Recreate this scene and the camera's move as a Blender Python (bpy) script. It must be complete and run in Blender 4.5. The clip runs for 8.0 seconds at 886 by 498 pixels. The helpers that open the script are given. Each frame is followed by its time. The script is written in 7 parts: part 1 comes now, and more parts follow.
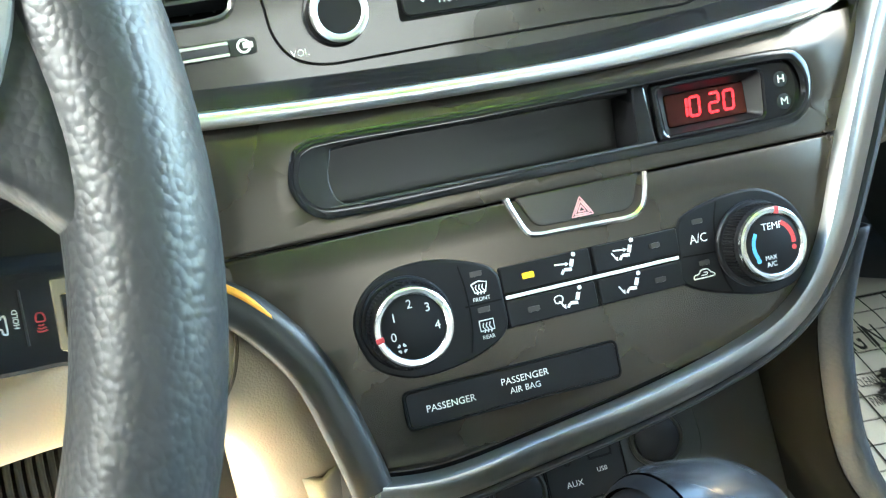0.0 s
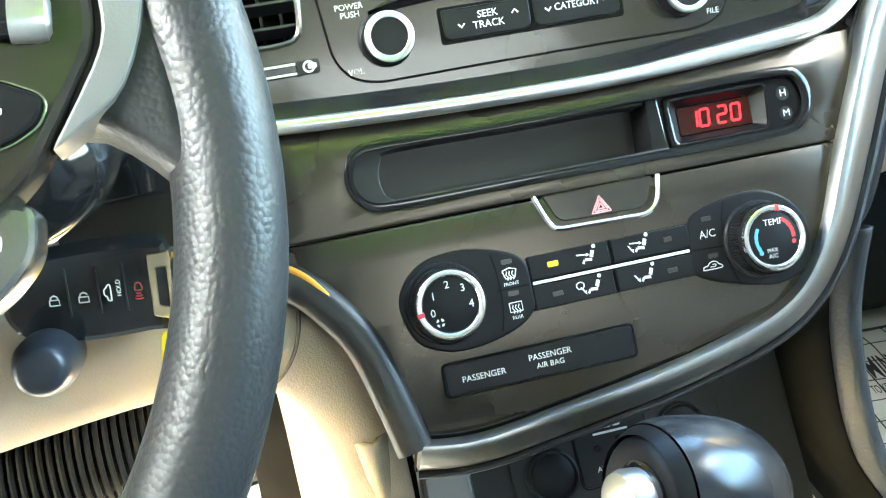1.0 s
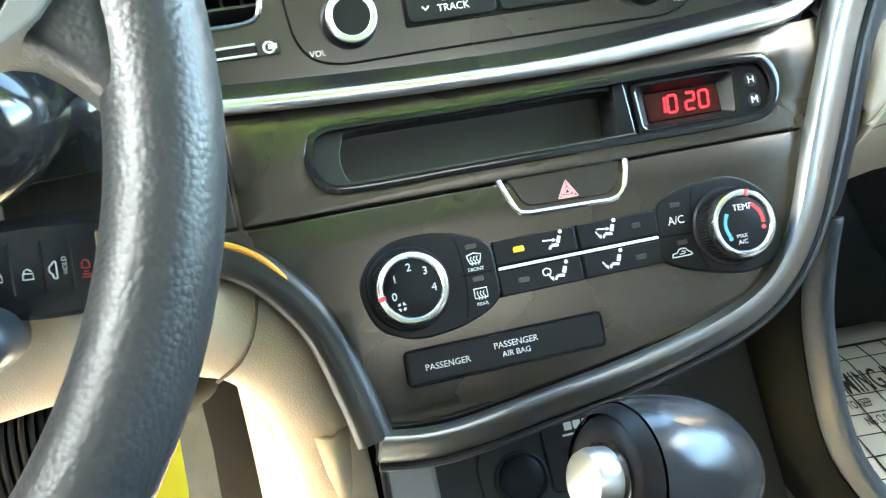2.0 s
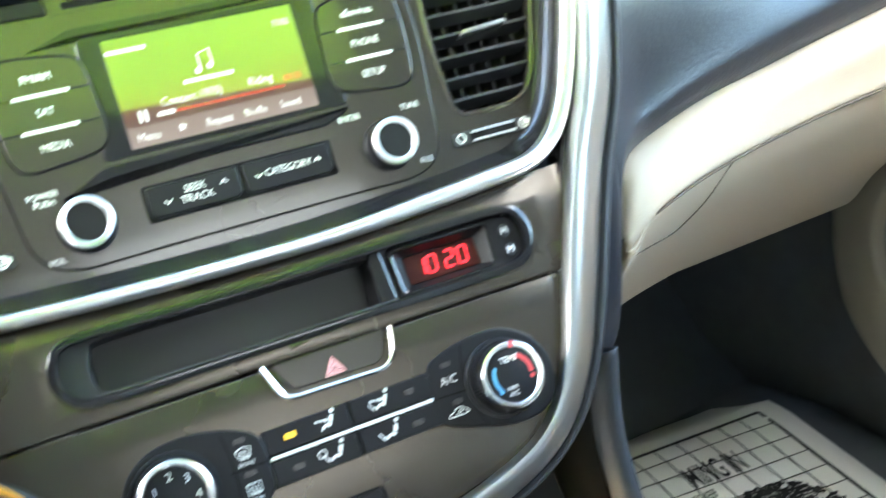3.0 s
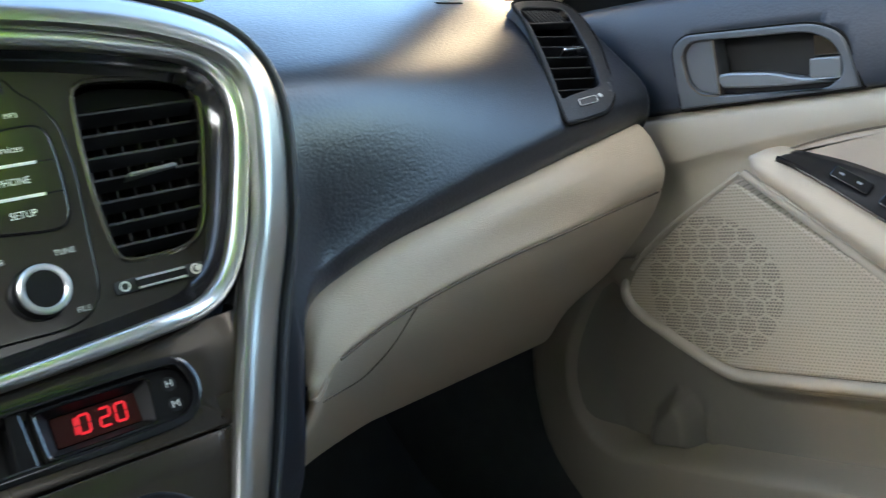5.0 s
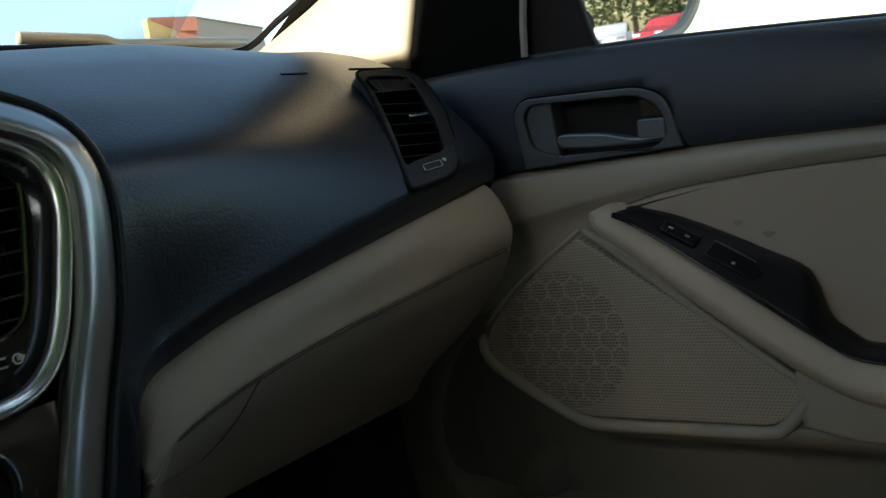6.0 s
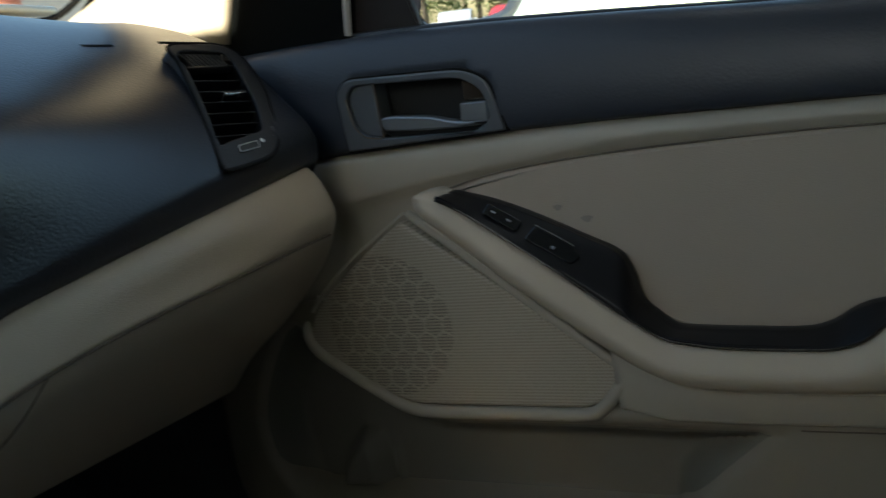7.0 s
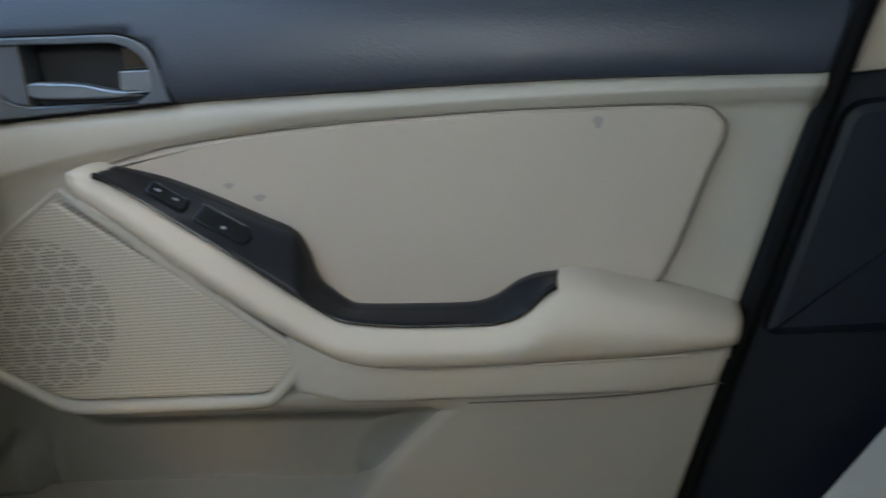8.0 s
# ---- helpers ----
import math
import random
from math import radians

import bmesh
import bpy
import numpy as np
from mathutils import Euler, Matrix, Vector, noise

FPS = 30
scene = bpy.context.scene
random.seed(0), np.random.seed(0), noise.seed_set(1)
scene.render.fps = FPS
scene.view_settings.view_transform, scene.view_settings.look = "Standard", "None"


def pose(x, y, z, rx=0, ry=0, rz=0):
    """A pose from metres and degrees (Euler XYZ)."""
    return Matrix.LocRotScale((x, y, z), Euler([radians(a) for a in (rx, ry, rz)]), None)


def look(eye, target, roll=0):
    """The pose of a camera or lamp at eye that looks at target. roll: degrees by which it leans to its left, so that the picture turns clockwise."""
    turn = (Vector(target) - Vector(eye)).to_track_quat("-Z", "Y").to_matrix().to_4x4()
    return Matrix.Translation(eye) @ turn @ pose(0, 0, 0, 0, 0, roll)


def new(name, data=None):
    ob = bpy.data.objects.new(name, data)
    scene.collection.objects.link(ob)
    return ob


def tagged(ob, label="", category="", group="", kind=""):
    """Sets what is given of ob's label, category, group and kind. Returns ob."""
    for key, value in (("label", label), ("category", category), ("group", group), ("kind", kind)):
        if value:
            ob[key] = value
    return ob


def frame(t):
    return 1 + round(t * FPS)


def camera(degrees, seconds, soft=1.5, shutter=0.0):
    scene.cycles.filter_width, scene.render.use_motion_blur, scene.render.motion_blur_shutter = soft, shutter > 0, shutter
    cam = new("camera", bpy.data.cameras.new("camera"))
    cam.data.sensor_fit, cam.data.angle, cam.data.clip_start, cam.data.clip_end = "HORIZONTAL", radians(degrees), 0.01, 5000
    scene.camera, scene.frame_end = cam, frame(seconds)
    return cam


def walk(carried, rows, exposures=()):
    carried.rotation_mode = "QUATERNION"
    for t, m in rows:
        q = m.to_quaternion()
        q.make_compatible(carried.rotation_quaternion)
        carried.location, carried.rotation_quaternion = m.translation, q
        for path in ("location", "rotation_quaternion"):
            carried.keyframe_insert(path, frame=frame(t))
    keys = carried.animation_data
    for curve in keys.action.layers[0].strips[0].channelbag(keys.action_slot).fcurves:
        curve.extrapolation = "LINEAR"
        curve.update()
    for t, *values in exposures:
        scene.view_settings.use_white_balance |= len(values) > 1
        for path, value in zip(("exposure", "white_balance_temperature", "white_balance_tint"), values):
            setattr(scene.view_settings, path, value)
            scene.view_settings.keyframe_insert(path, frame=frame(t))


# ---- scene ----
cam = camera(50.96, 8.0, soft=1.15, shutter=0.4)
PATH = [
    (0.0, pose(-0.1841, -0.3390, 0.6665, 64.66, 5.83, -21.90)),
    (0.5, pose(-0.1731, -0.3878, 0.6561, 68.12, 7.32, -18.29)),
    (1.0, pose(-0.1935, -0.4058, 0.6650, 67.99, 7.23, -17.97)),
    (1.2, pose(-0.1933, -0.4062, 0.6589, 68.46, 6.65, -17.94)),
    (2.3, pose(-0.1812, -0.4048, 0.6326, 70.74, 7.54, -20.52)),
    (2.5, pose(-0.1684, -0.4063, 0.6443, 71.20, 8.50, -22.36)),
    (3.0, pose(-0.1275, -0.4163, 0.6547, 75.56, 11.83, -28.67)),
    (3.5, pose(-0.1154, -0.4230, 0.6576, 79.76, 13.06, -33.52)),
    (4.0, pose(-0.1098, -0.4269, 0.6591, 81.63, 12.26, -36.12)),
    (4.5, pose(-0.0979, -0.4273, 0.6545, 81.67, 10.45, -39.86)),
    (5.0, pose(-0.0883, -0.4273, 0.6481, 81.29, 9.66, -44.33)),
    (5.2, pose(-0.0780, -0.4358, 0.6412, 81.83, 10.34, -45.93)),
    (6.3, pose(-0.0685, -0.4705, 0.6608, 82.95, 11.24, -53.29)),
    (6.5, pose(-0.0655, -0.4724, 0.6587, 82.41, 11.07, -55.12)),
    (7.0, pose(-0.0389, -0.4701, 0.6510, 80.19, 10.13, -60.68)),
    (7.5, pose(-0.0261, -0.4776, 0.6523, 77.70, 8.45, -68.98)),
    (8.0, pose(-0.0154, -0.4717, 0.6403, 76.51, 6.74, -79.70)),
]
EXPOSE = [(0, 5.8, 6180, 0), (1.0, 5.85, 6180, 1), (2.5, 5.75, 6150, 4), (3.0, 5.8, 6100, 6), (3.5, 4.98, 6050, 8), (4.0, 4.22, 6150, 9), (5.2, 3.65, 5950, 8), (6.2, 0.98, 6150, 2), (6.7, 0.98, 6200, 2), (7.1, 1.95, 6050, 3), (7.5, 2.7, 5900, 6), (8.0, 3.4, 5850, 7)]
walk(cam, PATH, EXPOSE)

# ---- world, sun and daylight ----
SUN_WAY = Vector((0.96, 0.20, -0.19)).normalized()      # low sun from the driver's side
world = bpy.data.worlds.new("sky")
scene.world = world
world.use_nodes = True
wn = world.node_tree
sky = wn.nodes.new("ShaderNodeTexSky")
sky.sky_type, sky.sun_disc = "NISHITA", False
sky.sun_elevation, sky.sun_rotation = radians(11), radians(-102)
wn.links.new(sky.outputs[0], wn.nodes["Background"].inputs[0])
wn.nodes["Background"].inputs[1].default_value = 0.15
sun = new("sun", bpy.data.lights.new("sun", "SUN"))
sun.data.energy, sun.data.angle, sun.data.color = 5.0, radians(0.5), (1.0, 0.9, 0.74)
sun.matrix_basis = look((0, 0, 0), SUN_WAY)


def window_light(name, eye, target, w, h, power, colour, spread=180):
    """An area lamp added inside the cabin in place of daylight from a window."""
    lamp = new(name, bpy.data.lights.new(name, "AREA"))
    lamp.data.shape, lamp.data.size, lamp.data.size_y = "RECTANGLE", w, h
    lamp.data.energy, lamp.data.color = power, colour
    lamp.data.spread = radians(spread)
    lamp.matrix_basis = look(eye, target)


window_light("driver_window_daylight", (-0.74, -0.16, 0.98), (0.0, -0.06, 0.66), 0.60, 0.34, 0.15, (1.0, 0.98, 0.94), 65)
window_light("passenger_window_daylight", (0.70, -0.30, 1.08), (0.40, 0.12, 0.20), 0.46, 0.18, 0.078, (0.97, 0.98, 1.0), 140)
# added fill inside the dark rear pane, aimed to brighten the lime vest
window_light("rear_fill_light", (0.0, -2.0, 1.12), (0.0, -0.4, 1.0), 1.1, 0.3, 0.055, (0.95, 0.98, 1.0), 80)

# ---- materials ----


def material(name, colour, rough=0.5, metal=0.0, grain=0.0, size=900.0, mottle=0.06, mottle_size=14.0, cells=False, gloss=0.5, coat=0.0, wear=0.08, warp_by=0.0009):
    """A surface of that colour: fine relief of a grain, mottling at a larger scale, uneven gloss."""
    m = bpy.data.materials.new(name)
    m.use_nodes = True
    n, l = m.node_tree.nodes, m.node_tree.links
    bsdf = n["Principled BSDF"]
    co = n.new("ShaderNodeTexCoord")
    big = n.new("ShaderNodeTexNoise")
    big.inputs["Scale"].default_value, big.inputs["Detail"].default_value = mottle_size, 6
    l.new(co.outputs["Object"], big.inputs["Vector"])
    mix = n.new("ShaderNodeMix")
    mix.data_type = "RGBA"
    mix.inputs["A"].default_value = (*[c * (1 - mottle) for c in colour], 1)
    mix.inputs["B"].default_value = (*[min(1, c * (1 + mottle)) for c in colour], 1)
    l.new(big.outputs[0], mix.inputs["Factor"])
    l.new(mix.outputs["Result"], bsdf.inputs["Base Color"])
    rr = n.new("ShaderNodeMapRange")
    rr.inputs["To Min"].default_value, rr.inputs["To Max"].default_value = max(0.02, rough - wear), min(1, rough + wear)
    l.new(big.outputs[0], rr.inputs["Value"])
    l.new(rr.outputs[0], bsdf.inputs["Roughness"])
    bsdf.inputs["Metallic"].default_value = metal
    bsdf.inputs["Specular IOR Level"].default_value = gloss
    bsdf.inputs["Coat Weight"].default_value = coat
    bsdf.inputs["Coat Roughness"].default_value = 0.08
    if grain:
        if cells:
            warp = n.new("ShaderNodeTexNoise")
            warp.inputs["Scale"].default_value = size * 0.4
            l.new(co.outputs["Object"], warp.inputs["Vector"])
            add = n.new("ShaderNodeMix")
            add.data_type = "RGBA"
            add.inputs["Factor"].default_value = warp_by
            l.new(co.outputs["Object"], add.inputs["A"])
            l.new(warp.outputs["Color"], add.inputs["B"])
            fine = n.new("ShaderNodeTexVoronoi")
            fine.feature = "SMOOTH_F1"
            fine.inputs["Smoothness"].default_value = 0.25
            fine.inputs["Scale"].default_value = size
            l.new(add.outputs["Result"], fine.inputs["Vector"])
        else:
            fine = n.new("ShaderNodeTexNoise")
            fine.inputs["Scale"].default_value, fine.inputs["Detail"].default_value = size, 3
            l.new(co.outputs["Object"], fine.inputs["Vector"])
        bump = n.new("ShaderNodeBump")
        bump.inputs["Strength"].default_value = grain
        bump.inputs["Distance"].default_value = 0.6 / size
        bump.invert = cells
        l.new(fine.outputs[0], bump.inputs["Height"])
        l.new(bump.outputs[0], bsdf.inputs["Normal"])
    return m


def glowing(name, colour, strength):
    m = bpy.data.materials.new(name)
    m.use_nodes = True
    b = m.node_tree.nodes["Principled BSDF"]
    b.inputs["Base Color"].default_value = (*[c * 0.2 for c in colour], 1)
    b.inputs["Emission Color"].default_value = (*colour, 1)
    b.inputs["Emission Strength"].default_value = strength
    b.inputs["Roughness"].default_value = 0.25
    return m


def glass(name, tint=(1, 1, 1)):
    m = bpy.data.materials.new(name)
    m.use_nodes = True
    n, l = m.node_tree.nodes, m.node_tree.links
    clear, shine, mix, edge = n.new("ShaderNodeBsdfTransparent"), n.new("ShaderNodeBsdfGlossy"), n.new("ShaderNodeMixShader"), n.new("ShaderNodeFresnel")
    clear.inputs[0].default_value = (*tint, 1)
    shine.inputs["Roughness"].default_value = 0.01
    edge.inputs["IOR"].default_value = 1.25
    l.new(edge.outputs[0], mix.inputs[0])
    l.new(clear.outputs[0], mix.inputs[1])
    l.new(shine.outputs[0], mix.inputs[2])
    l.new(mix.outputs[0], n["Material Output"].inputs["Surface"])
    return m


BRONZE = material("bronze_grey_satin_plastic", (0.082, 0.069, 0.055), 0.27, 0.75, 0.05, 2500, 0.05, 9, gloss=0.5)
BEZEL = material("dark_satin_plastic", (0.050, 0.044, 0.036), 0.25, 0.55, 0.03, 2500, 0.06, 10, gloss=0.6, coat=0.5)
GLOSSY = material("glossy_black_plastic", (0.012, 0.012, 0.013), 0.12, 0.0, 0, mottle=0.1, wear=0.05)
BLACK = material("matt_black_plastic", (0.018, 0.018, 0.019), 0.48, 0.0, 0.15, 1800, 0.1, 12)
BUTTON = material("black_button_plastic", (0.009, 0.009, 0.010), 0.42, 0.0, 0.06, 2200, 0.08, 20, gloss=0.2)
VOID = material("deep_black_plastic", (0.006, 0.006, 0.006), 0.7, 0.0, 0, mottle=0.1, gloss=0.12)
SOOT = material("soot_black_plastic", (0.004, 0.0046, 0.0043), 0.75, 0, 0.2, 1500, 0.1, 12, gloss=0.06)
CHROME = material("satin_chrome_trim", (0.80, 0.80, 0.80), 0.24, 1.0, 0, mottle=0.03, wear=0.05)
STRIP = material("satin_bright_strip", (0.78, 0.78, 0.78), 0.32, 1.0, 0, mottle=0.03, wear=0.04)
RING = material("satin_silver_ring", (0.42, 0.42, 0.41), 0.34, 1.0, 0.02, 1500, 0.04, 8)
SILVER = material("brushed_silver_trim", (0.52, 0.53, 0.52), 0.26, 0.95, 0.03, 1500, 0.04, 8)
PAINT = material("white_print", (0.80, 0.80, 0.78), 0.5, 0, 0, mottle=0.05, mottle_size=300)
RED_PRINT = material("red_print", (0.55, 0.05, 0.05), 0.5, 0, 0, mottle=0.05)
BLUE_PRINT = material("blue_print", (0.10, 0.35, 0.60), 0.5, 0, 0, mottle=0.05)
PINK_PRINT = material("pale_red_print", (0.72, 0.33, 0.33), 0.5, 0, 0, mottle=0.05)
PAD = material("black_grained_soft_plastic", (0.013, 0.016, 0.024), 0.35, 0, 0.13, 430, 0.08, 6, cells=True, warp_by=0.0002)
LEATHER = material("black_grained_leather", (0.022, 0.023, 0.025), 0.45, 0, 0.21, 560, 0.1, 20, cells=True, gloss=0.58, warp_by=0.0002)
BEIGE = material("beige_soft_plastic", (0.46, 0.385, 0.29), 0.62, 0, 0.22, 900, 0.05, 5, cells=True)
BEIGE_HARD = material("beige_hard_plastic", (0.385, 0.34, 0.27), 0.55, 0, 0.2, 1100, 0.06, 5, cells=True)
# darker copy of the hard beige: the low door's shade is in its colour
SHADED_BEIGE = material("shaded_beige_plastic", (0.240, 0.212, 0.166), 0.6, 0, 0.2, 1100, 0.06, 5, cells=True)
# darkest of the door beiges, with the pocket's shade put into the colour
RECESS_SHADE = material("recess_shade_plastic", (0.150, 0.139, 0.111), 0.6, 0, 0.2, 1100, 0.06, 5, cells=True)
INSERT = material("grey_beige_leatherette", (0.41, 0.340, 0.268), 0.55, 0, 0.3, 800, 0.05, 7, cells=True)
SEAM = material("dark_seam_gap", (0.11, 0.088, 0.065), 0.8, 0, 0, mottle=0.1)
STITCH = material("pale_stitching", (0.50, 0.45, 0.36), 0.8, 0, 0.3, 2500)
PILLAR_BLACK = material("blue_black_pillar_plastic", (0.007, 0.010, 0.016), 0.5, 0, 0.3, 900, 0.1, 8, cells=True, gloss=0.35)
DARK_DOOR = material("black_grained_door_plastic", (0.029, 0.035, 0.048), 0.42, 0, 0.12, 430, 0.08, 8, cells=True, warp_by=0.0002)
CARPET = material("charcoal_carpet", (0.115, 0.122, 0.124), 0.95, 0, 0.9, 700, 0.2, 30, gloss=0.1)
PAPER = material("grey_white_paper", (0.78, 0.76, 0.70), 0.85, 0, 0.15, 300, 0.05, 12)
INK = material("black_ink", (0.03, 0.03, 0.03), 0.8, 0, 0, mottle=0.15, mottle_size=200)
YELLOW = material("yellow_card", (0.85, 0.62, 0.02), 0.6, 0, 0, mottle=0.04)
HIVIS = material("lime_yellow_card", (0.58, 0.84, 0.03), 0.6, 0, 0.1, 700, 0.04, 8)
hn, hl = HIVIS.node_tree.nodes, HIVIS.node_tree.links
h_thin, h_mix = hn.new("ShaderNodeBsdfTranslucent"), hn.new("ShaderNodeMixShader")
h_thin.inputs[0].default_value = (0.78, 0.82, 0.04, 1)
h_mix.inputs[0].default_value = 0.55
hl.new(hn["Principled BSDF"].outputs[0], h_mix.inputs[1])
hl.new(h_thin.outputs[0], h_mix.inputs[2])
hl.new(h_mix.outputs[0], hn["Material Output"].inputs["Surface"])
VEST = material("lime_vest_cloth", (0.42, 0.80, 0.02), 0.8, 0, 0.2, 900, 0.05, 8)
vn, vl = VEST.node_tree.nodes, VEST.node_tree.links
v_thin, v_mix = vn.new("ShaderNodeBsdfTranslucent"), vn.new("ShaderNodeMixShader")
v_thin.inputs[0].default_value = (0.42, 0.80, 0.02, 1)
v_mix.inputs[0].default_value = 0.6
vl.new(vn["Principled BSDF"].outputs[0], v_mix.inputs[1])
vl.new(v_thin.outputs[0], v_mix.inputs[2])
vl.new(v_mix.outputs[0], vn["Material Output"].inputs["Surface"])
GREY_SEAT = material("grey_beige_seat_leather", (0.25, 0.232, 0.208), 0.5, 0, 0.4, 700, 0.06, 9, cells=True)
LINER = material("pale_grey_headliner", (0.45, 0.43, 0.40), 0.9, 0, 0.3, 900, 0.04, 5)
RED_GLOW = glowing("red_digits", (1.0, 0.03, 0.04), 0.055)
AMBER = glowing("amber_lamp", (1.0, 0.62, 0.02), 0.028)
PANE = glass("clear_glass")
WHITE_GLOW = glowing("white_display_print", (0.9, 0.9, 0.85), 0.026)


# ---- shapes ----


def thing(name, where, label, category, group="", kind=""):
    e = new(name)
    e.empty_display_size = 0.02
    e.matrix_basis = Matrix.Translation(where)
    return tagged(e, label, category, group, kind)


def finish(name, bm, mat, parent=None, label="", sharp=35):
    bmesh.ops.recalc_face_normals(bm, faces=bm.faces)
    for f in bm.faces:
        f.smooth = not f.smooth
    me = bpy.data.meshes.new(name)
    bm.to_mesh(me)
    bm.free()
    level = [not p.use_smooth for p in me.polygons]
    me.set_sharp_from_angle(angle=radians(sharp))
    for p, flat_face in zip(me.polygons, level):
        p.use_smooth = not flat_face
    me.materials.append(mat)
    ob = new(name, me)
    if parent is not None:
        ob.parent = parent
        if parent.parent is None:
            ob.matrix_parent_inverse = parent.matrix_basis.inverted()
    return tagged(ob, label)


def part(name, bm, mat, parent, label="", sharp=35):
    return finish(name, bm, mat, parent, label, sharp)


def shell(ob, thick):
    """Gives a sheet its thickness, away from the side that shows."""
    mod = ob.modifiers.new("thickness", "SOLIDIFY")
    mod.thickness, mod.offset = abs(thick), (-1 if thick > 0 else 1)
    return ob


def smooth_line(pts, n=6, closed=False):
    """A curve through the points, n steps from each to the next."""
    p = [Vector(q) for q in pts]
    m, out = len(p), []
    for i in range(m if closed else m - 1):
        a, b, c, d = [p[(i + k) % m] if closed else p[min(max(i + k, 0), m - 1)] for k in (-1, 0, 1, 2)]
        for k in range(n):
            t = k / n
            out.append(0.5 * ((2 * b) + (c - a) * t + (2 * a - 5 * b + 4 * c - d) * t * t + (3 * b - a - 3 * c + d) * t ** 3))
    if not closed:
        out.append(p[-1].copy())
    return out


def rounded(pts, r, n=5):
    """A polygon with its corners rounded; r is one radius or one for each corner."""
    p = [Vector(q) for q in pts]
    out = []
    for i, b in enumerate(p):
        a, c = p[i - 1], p[(i + 1) % len(p)]
        rad = r[i] if isinstance(r, (list, tuple)) else r
        d1, d2 = (a - b), (c - b)
        k = min(rad, d1.length * 0.48, d2.length * 0.48)
        s, e = b + d1.normalized() * k, b + d2.normalized() * k
        for j in range(n + 1):
            t = j / n
            out.append(s * (1 - t) ** 2 + b * 2 * t * (1 - t) + e * t * t)
    return out


def box_line(u0, v0, u1, v1, r=1.0, n=4):
    return rounded([(u0, v0), (u1, v0), (u1, v1), (u0, v1)], r, n)


def circle(u, v, r, n=32):
    return [Vector((u + r * math.cos(i * math.tau / n), v + r * math.sin(i * math.tau / n))) for i in range(n)]


def ccw(poly):
    area = sum(poly[i - 1][0] * poly[i][1] - poly[i][0] * poly[i - 1][1] for i in range(len(poly)))
    return list(poly) if area > 0 else list(reversed(poly))


def bowed(bm, M, fall, pitch=14.0):
    """Cuts a plate into a fine grid and bends it by fall(u, v), in the units of M."""
    inv_m = M.inverted()
    loc = [inv_m @ v.co for v in bm.verts]
    for k in (0, 1):
        lo, hi = min(p[k] for p in loc), max(p[k] for p in loc)
        axis = (M.to_3x3() @ Vector((1 - k, k, 0))).normalized()
        n = int((hi - lo) / pitch)
        for i in range(1, n):
            c = lo + (hi - lo) * i / n
            bmesh.ops.bisect_plane(bm, geom=bm.verts[:] + bm.edges[:] + bm.faces[:], plane_co=M @ Vector((c * (1 - k), c * k, 0)), plane_no=axis)
    for v in bm.verts:
        p = inv_m @ v.co
        v.co = M @ Vector((p.x, p.y, p.z + fall(p.x, p.y)))
    for f in bm.faces:
        f.smooth = False
    return bm


def inset(poly, d):
    """The outline moved inwards by d."""
    out = []
    for i, b in enumerate(poly):
        a, c = Vector(poly[i - 1]), Vector(poly[(i + 1) % len(poly)])
        t = c - a
        t = t.normalized() if t.length > 1e-9 else Vector((1, 0))
        out.append(Vector((b[0] - t.y * d, b[1] + t.x * d)))
    return out


def plate(poly, w0, w1, M, edge=0.6, holes=(), bulge=None):
    """A plate of that outline from w0 to w1 with rounded front edges and holes through it."""
    bm = bmesh.new()
    f = bulge or (lambda u, v: 0.0)

    def ring(pts, w):
        return [bm.verts.new(M @ Vector((p[0], p[1], w + f(p[0], p[1])))) for p in pts]

    def skirt(a, b):
        for i in range(len(a)):
            bm.faces.new((a[i - 1], a[i], b[i], b[i - 1]))

    fronts = []
    for k, line in enumerate([poly, *holes]):
        line = ccw(line)
        s = 1 if k == 0 else -1
        rings = [ring(line, w0), ring(line, w1 - edge), ring(inset(line, s * edge * 0.3), w1 - edge * 0.3), ring(inset(line, s * edge), w1)]
        for a, b in zip(rings, rings[1:]):
            skirt(a, b)
        fronts.append(rings[-1])
        if not holes:
            bm.faces.new(rings[0])
    if holes:
        edges = []
        for r in fronts:
            for i in range(len(r)):
                e = bm.edges.get((r[i - 1], r[i])) or bm.edges.new((r[i - 1], r[i]))
                edges.append(e)
        sides = set(bm.faces)
        bmesh.ops.triangle_fill(bm, use_beauty=True, use_dissolve=False, edges=edges)
        level = [f for f in bm.faces if f not in sides]
    else:
        level = [bm.faces.new(fronts[0])]
    for f in level:
        f.smooth = bulge is None         # finish() keeps the level front flat
    return bm


def sweep(path, prof, up, closed=False, scale=None, cap=True):
    """The outline prof (side, height) drawn along a path; up: the direction of its height, one or one for each point."""
    bm = bmesh.new()
    n = len(path)
    rings = []
    for i, p in enumerate(path):
        a = path[(i - 1) % n] if closed else path[max(i - 1, 0)]
        c = path[(i + 1) % n] if closed else path[min(i + 1, n - 1)]
        t = (c - a).normalized()
        w = up[i] if isinstance(up, list) else up
        s = t.cross(w).normalized()
        w = s.cross(t)
        k = scale[i] if scale else 1.0
        rings.append([bm.verts.new(p + s * (x * k) + w * (y * k)) for x, y in prof])
    for i in range(n if closed else n - 1):
        a, b = rings[i], rings[(i + 1) % n]
        for j in range(len(prof)):
            bm.faces.new((a[j - 1], a[j], b[j], b[j - 1]))
    if cap and not closed:
        bm.faces.new(rings[0])
        bm.faces.new(rings[-1])
    return bm


def tube(r, n=10, flat=1.0):
    return [(r * math.cos(i * math.tau / n), r * flat * math.sin(i * math.tau / n)) for i in range(n)]


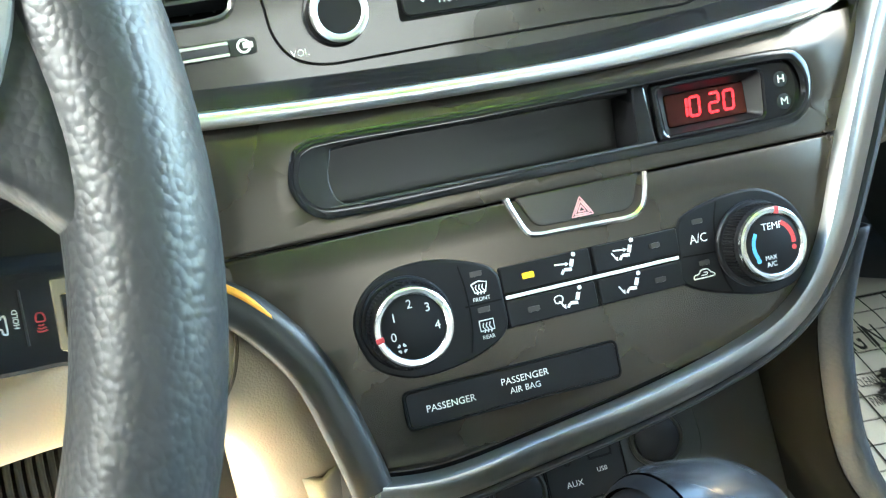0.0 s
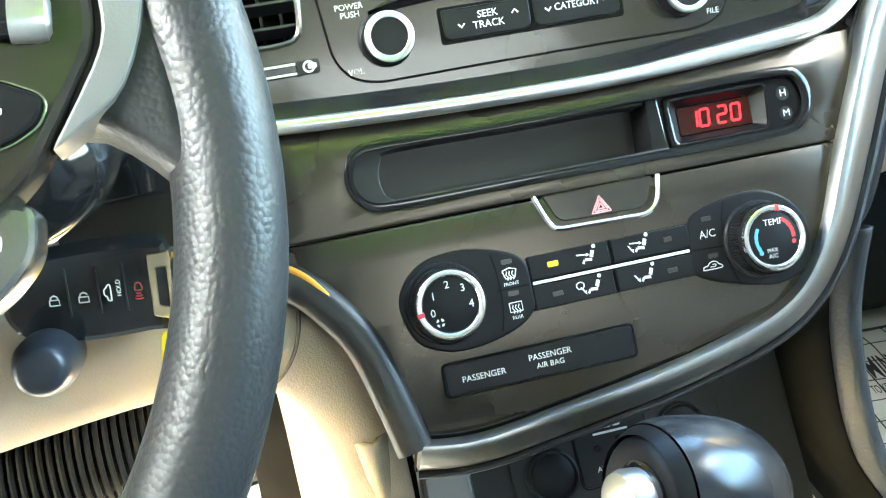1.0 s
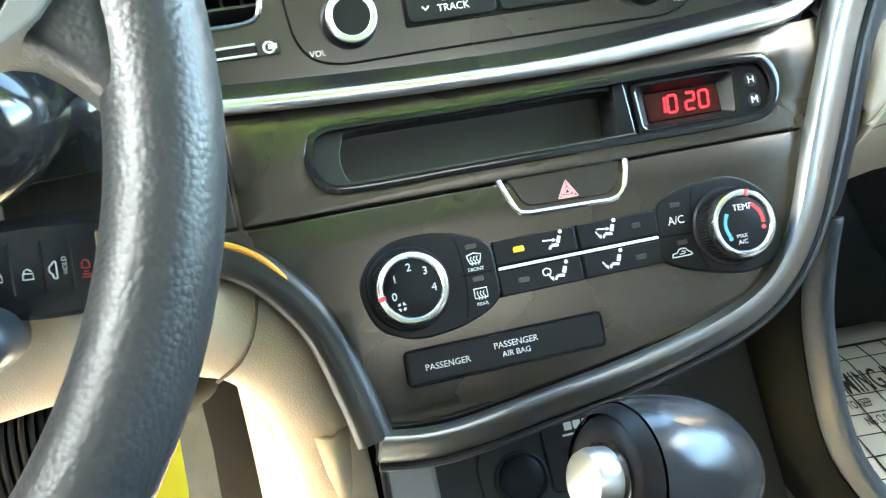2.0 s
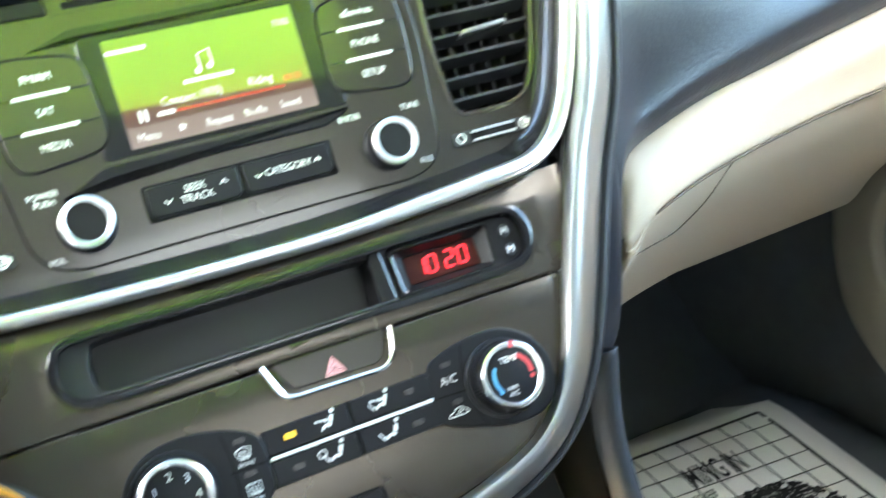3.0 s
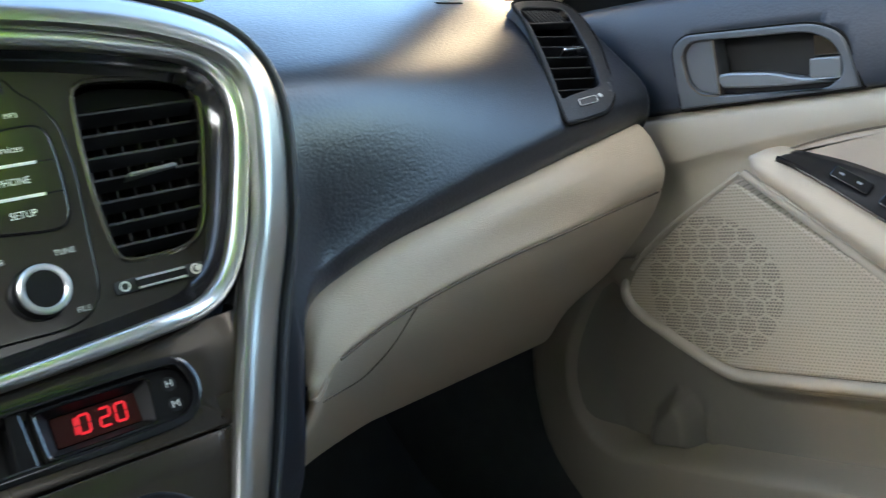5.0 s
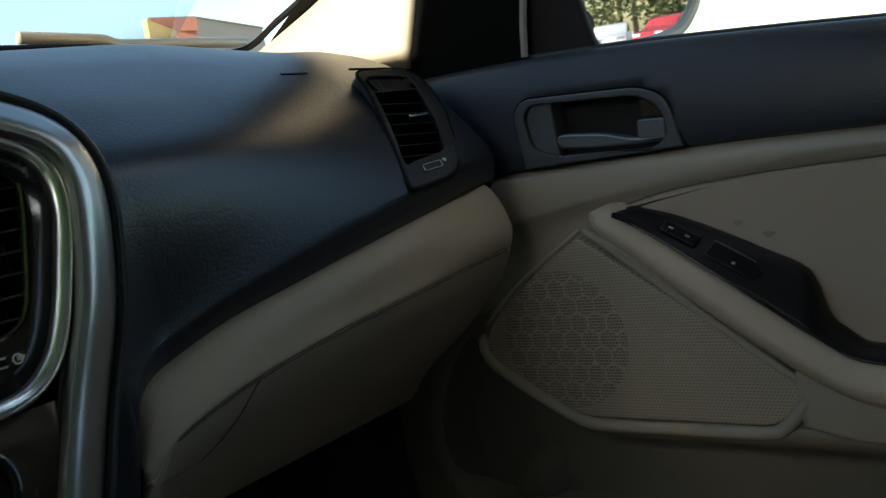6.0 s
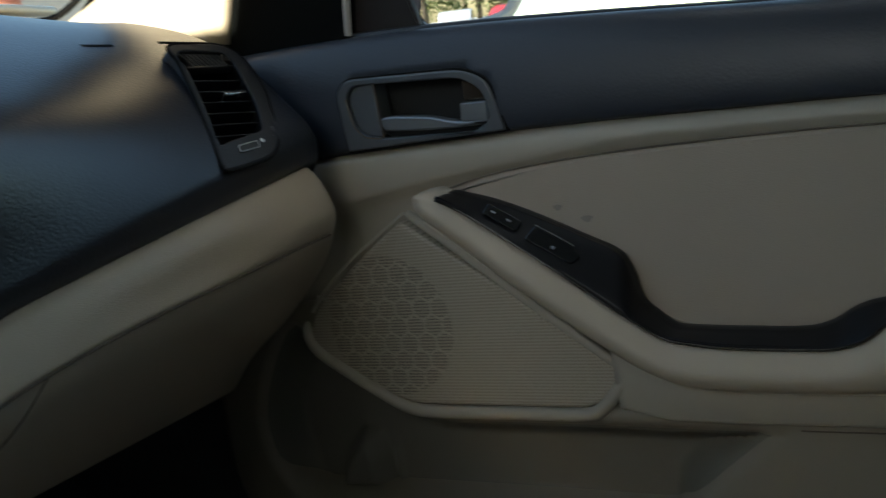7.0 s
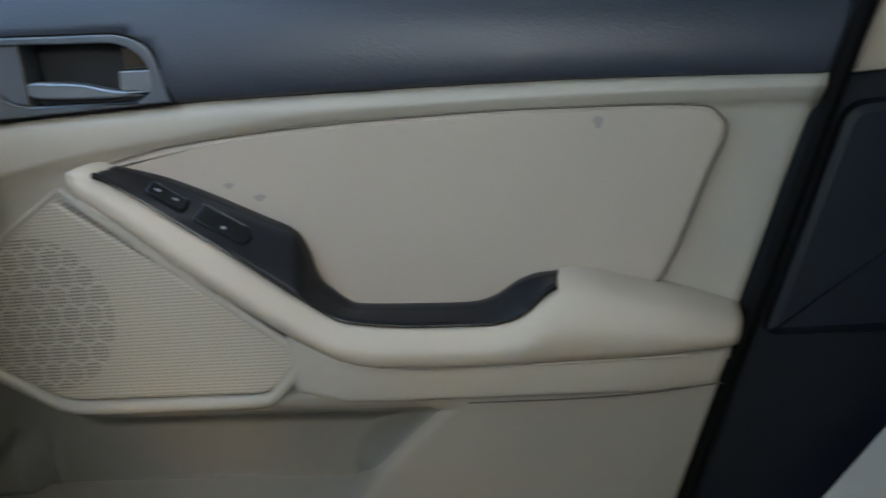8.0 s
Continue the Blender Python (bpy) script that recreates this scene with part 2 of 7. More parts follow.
def lathe(prof, M, n=56):
    """A turned body about M's third axis; prof: (radius, height)."""
    bm = bmesh.new()
    rings = []
    for r, w in prof:
        rings.append([bm.verts.new(M @ Vector((r * math.cos(i * math.tau / n), r * math.sin(i * math.tau / n), w))) for i in range(n)])
    for a, b in zip(rings, rings[1:]):
        for i in range(n):
            bm.faces.new((a[i - 1], a[i], b[i], b[i - 1]))
    bm.faces.new(rings[0])
    bm.faces.new(rings[-1])
    return bm


def loft(rows):
    """A sheet through rows of points."""
    bm = bmesh.new()
    v = [[bm.verts.new(p) for p in r] for r in rows]
    for a, b in zip(v, v[1:]):
        for j in range(len(a) - 1):
            bm.faces.new((a[j], a[j + 1], b[j + 1], b[j]))
    return bm


def join(*bms):
    out = bmesh.new()
    for b in bms:
        me = bpy.data.meshes.new("piece")
        b.to_mesh(me)
        b.free()
        out.from_mesh(me)
        bpy.data.meshes.remove(me)
    return out


def words(name, text, size, M, mat, parent, label="", wide=1.0, depth=0.12, align="CENTER", bold=0.0):
    """Raised print; size is the height of the capitals."""
    cu = bpy.data.curves.new(name, "FONT")
    cu.body, cu.size, cu.align_x, cu.align_y, cu.extrude = text, size / 0.69, align, "CENTER", depth * 0.5
    cu.resolution_u, cu.offset = 3, bold
    ob = bpy.data.objects.new(name, cu)
    me = bpy.data.meshes.new_from_object(ob)
    bpy.data.objects.remove(ob)
    me.transform(M @ Matrix.Diagonal((wide, 1, 1, 1)))
    me.materials.clear()
    me.materials.append(mat)
    t = new(name, me)
    t.parent = parent
    if parent.parent is None:
        t.matrix_parent_inverse = parent.matrix_basis.inverted()
    return tagged(t, label)


def curve_of(xs, ys):
    """A smooth function through the given values."""
    pts = list(zip(xs, ys))

    def f(x):
        x = min(max(x, xs[0]), xs[-1])
        for i in range(len(xs) - 1):
            if x <= xs[i + 1]:
                break
        h = xs[i + 1] - xs[i]
        t = (x - xs[i]) / h
        m0 = (ys[i + 1] - ys[i - 1]) / (xs[i + 1] - xs[i - 1]) if i > 0 else (ys[1] - ys[0]) / (xs[1] - xs[0])
        m1 = (ys[i + 2] - ys[i]) / (xs[i + 2] - xs[i]) if i + 2 < len(xs) else (ys[-1] - ys[-2]) / (xs[-1] - xs[-2])
        return (2 * t ** 3 - 3 * t * t + 1) * ys[i] + (t ** 3 - 2 * t * t + t) * h * m0 + (-2 * t ** 3 + 3 * t * t) * ys[i + 1] + (t ** 3 - t * t) * h * m1

    return f


def step(a, b, x):
    t = min(max((x - a) / (b - a), 0), 1)
    return t * t * (3 - 2 * t)


def at(M, u, v, w=0.0, turn=0.0):
    """The pose of a small part on a face, turned about the face's normal."""
    return M @ Matrix.Translation((u, v, w)) @ Matrix.Rotation(radians(turn), 4, "Z")


# the two faces of the centre stack, in millimetres: across, up the slope, out towards the seats
AX = Vector((0.99568, -0.09282, 0.0))
LOW_UP, LOW_OUT = Vector((0.03407, 0.36540, 0.93023)), Vector((-0.08635, -0.92621, 0.36698))
TOP_UP, TOP_OUT = Vector((0.02195, 0.23540, 0.97165)), Vector((-0.09019, -0.96746, 0.23642))


def face(origin, a, b, c):
    m = Matrix((a, b, c)).transposed().to_4x4()
    return Matrix.Translation(origin) @ m @ Matrix.Scale(0.001, 4)


LOW = face(Vector((0, 0, 0.5)) - LOW_OUT * 0.0016, AX, LOW_UP, LOW_OUT)
TOP = face(Vector((0, 0, 0.5)) - TOP_OUT * 0.0297, AX, TOP_UP, TOP_OUT)

# ---- cabin shell ----


def wall(name, outline, M, thick, mat, label, holes=()):
    ob = finish(name, plate(outline, 0, thick, M, 0.004, holes), mat, None, label)
    return tagged(ob, kind="structure")


SIDE = Matrix(((0, 0, 1, 0), (1, 0, 0, 0), (0, 1, 0, 0), (0, 0, 0, 1)))       # (y, z, x)
FLAT = Matrix.Identity(4)
BACK = Matrix(((1, 0, 0, 0), (0, 0, 1, 0), (0, 1, 0, 0), (0, 0, 0, 1)))       # (x, z, y)


def at_x(x):
    return Matrix.Translation((x, 0, 0)) @ SIDE


def at_y(y):
    return Matrix.Translation((0, y, 0)) @ BACK


tagged(finish("floor", plate([(-0.78, -2.1), (0.74, -2.1), (0.74, 0.95), (-0.78, 0.95)], -0.04, 0.05, FLAT, 0.005), CARPET, None,
              "charcoal carpet floor of the car cabin"), kind="structure")
# the toe board rises towards the firewall
toe = loft([[Vector((x, y, z - 0.024)) for x in (-0.78, -0.4, 0.0, 0.4, 0.74)] for y, z in ((0.11, 0.050), (0.36, 0.0975), (0.47, 0.099), (0.55, 0.16), (0.68, 0.36), (0.74, 0.60))])
tagged(shell(finish("toe_board", toe, CARPET, None, "charcoal carpeted toe board rising to the firewall"), 0.02), kind="structure")
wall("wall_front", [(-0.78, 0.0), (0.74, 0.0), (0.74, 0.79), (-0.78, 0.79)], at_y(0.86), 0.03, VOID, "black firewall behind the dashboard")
wall("wall_rear", [(-0.78, 0.0), (0.78, 0.0), (0.78, 1.32), (-0.78, 1.32)], at_y(-2.13), 0.03, LINER, "pale rear bulkhead of the cabin",
     [[(-0.6, 0.92), (0.6, 0.92), (0.55, 1.24), (-0.55, 1.24)]])
# unseen side; its openings are cut to land sun on pillar and knee panel
wall("wall_driver_side", [(-2.1, 0.0), (0.9, 0.0), (0.9, 0.80), (0.35, 1.05), (0.05, 1.30), (-2.1, 1.30)], at_x(-0.80), 0.04, BEIGE_HARD,
     "beige driver side of the cabin, unseen, its openings cut to place the sun",
     [[(-0.125, 1.04), (0.30, 1.04), (0.24, 1.07), (0.05, 1.22), (-0.62, 1.22), (-0.62, 1.14), (-0.17, 1.14)], [(-0.11, 0.10), (0.34, 0.10), (0.34, 0.25), (0.06, 0.25), (0.06, 0.47), (-0.11, 0.47)]])
# unseen dark pane, added so that the rear sky stays out of the trim
rear_pane = finish("rear_sky_block", plate([(-0.62, 0.90), (0.62, 0.90), (0.57, 1.26), (-0.57, 1.26)], 0, 0.004, at_y(-2.09), 0.001), glass("tinted_glass", (0.06, 0.065, 0.065)), None, "dark rear pane, unseen, added to hold back sky reflections")
rear_pane.visible_shadow = False
tagged(rear_pane, kind="structure")
roof = loft([[Vector((x, y, 1.30 - 0.05 * (x / 0.78) ** 2 - 0.03 * ((y + 1) / 1.1) ** 2)) for x in np.linspace(-0.8, 0.8, 9)] for y in np.linspace(-2.15, 0.02, 9)])
tagged(shell(finish("ceiling", roof, LINER, None, "pale grey fabric headliner"), 0.03), kind="structure")

# ---- centre stack ----
stack = thing("centre_stack", (0, 0.03, 0.40), "bronze-grey satin centre stack with silver edge trim between the front seats", "dashboard panel")

# climate panel, left end behind the steering wheel, and the panel that holds the pocket
CLIMATE = smooth_line([(-156, 9), (-154, -3), (-139, -21), (-123, -54), (-117, -92), (-83, -98), (-37, -94), (26, -85), (76, -74), (105, -61), (120, -43), (132, -21), (139, 9)], 4) 


def low_fall(u, v):
    """The panels of the stack are gently domed and roll back towards their lower edge and sides."""
    return 0.5 - 0.00032 * (v + 25) ** 2 - 3.0 * step(-62, -105, v) - 2.2 * step(105, 145, u) - 1.5 * step(-105, -150, u)


part("climate_panel", bowed(plate(CLIMATE, -14, 0, LOW, 1.0), LOW, low_fall), BRONZE, stack, "", 50)
POCKET = smooth_line([(-121, 44), (-123, 32), (-116, 21), (-100, 18), (-44, 18), (17, 18), (100, 18), (120, 22), (126, 35), (122, 48), (109, 52), (55, 52), (-37, 51), (-101, 52), (-116, 50)], 4, True)
part("pocket_panel", bowed(plate(rounded([(-158, 10.2), (140, 9.9), (156, 35), (166, 68), (120, 66), (24, 60), (-94, 62), (-158, 66)], [1, 1, 4, 1, 1, 1, 1, 1], 3), -14, 0.3, LOW, 1.0, [POCKET]), LOW, lambda u, v: 0.8 * step(14, 40, v) - 4.5 * step(47, 70, v) - 2.2 * step(105, 150, u)), BRONZE, stack, "", 50)
part("side_panel", plate(rounded([(-260, 26), (-200, 10), (-160, 10.8), (-160, 66), (-260, 74)], 1.5, 3), -16, -0.4, LOW, 1.0), BRONZE, stack)
part("lower_side_panel", plate(smooth_line([(-250, 23), (-200, 7), (-160, 8.5), (-157, -2), (-175, 6), (-215, 16)], 3), -16, -0.6, LOW, 1.0), BRONZE, stack)

# open storage pocket with the clock module at its end
RIM = inset(ccw(POCKET), 1.2)
rim_path = [LOW @ Vector((p[0], p[1], 0.6)) for p in RIM]
part("pocket_rim", sweep(rim_path, [(-0.0026, -0.002), (0.0014, -0.004), (0.0020, 0.0006), (0.0, 0.0014), (-0.0022, 0.0012)], LOW_OUT, True), GLOSSY, stack)
inner = smooth_line([(-104, 43), (-106, 30), (-98, 22), (-60, 22), (0, 22), (40, 22), (42, 34), (41, 46), (-30, 47), (-95, 47.5)], 4, True)
outer_l = [Vector(p) for p in inset(ccw(POCKET), 3.0)]
part("pocket_tray", plate(outer_l, -52, -5.5, LOW, 0.5, [inner, rounded([(46, 21.6), (112, 21.2), (120, 26), (121, 36), (117, 46.5), (108, 48.5), (46, 48)], 3, 3)]), BLACK, stack)
part("pocket_back", plate(inset(ccw(inner), -2), -60, -40, LOW, 1.0), VOID, stack)
part("pocket_inside", plate(rounded([(-106, 20), (37, 20), (37, 49), (-106, 49)], 3, 3), -40, -24, LOW, 1.0), material("dark_grey_satin_lining", (0.010, 0.0098, 0.0095), 0.32, 0.0, 0.05, 1800, 0.08, 12), stack, "dark grey satin lining of the pocket")
part("pocket_floor", plate(box_line(-108, -42, 44, 0, 2), 20.0, 22.4, LOW @ Matrix.Rotation(radians(90), 4, "X") @ Matrix.Scale(-1, 4, (0, 0, 1)), 0.4), BLACK, stack)
part("pocket_divider", plate(rounded([(34, 20.5), (44, 21), (42.5, 49), (36, 49)], 2, 3), -30, -1.0, LOW, 1.0), GLOSSY, stack)

clock = thing("dashboard_clock", LOW @ Vector((78, 20, -6)), "small black clock module with glowing red digits reading 10 20", "clock")
WIN = box_line(55, 27.0, 97, 42, 1.5)
part("body", plate(rounded([(46, 21), (112, 20.5), (122, 26), (123, 36), (119, 47), (110, 49), (46, 48.5)], [3, 6, 6, 8, 6, 4, 3], 4), -22, -2.2, LOW, 1.5,
                   [rounded([(50, 23.6), (101, 23.6), (103, 45.4), (49, 45.4)], 3, 4)]), GLOSSY, clock)
funnel = []
for k in range(5):
    t = k / 4
    o = rounded([(50 + 4.5 * t, 23.6 + 3 * t), (101 - 4.5 * t, 23.6 + 3 * t), (103 - 6.5 * t, 45.4 - 3 * t), (49 + 5.5 * t, 45.4 - 3 * t)], 3 - 1.5 * t, 4)
    funnel.append([LOW @ Vector((p[0], p[1], -2.6 - 6 * t)) for p in o + o[:1]])
part("surround", loft(funnel), BUTTON, clock)
part("display_window", plate(WIN, -14, -8.8, LOW, 0.5), material("smoked_display_window", (0.045, 0.012, 0.010), 0.12, 0, 0, mottle=0.1, wear=0.03), clock)
SEGS = {"1": "bc", "0": "abcdef", "2": "abged"}


def digit(ch, M, h, w, t):
    bms = []
    lean = 0.09
    ends = {"a": ((0, h), (w, h)), "b": ((w, h), (w, h / 2)), "c": ((w, h / 2), (w, 0)), "d": ((0, 0), (w, 0)), "e": ((0, 0), (0, h / 2)), "f": ((0, h / 2), (0, h)), "g": ((0, h / 2), (w, h / 2))}
    for s in SEGS[ch]:
        (x0, y0), (x1, y1) = ends[s]
        a, b = Vector((x0 + lean * y0, y0)), Vector((x1 + lean * y1, y1))
        d = (b - a).normalized()
        n = Vector((-d.y, d.x)) * t / 2
        a, b = a + d * t * 0.12, b - d * t * 0.12
        bms.append(plate([a - n * 0.6, a + d * t * 0.4 - n, b - d * t * 0.4 - n, b - n * 0.6, b + n * 0.6, b - d * t * 0.4 + n, a + d * t * 0.4 + n, a + n * 0.6], 0, 0.25, M, 0.05))
    return join(*bms)


for ch, u in (("1", 60.8), ("0", 67.0), ("2", 77.2), ("0", 85.0)):
    part("digit", digit(ch, at(LOW, u if ch != "1" else u - 0.5, 30.4, -8.7), 8.8, 5.0, 1.35), RED_GLOW, clock, "glowing red digit")
for v, ch in ((39.3, "H"), (28.6, "M")):
    b = part("button", lathe([(4.0, -3), (4.0, -0.6), (3.6, 0.0), (0.1, 0.25)], at(LOW, 112.5, v, -2.0), 28), BUTTON, clock, "round black setting button")
    words("letter", ch, 3.6, at(LOW, 112.5, v, -1.6), PAINT, b, wide=1.1)

# chrome strip under the radio that turns up into the inner ring, and the wide outer ring
low_strip = [LOW @ Vector((u, v, 5.0)) for u, v in ((-262, 81), (-215, 73), (-166, 67.5), (-94, 63.6), (-36, 62), (24, 61.8), (87, 65.5), (123, 68.5))]
up_ring = [TOP @ Vector((u, v, 15.0)) for u, v in ((147, 71.5), (164, 83.5), (176, 104), (190, 140), (199, 168), (199, 190), (187, 208), (156, 217), (106, 227), (44, 233), (-37, 237), (-130, 239), (-230, 235))]


def even(line, n):
    """n points at even steps along a line."""
    d = [0.0]
    for a, b in zip(line, line[1:]):
        d.append(d[-1] + (b - a).length)
    out, j = [], 0
    for k in range(n):
        s = d[-1] * k / (n - 1)
        while j < len(d) - 2 and d[j + 1] < s:
            j += 1
        out.append(line[j].lerp(line[j + 1], min(1, (s - d[j]) / max(d[j + 1] - d[j], 1e-9))))
    return out


def flowing(pts, n=190, passes=7):
    """A curve near the points with all small waves taken out."""
    p = even(smooth_line(pts, 6), n)
    for _ in range(passes):
        p = [p[0]] + [p[i - 1] * 0.25 + p[i] * 0.5 + p[i + 1] * 0.25 for i in range(1, n - 1)] + [p[-1]]
    return p


chrome_line = flowing([*low_strip, *up_ring])
HALF = [(-0.0050, -0.005), (0.0050, -0.005), (0.0050, -0.001), (0.0043, 0.0012), (0.0028, 0.0028), (0.0009, 0.0034), (-0.0009, 0.0034), (-0.0028, 0.0028), (-0.0043, 0.0012), (-0.0050, -0.001)]
narrow = [0.76 + 0.24 * step(0.50, 0.56, p.z) * step(0.0, 0.12, p.x) if i < 95 else 1.0 for i, p in enumerate(chrome_line)]
part("chrome_strip", sweep(chrome_line, HALF, TOP_OUT, False, narrow), STRIP, stack, "polished chrome strip round the radio")
outer_pts = [LOW @ Vector((u, v, 5.0)) for u, v in ((-114, -102), (-85, -106), (-40, -101), (22, -92.5), (72, -81), (101, -67), (122.5, -41), (138, -8), (158, 36), (174, 69))]
outer_pts += [TOP @ Vector((u, v, 24.0)) for u, v in ((188, 97), (197.5, 121), (210.5, 170), (210, 196), (200, 210), (166, 225.5), (120, 236), (37, 246), (-60, 249), (-160, 247), (-240, 240))]
outer_line = flowing(outer_pts)
WIDE = [(-0.0085, -0.012), (0.0195, -0.034), (0.0195, -0.0250), (0.0188, -0.0170), (0.0165, -0.0115), (0.0130, -0.0075), (0.0090, -0.0045), (0.0045, -0.0018), (0.0015, 0.0006), (-0.0015, 0.0018), (-0.0045, 0.0024), (-0.0070, 0.0016), (-0.0085, -0.0014)]
thin = [0.62 + 0.38 * step(0.41, 0.52, p.z) if p.x > 0.06 or i > 95 else 0.62 for i, p in enumerate(outer_line)]
DARK_SATIN = material("dark_bronze_satin", (0.020, 0.018, 0.016), 0.36, 0.1, 0.05, 1800, 0.06)
part("outer_ring", sweep(outer_line, WIDE, TOP_OUT, False, thin), RING, stack, "broad satin silver edge trim")
part("gasket", sweep(outer_line, [(0.0225 + 0.0034 * math.cos(a), -0.0175 + 0.0045 * math.sin(a)) for a in np.linspace(0, math.tau, 11)[:-1]], TOP_OUT, False, thin), BLACK, stack, "black rubber edge beside the silver ring")
groove = [p - TOP_OUT * 0.006 for p in outer_line]
part("ring_backing", sweep(groove, [(-0.0112, -0.02), (0.0255, -0.034), (0.0255, -0.022), (-0.0112, -0.003)], TOP_OUT, False, thin), GLOSSY, stack)

# dark groove between the two rings
g_in, g_out = even(smooth_line(up_ring, 6), 70), even(smooth_line(outer_pts[9:], 6), 70)
part("ring_groove", loft([[p - TOP_OUT * 0.006 for p in g_in], [p.lerp(q, 0.5) - TOP_OUT * 0.013 for p, q in zip(g_in, g_out)], [q - TOP_OUT * 0.012 for q in g_out]]), GLOSSY, stack, "dark groove between the rings")
# left edge bead of the climate panel
bead = [LOW @ Vector((u, v, 1.5)) for u, v in smooth_line([(-262, 22), (-214, 12), (-186, 5), (-162, -6), (-147, -19), (-131, -43), (-121, -77), (-116, -100)], 6)]
# orange reflection on the bead, painted as a coloured strip of its own
orange_glint = [LOW @ Vector((u, v, 5.2)) for u, v in smooth_line([(-262, 27), (-214, 17), (-186, 10), (-161, 0.5), (-146, -13), (-129.5, -38)], 6)]
part("orange_glint", sweep(orange_glint, tube(0.0019, 10, 0.8), LOW_OUT, False, [1.0 if i < 22 else 1 - 0.7 * step(22, 30, i) for i in range(len(orange_glint))]), material("orange_glint_paint", (0.80, 0.34, 0.05), 0.32, 0.55, 0, mottle=0.08), stack, "thin orange strip, a reflection painted along the edge bead")
part("edge_bead", sweep(bead, tube(0.0092, 16, 0.62), LOW_OUT), DARK_SATIN, stack, "rounded dark bronze edge bead")

# recess wall between chrome ring and radio face
rows = []
inv = TOP.inverted()
flat = [Vector(((inv @ p).x, (inv @ p).y)) for p in chrome_line]
flat_in = []
for i in range(len(flat)):
    d = (flat[min(i + 1, len(flat) - 1)] - flat[max(i - 1, 0)]).normalized()
    flat_in.append(Vector((-d.y, d.x)))
for t in (0.0, 0.15, 0.3, 0.5, 0.75, 1.0):
    row = []
    for i, p in enumerate(chrome_line):
        q = inv @ p
        e = Vector((q.x, q.y)) + flat_in[i] * (2.0 + 10.5 * t)
        row.append(TOP @ Vector((e.x, e.y, (q.z - 1.0) * (1 - t) ** 1.4 - 0.6 * t)))
    rows.append(row)
part("recess_wall", loft(rows), GLOSSY, stack, "glossy black wall of the recess")

# hazard button
haz = thing("hazard_button", LOW @ Vector((0, -6, 0)), "bronze-grey hazard button with a pale red triangle and a chrome surround", "button")
part("key", plate(rounded([(-28.5, 10), (-22, -4.6), (22, -5.8), (26.5, -3), (31, 10)], [1, 5, 5, 3, 1], 4), -4, 0.9, LOW, 0.7), BEZEL, haz)
hz = [LOW @ Vector((u, v, 1.0)) for u, v in smooth_line([(-33, 10.5), (-31, 5), (-27, -4.5), (-22.5, -7.6), (-10, -8.2), (12, -8.8), (24, -8.8), (30, -5), (32.5, 2), (34, 10)], 4)]
part("surround", sweep(hz, [(-0.0012, -0.002), (0.0012, -0.002), (0.0012, 0.0004), (0.0, 0.0012), (-0.0012, 0.0004)], LOW_OUT), CHROME, haz, "chrome surround")


def triangle(u, v, r, w):
    p = [LOW @ Vector((u + r * 1.05 * math.cos(a), v - 0.8 + r * math.sin(a), w)) for a in (math.pi / 2, math.pi * 7 / 6, math.pi * 11 / 6)]
    line = []
    for i in range(3):
        line += [p[i].lerp(p[(i + 1) % 3], k / 6) for k in range(6)]
    return sweep(line, [(-0.00035, -0.0001), (0.00035, -0.0001), (0.00035, 0.0002), (-0.00035, 0.0002)], LOW_OUT, True)


for r in (5.6, 3.9, 1.9):
    part("triangle", triangle(1.0, 0.0, r, 1.1), PINK_PRINT, haz, "pale red warning triangle outline")

# climate controls
clim = thing("climate_controls", LOW @ Vector((-4, -40, 0)), "black climate control cluster with two chrome-ringed dials and white symbols", "controls")
LCL = smooth_line([(-110, -30), (-104, -17), (-92, -9.5), (-74, -8), (-56, -12), (-44, -19), (-42.5, -32), (-44, -46), (-58, -54), (-77, -57.5), (-92, -56), (-105, -48)], 5, True)
RCL = smooth_line([(45, -17), (54, -11.5), (72, -8), (90, -9), (105, -19), (111, -35), (106, -52), (90, -58.5), (68, -55), (44, -45.5), (43, -32)], 5, True)
for line, name in ((LCL, "cluster_plate"), (RCL, "cluster_plate")):
    part(name, plate(line, -2, 1.6, LOW, 1.2), BUTTON, clim)
part("button_strip", plate(rounded([(-43, -18.2), (45, -17.8), (43.5, -45.2), (-44, -46)], 1, 3), -2, 0.6, LOW, 0.5), VOID, clim)


def key(outline, w=1.5, label=""):
    return part("button", plate(outline, -1, w, LOW, 0.6), BUTTON, clim, label)


for u0, u1 in ((-42.2, 0.4), (2.0, 44.2)):
    key(box_line(u0, -30.6, u1, -18.4, 1.2))
    key(box_line(u0, -45.6 if u0 < 0 else -45.2, u1, -33.6, 1.2))
part("bar", plate(box_line(-41.5, -32.9, 43.3, -31.3, 0.5), 0, 1.3, LOW, 0.3), PAINT, clim, "thin white divider bar")
part("lamp", plate(box_line(-32.5, -25.6, -26.8, -22.8, 0.8), 1.4, 1.75, LOW, 0.2), AMBER, clim, "lit amber indicator lamp")
for u, v in ((32, -24), (-30, -39.4), (32, -40), (-52.5, -34.6), (-53, -18.5), (55, -37), (55, -17.6)):
    part("lamp", plate(box_line(u - 2.8, v - 1.2, u + 2.8, v + 1.2, 0.6), 1.4, 1.75, LOW, 0.2), material("unlit_lamp", (0.035, 0.03, 0.026), 0.3, 0, 0), clim, "unlit indicator lamp")
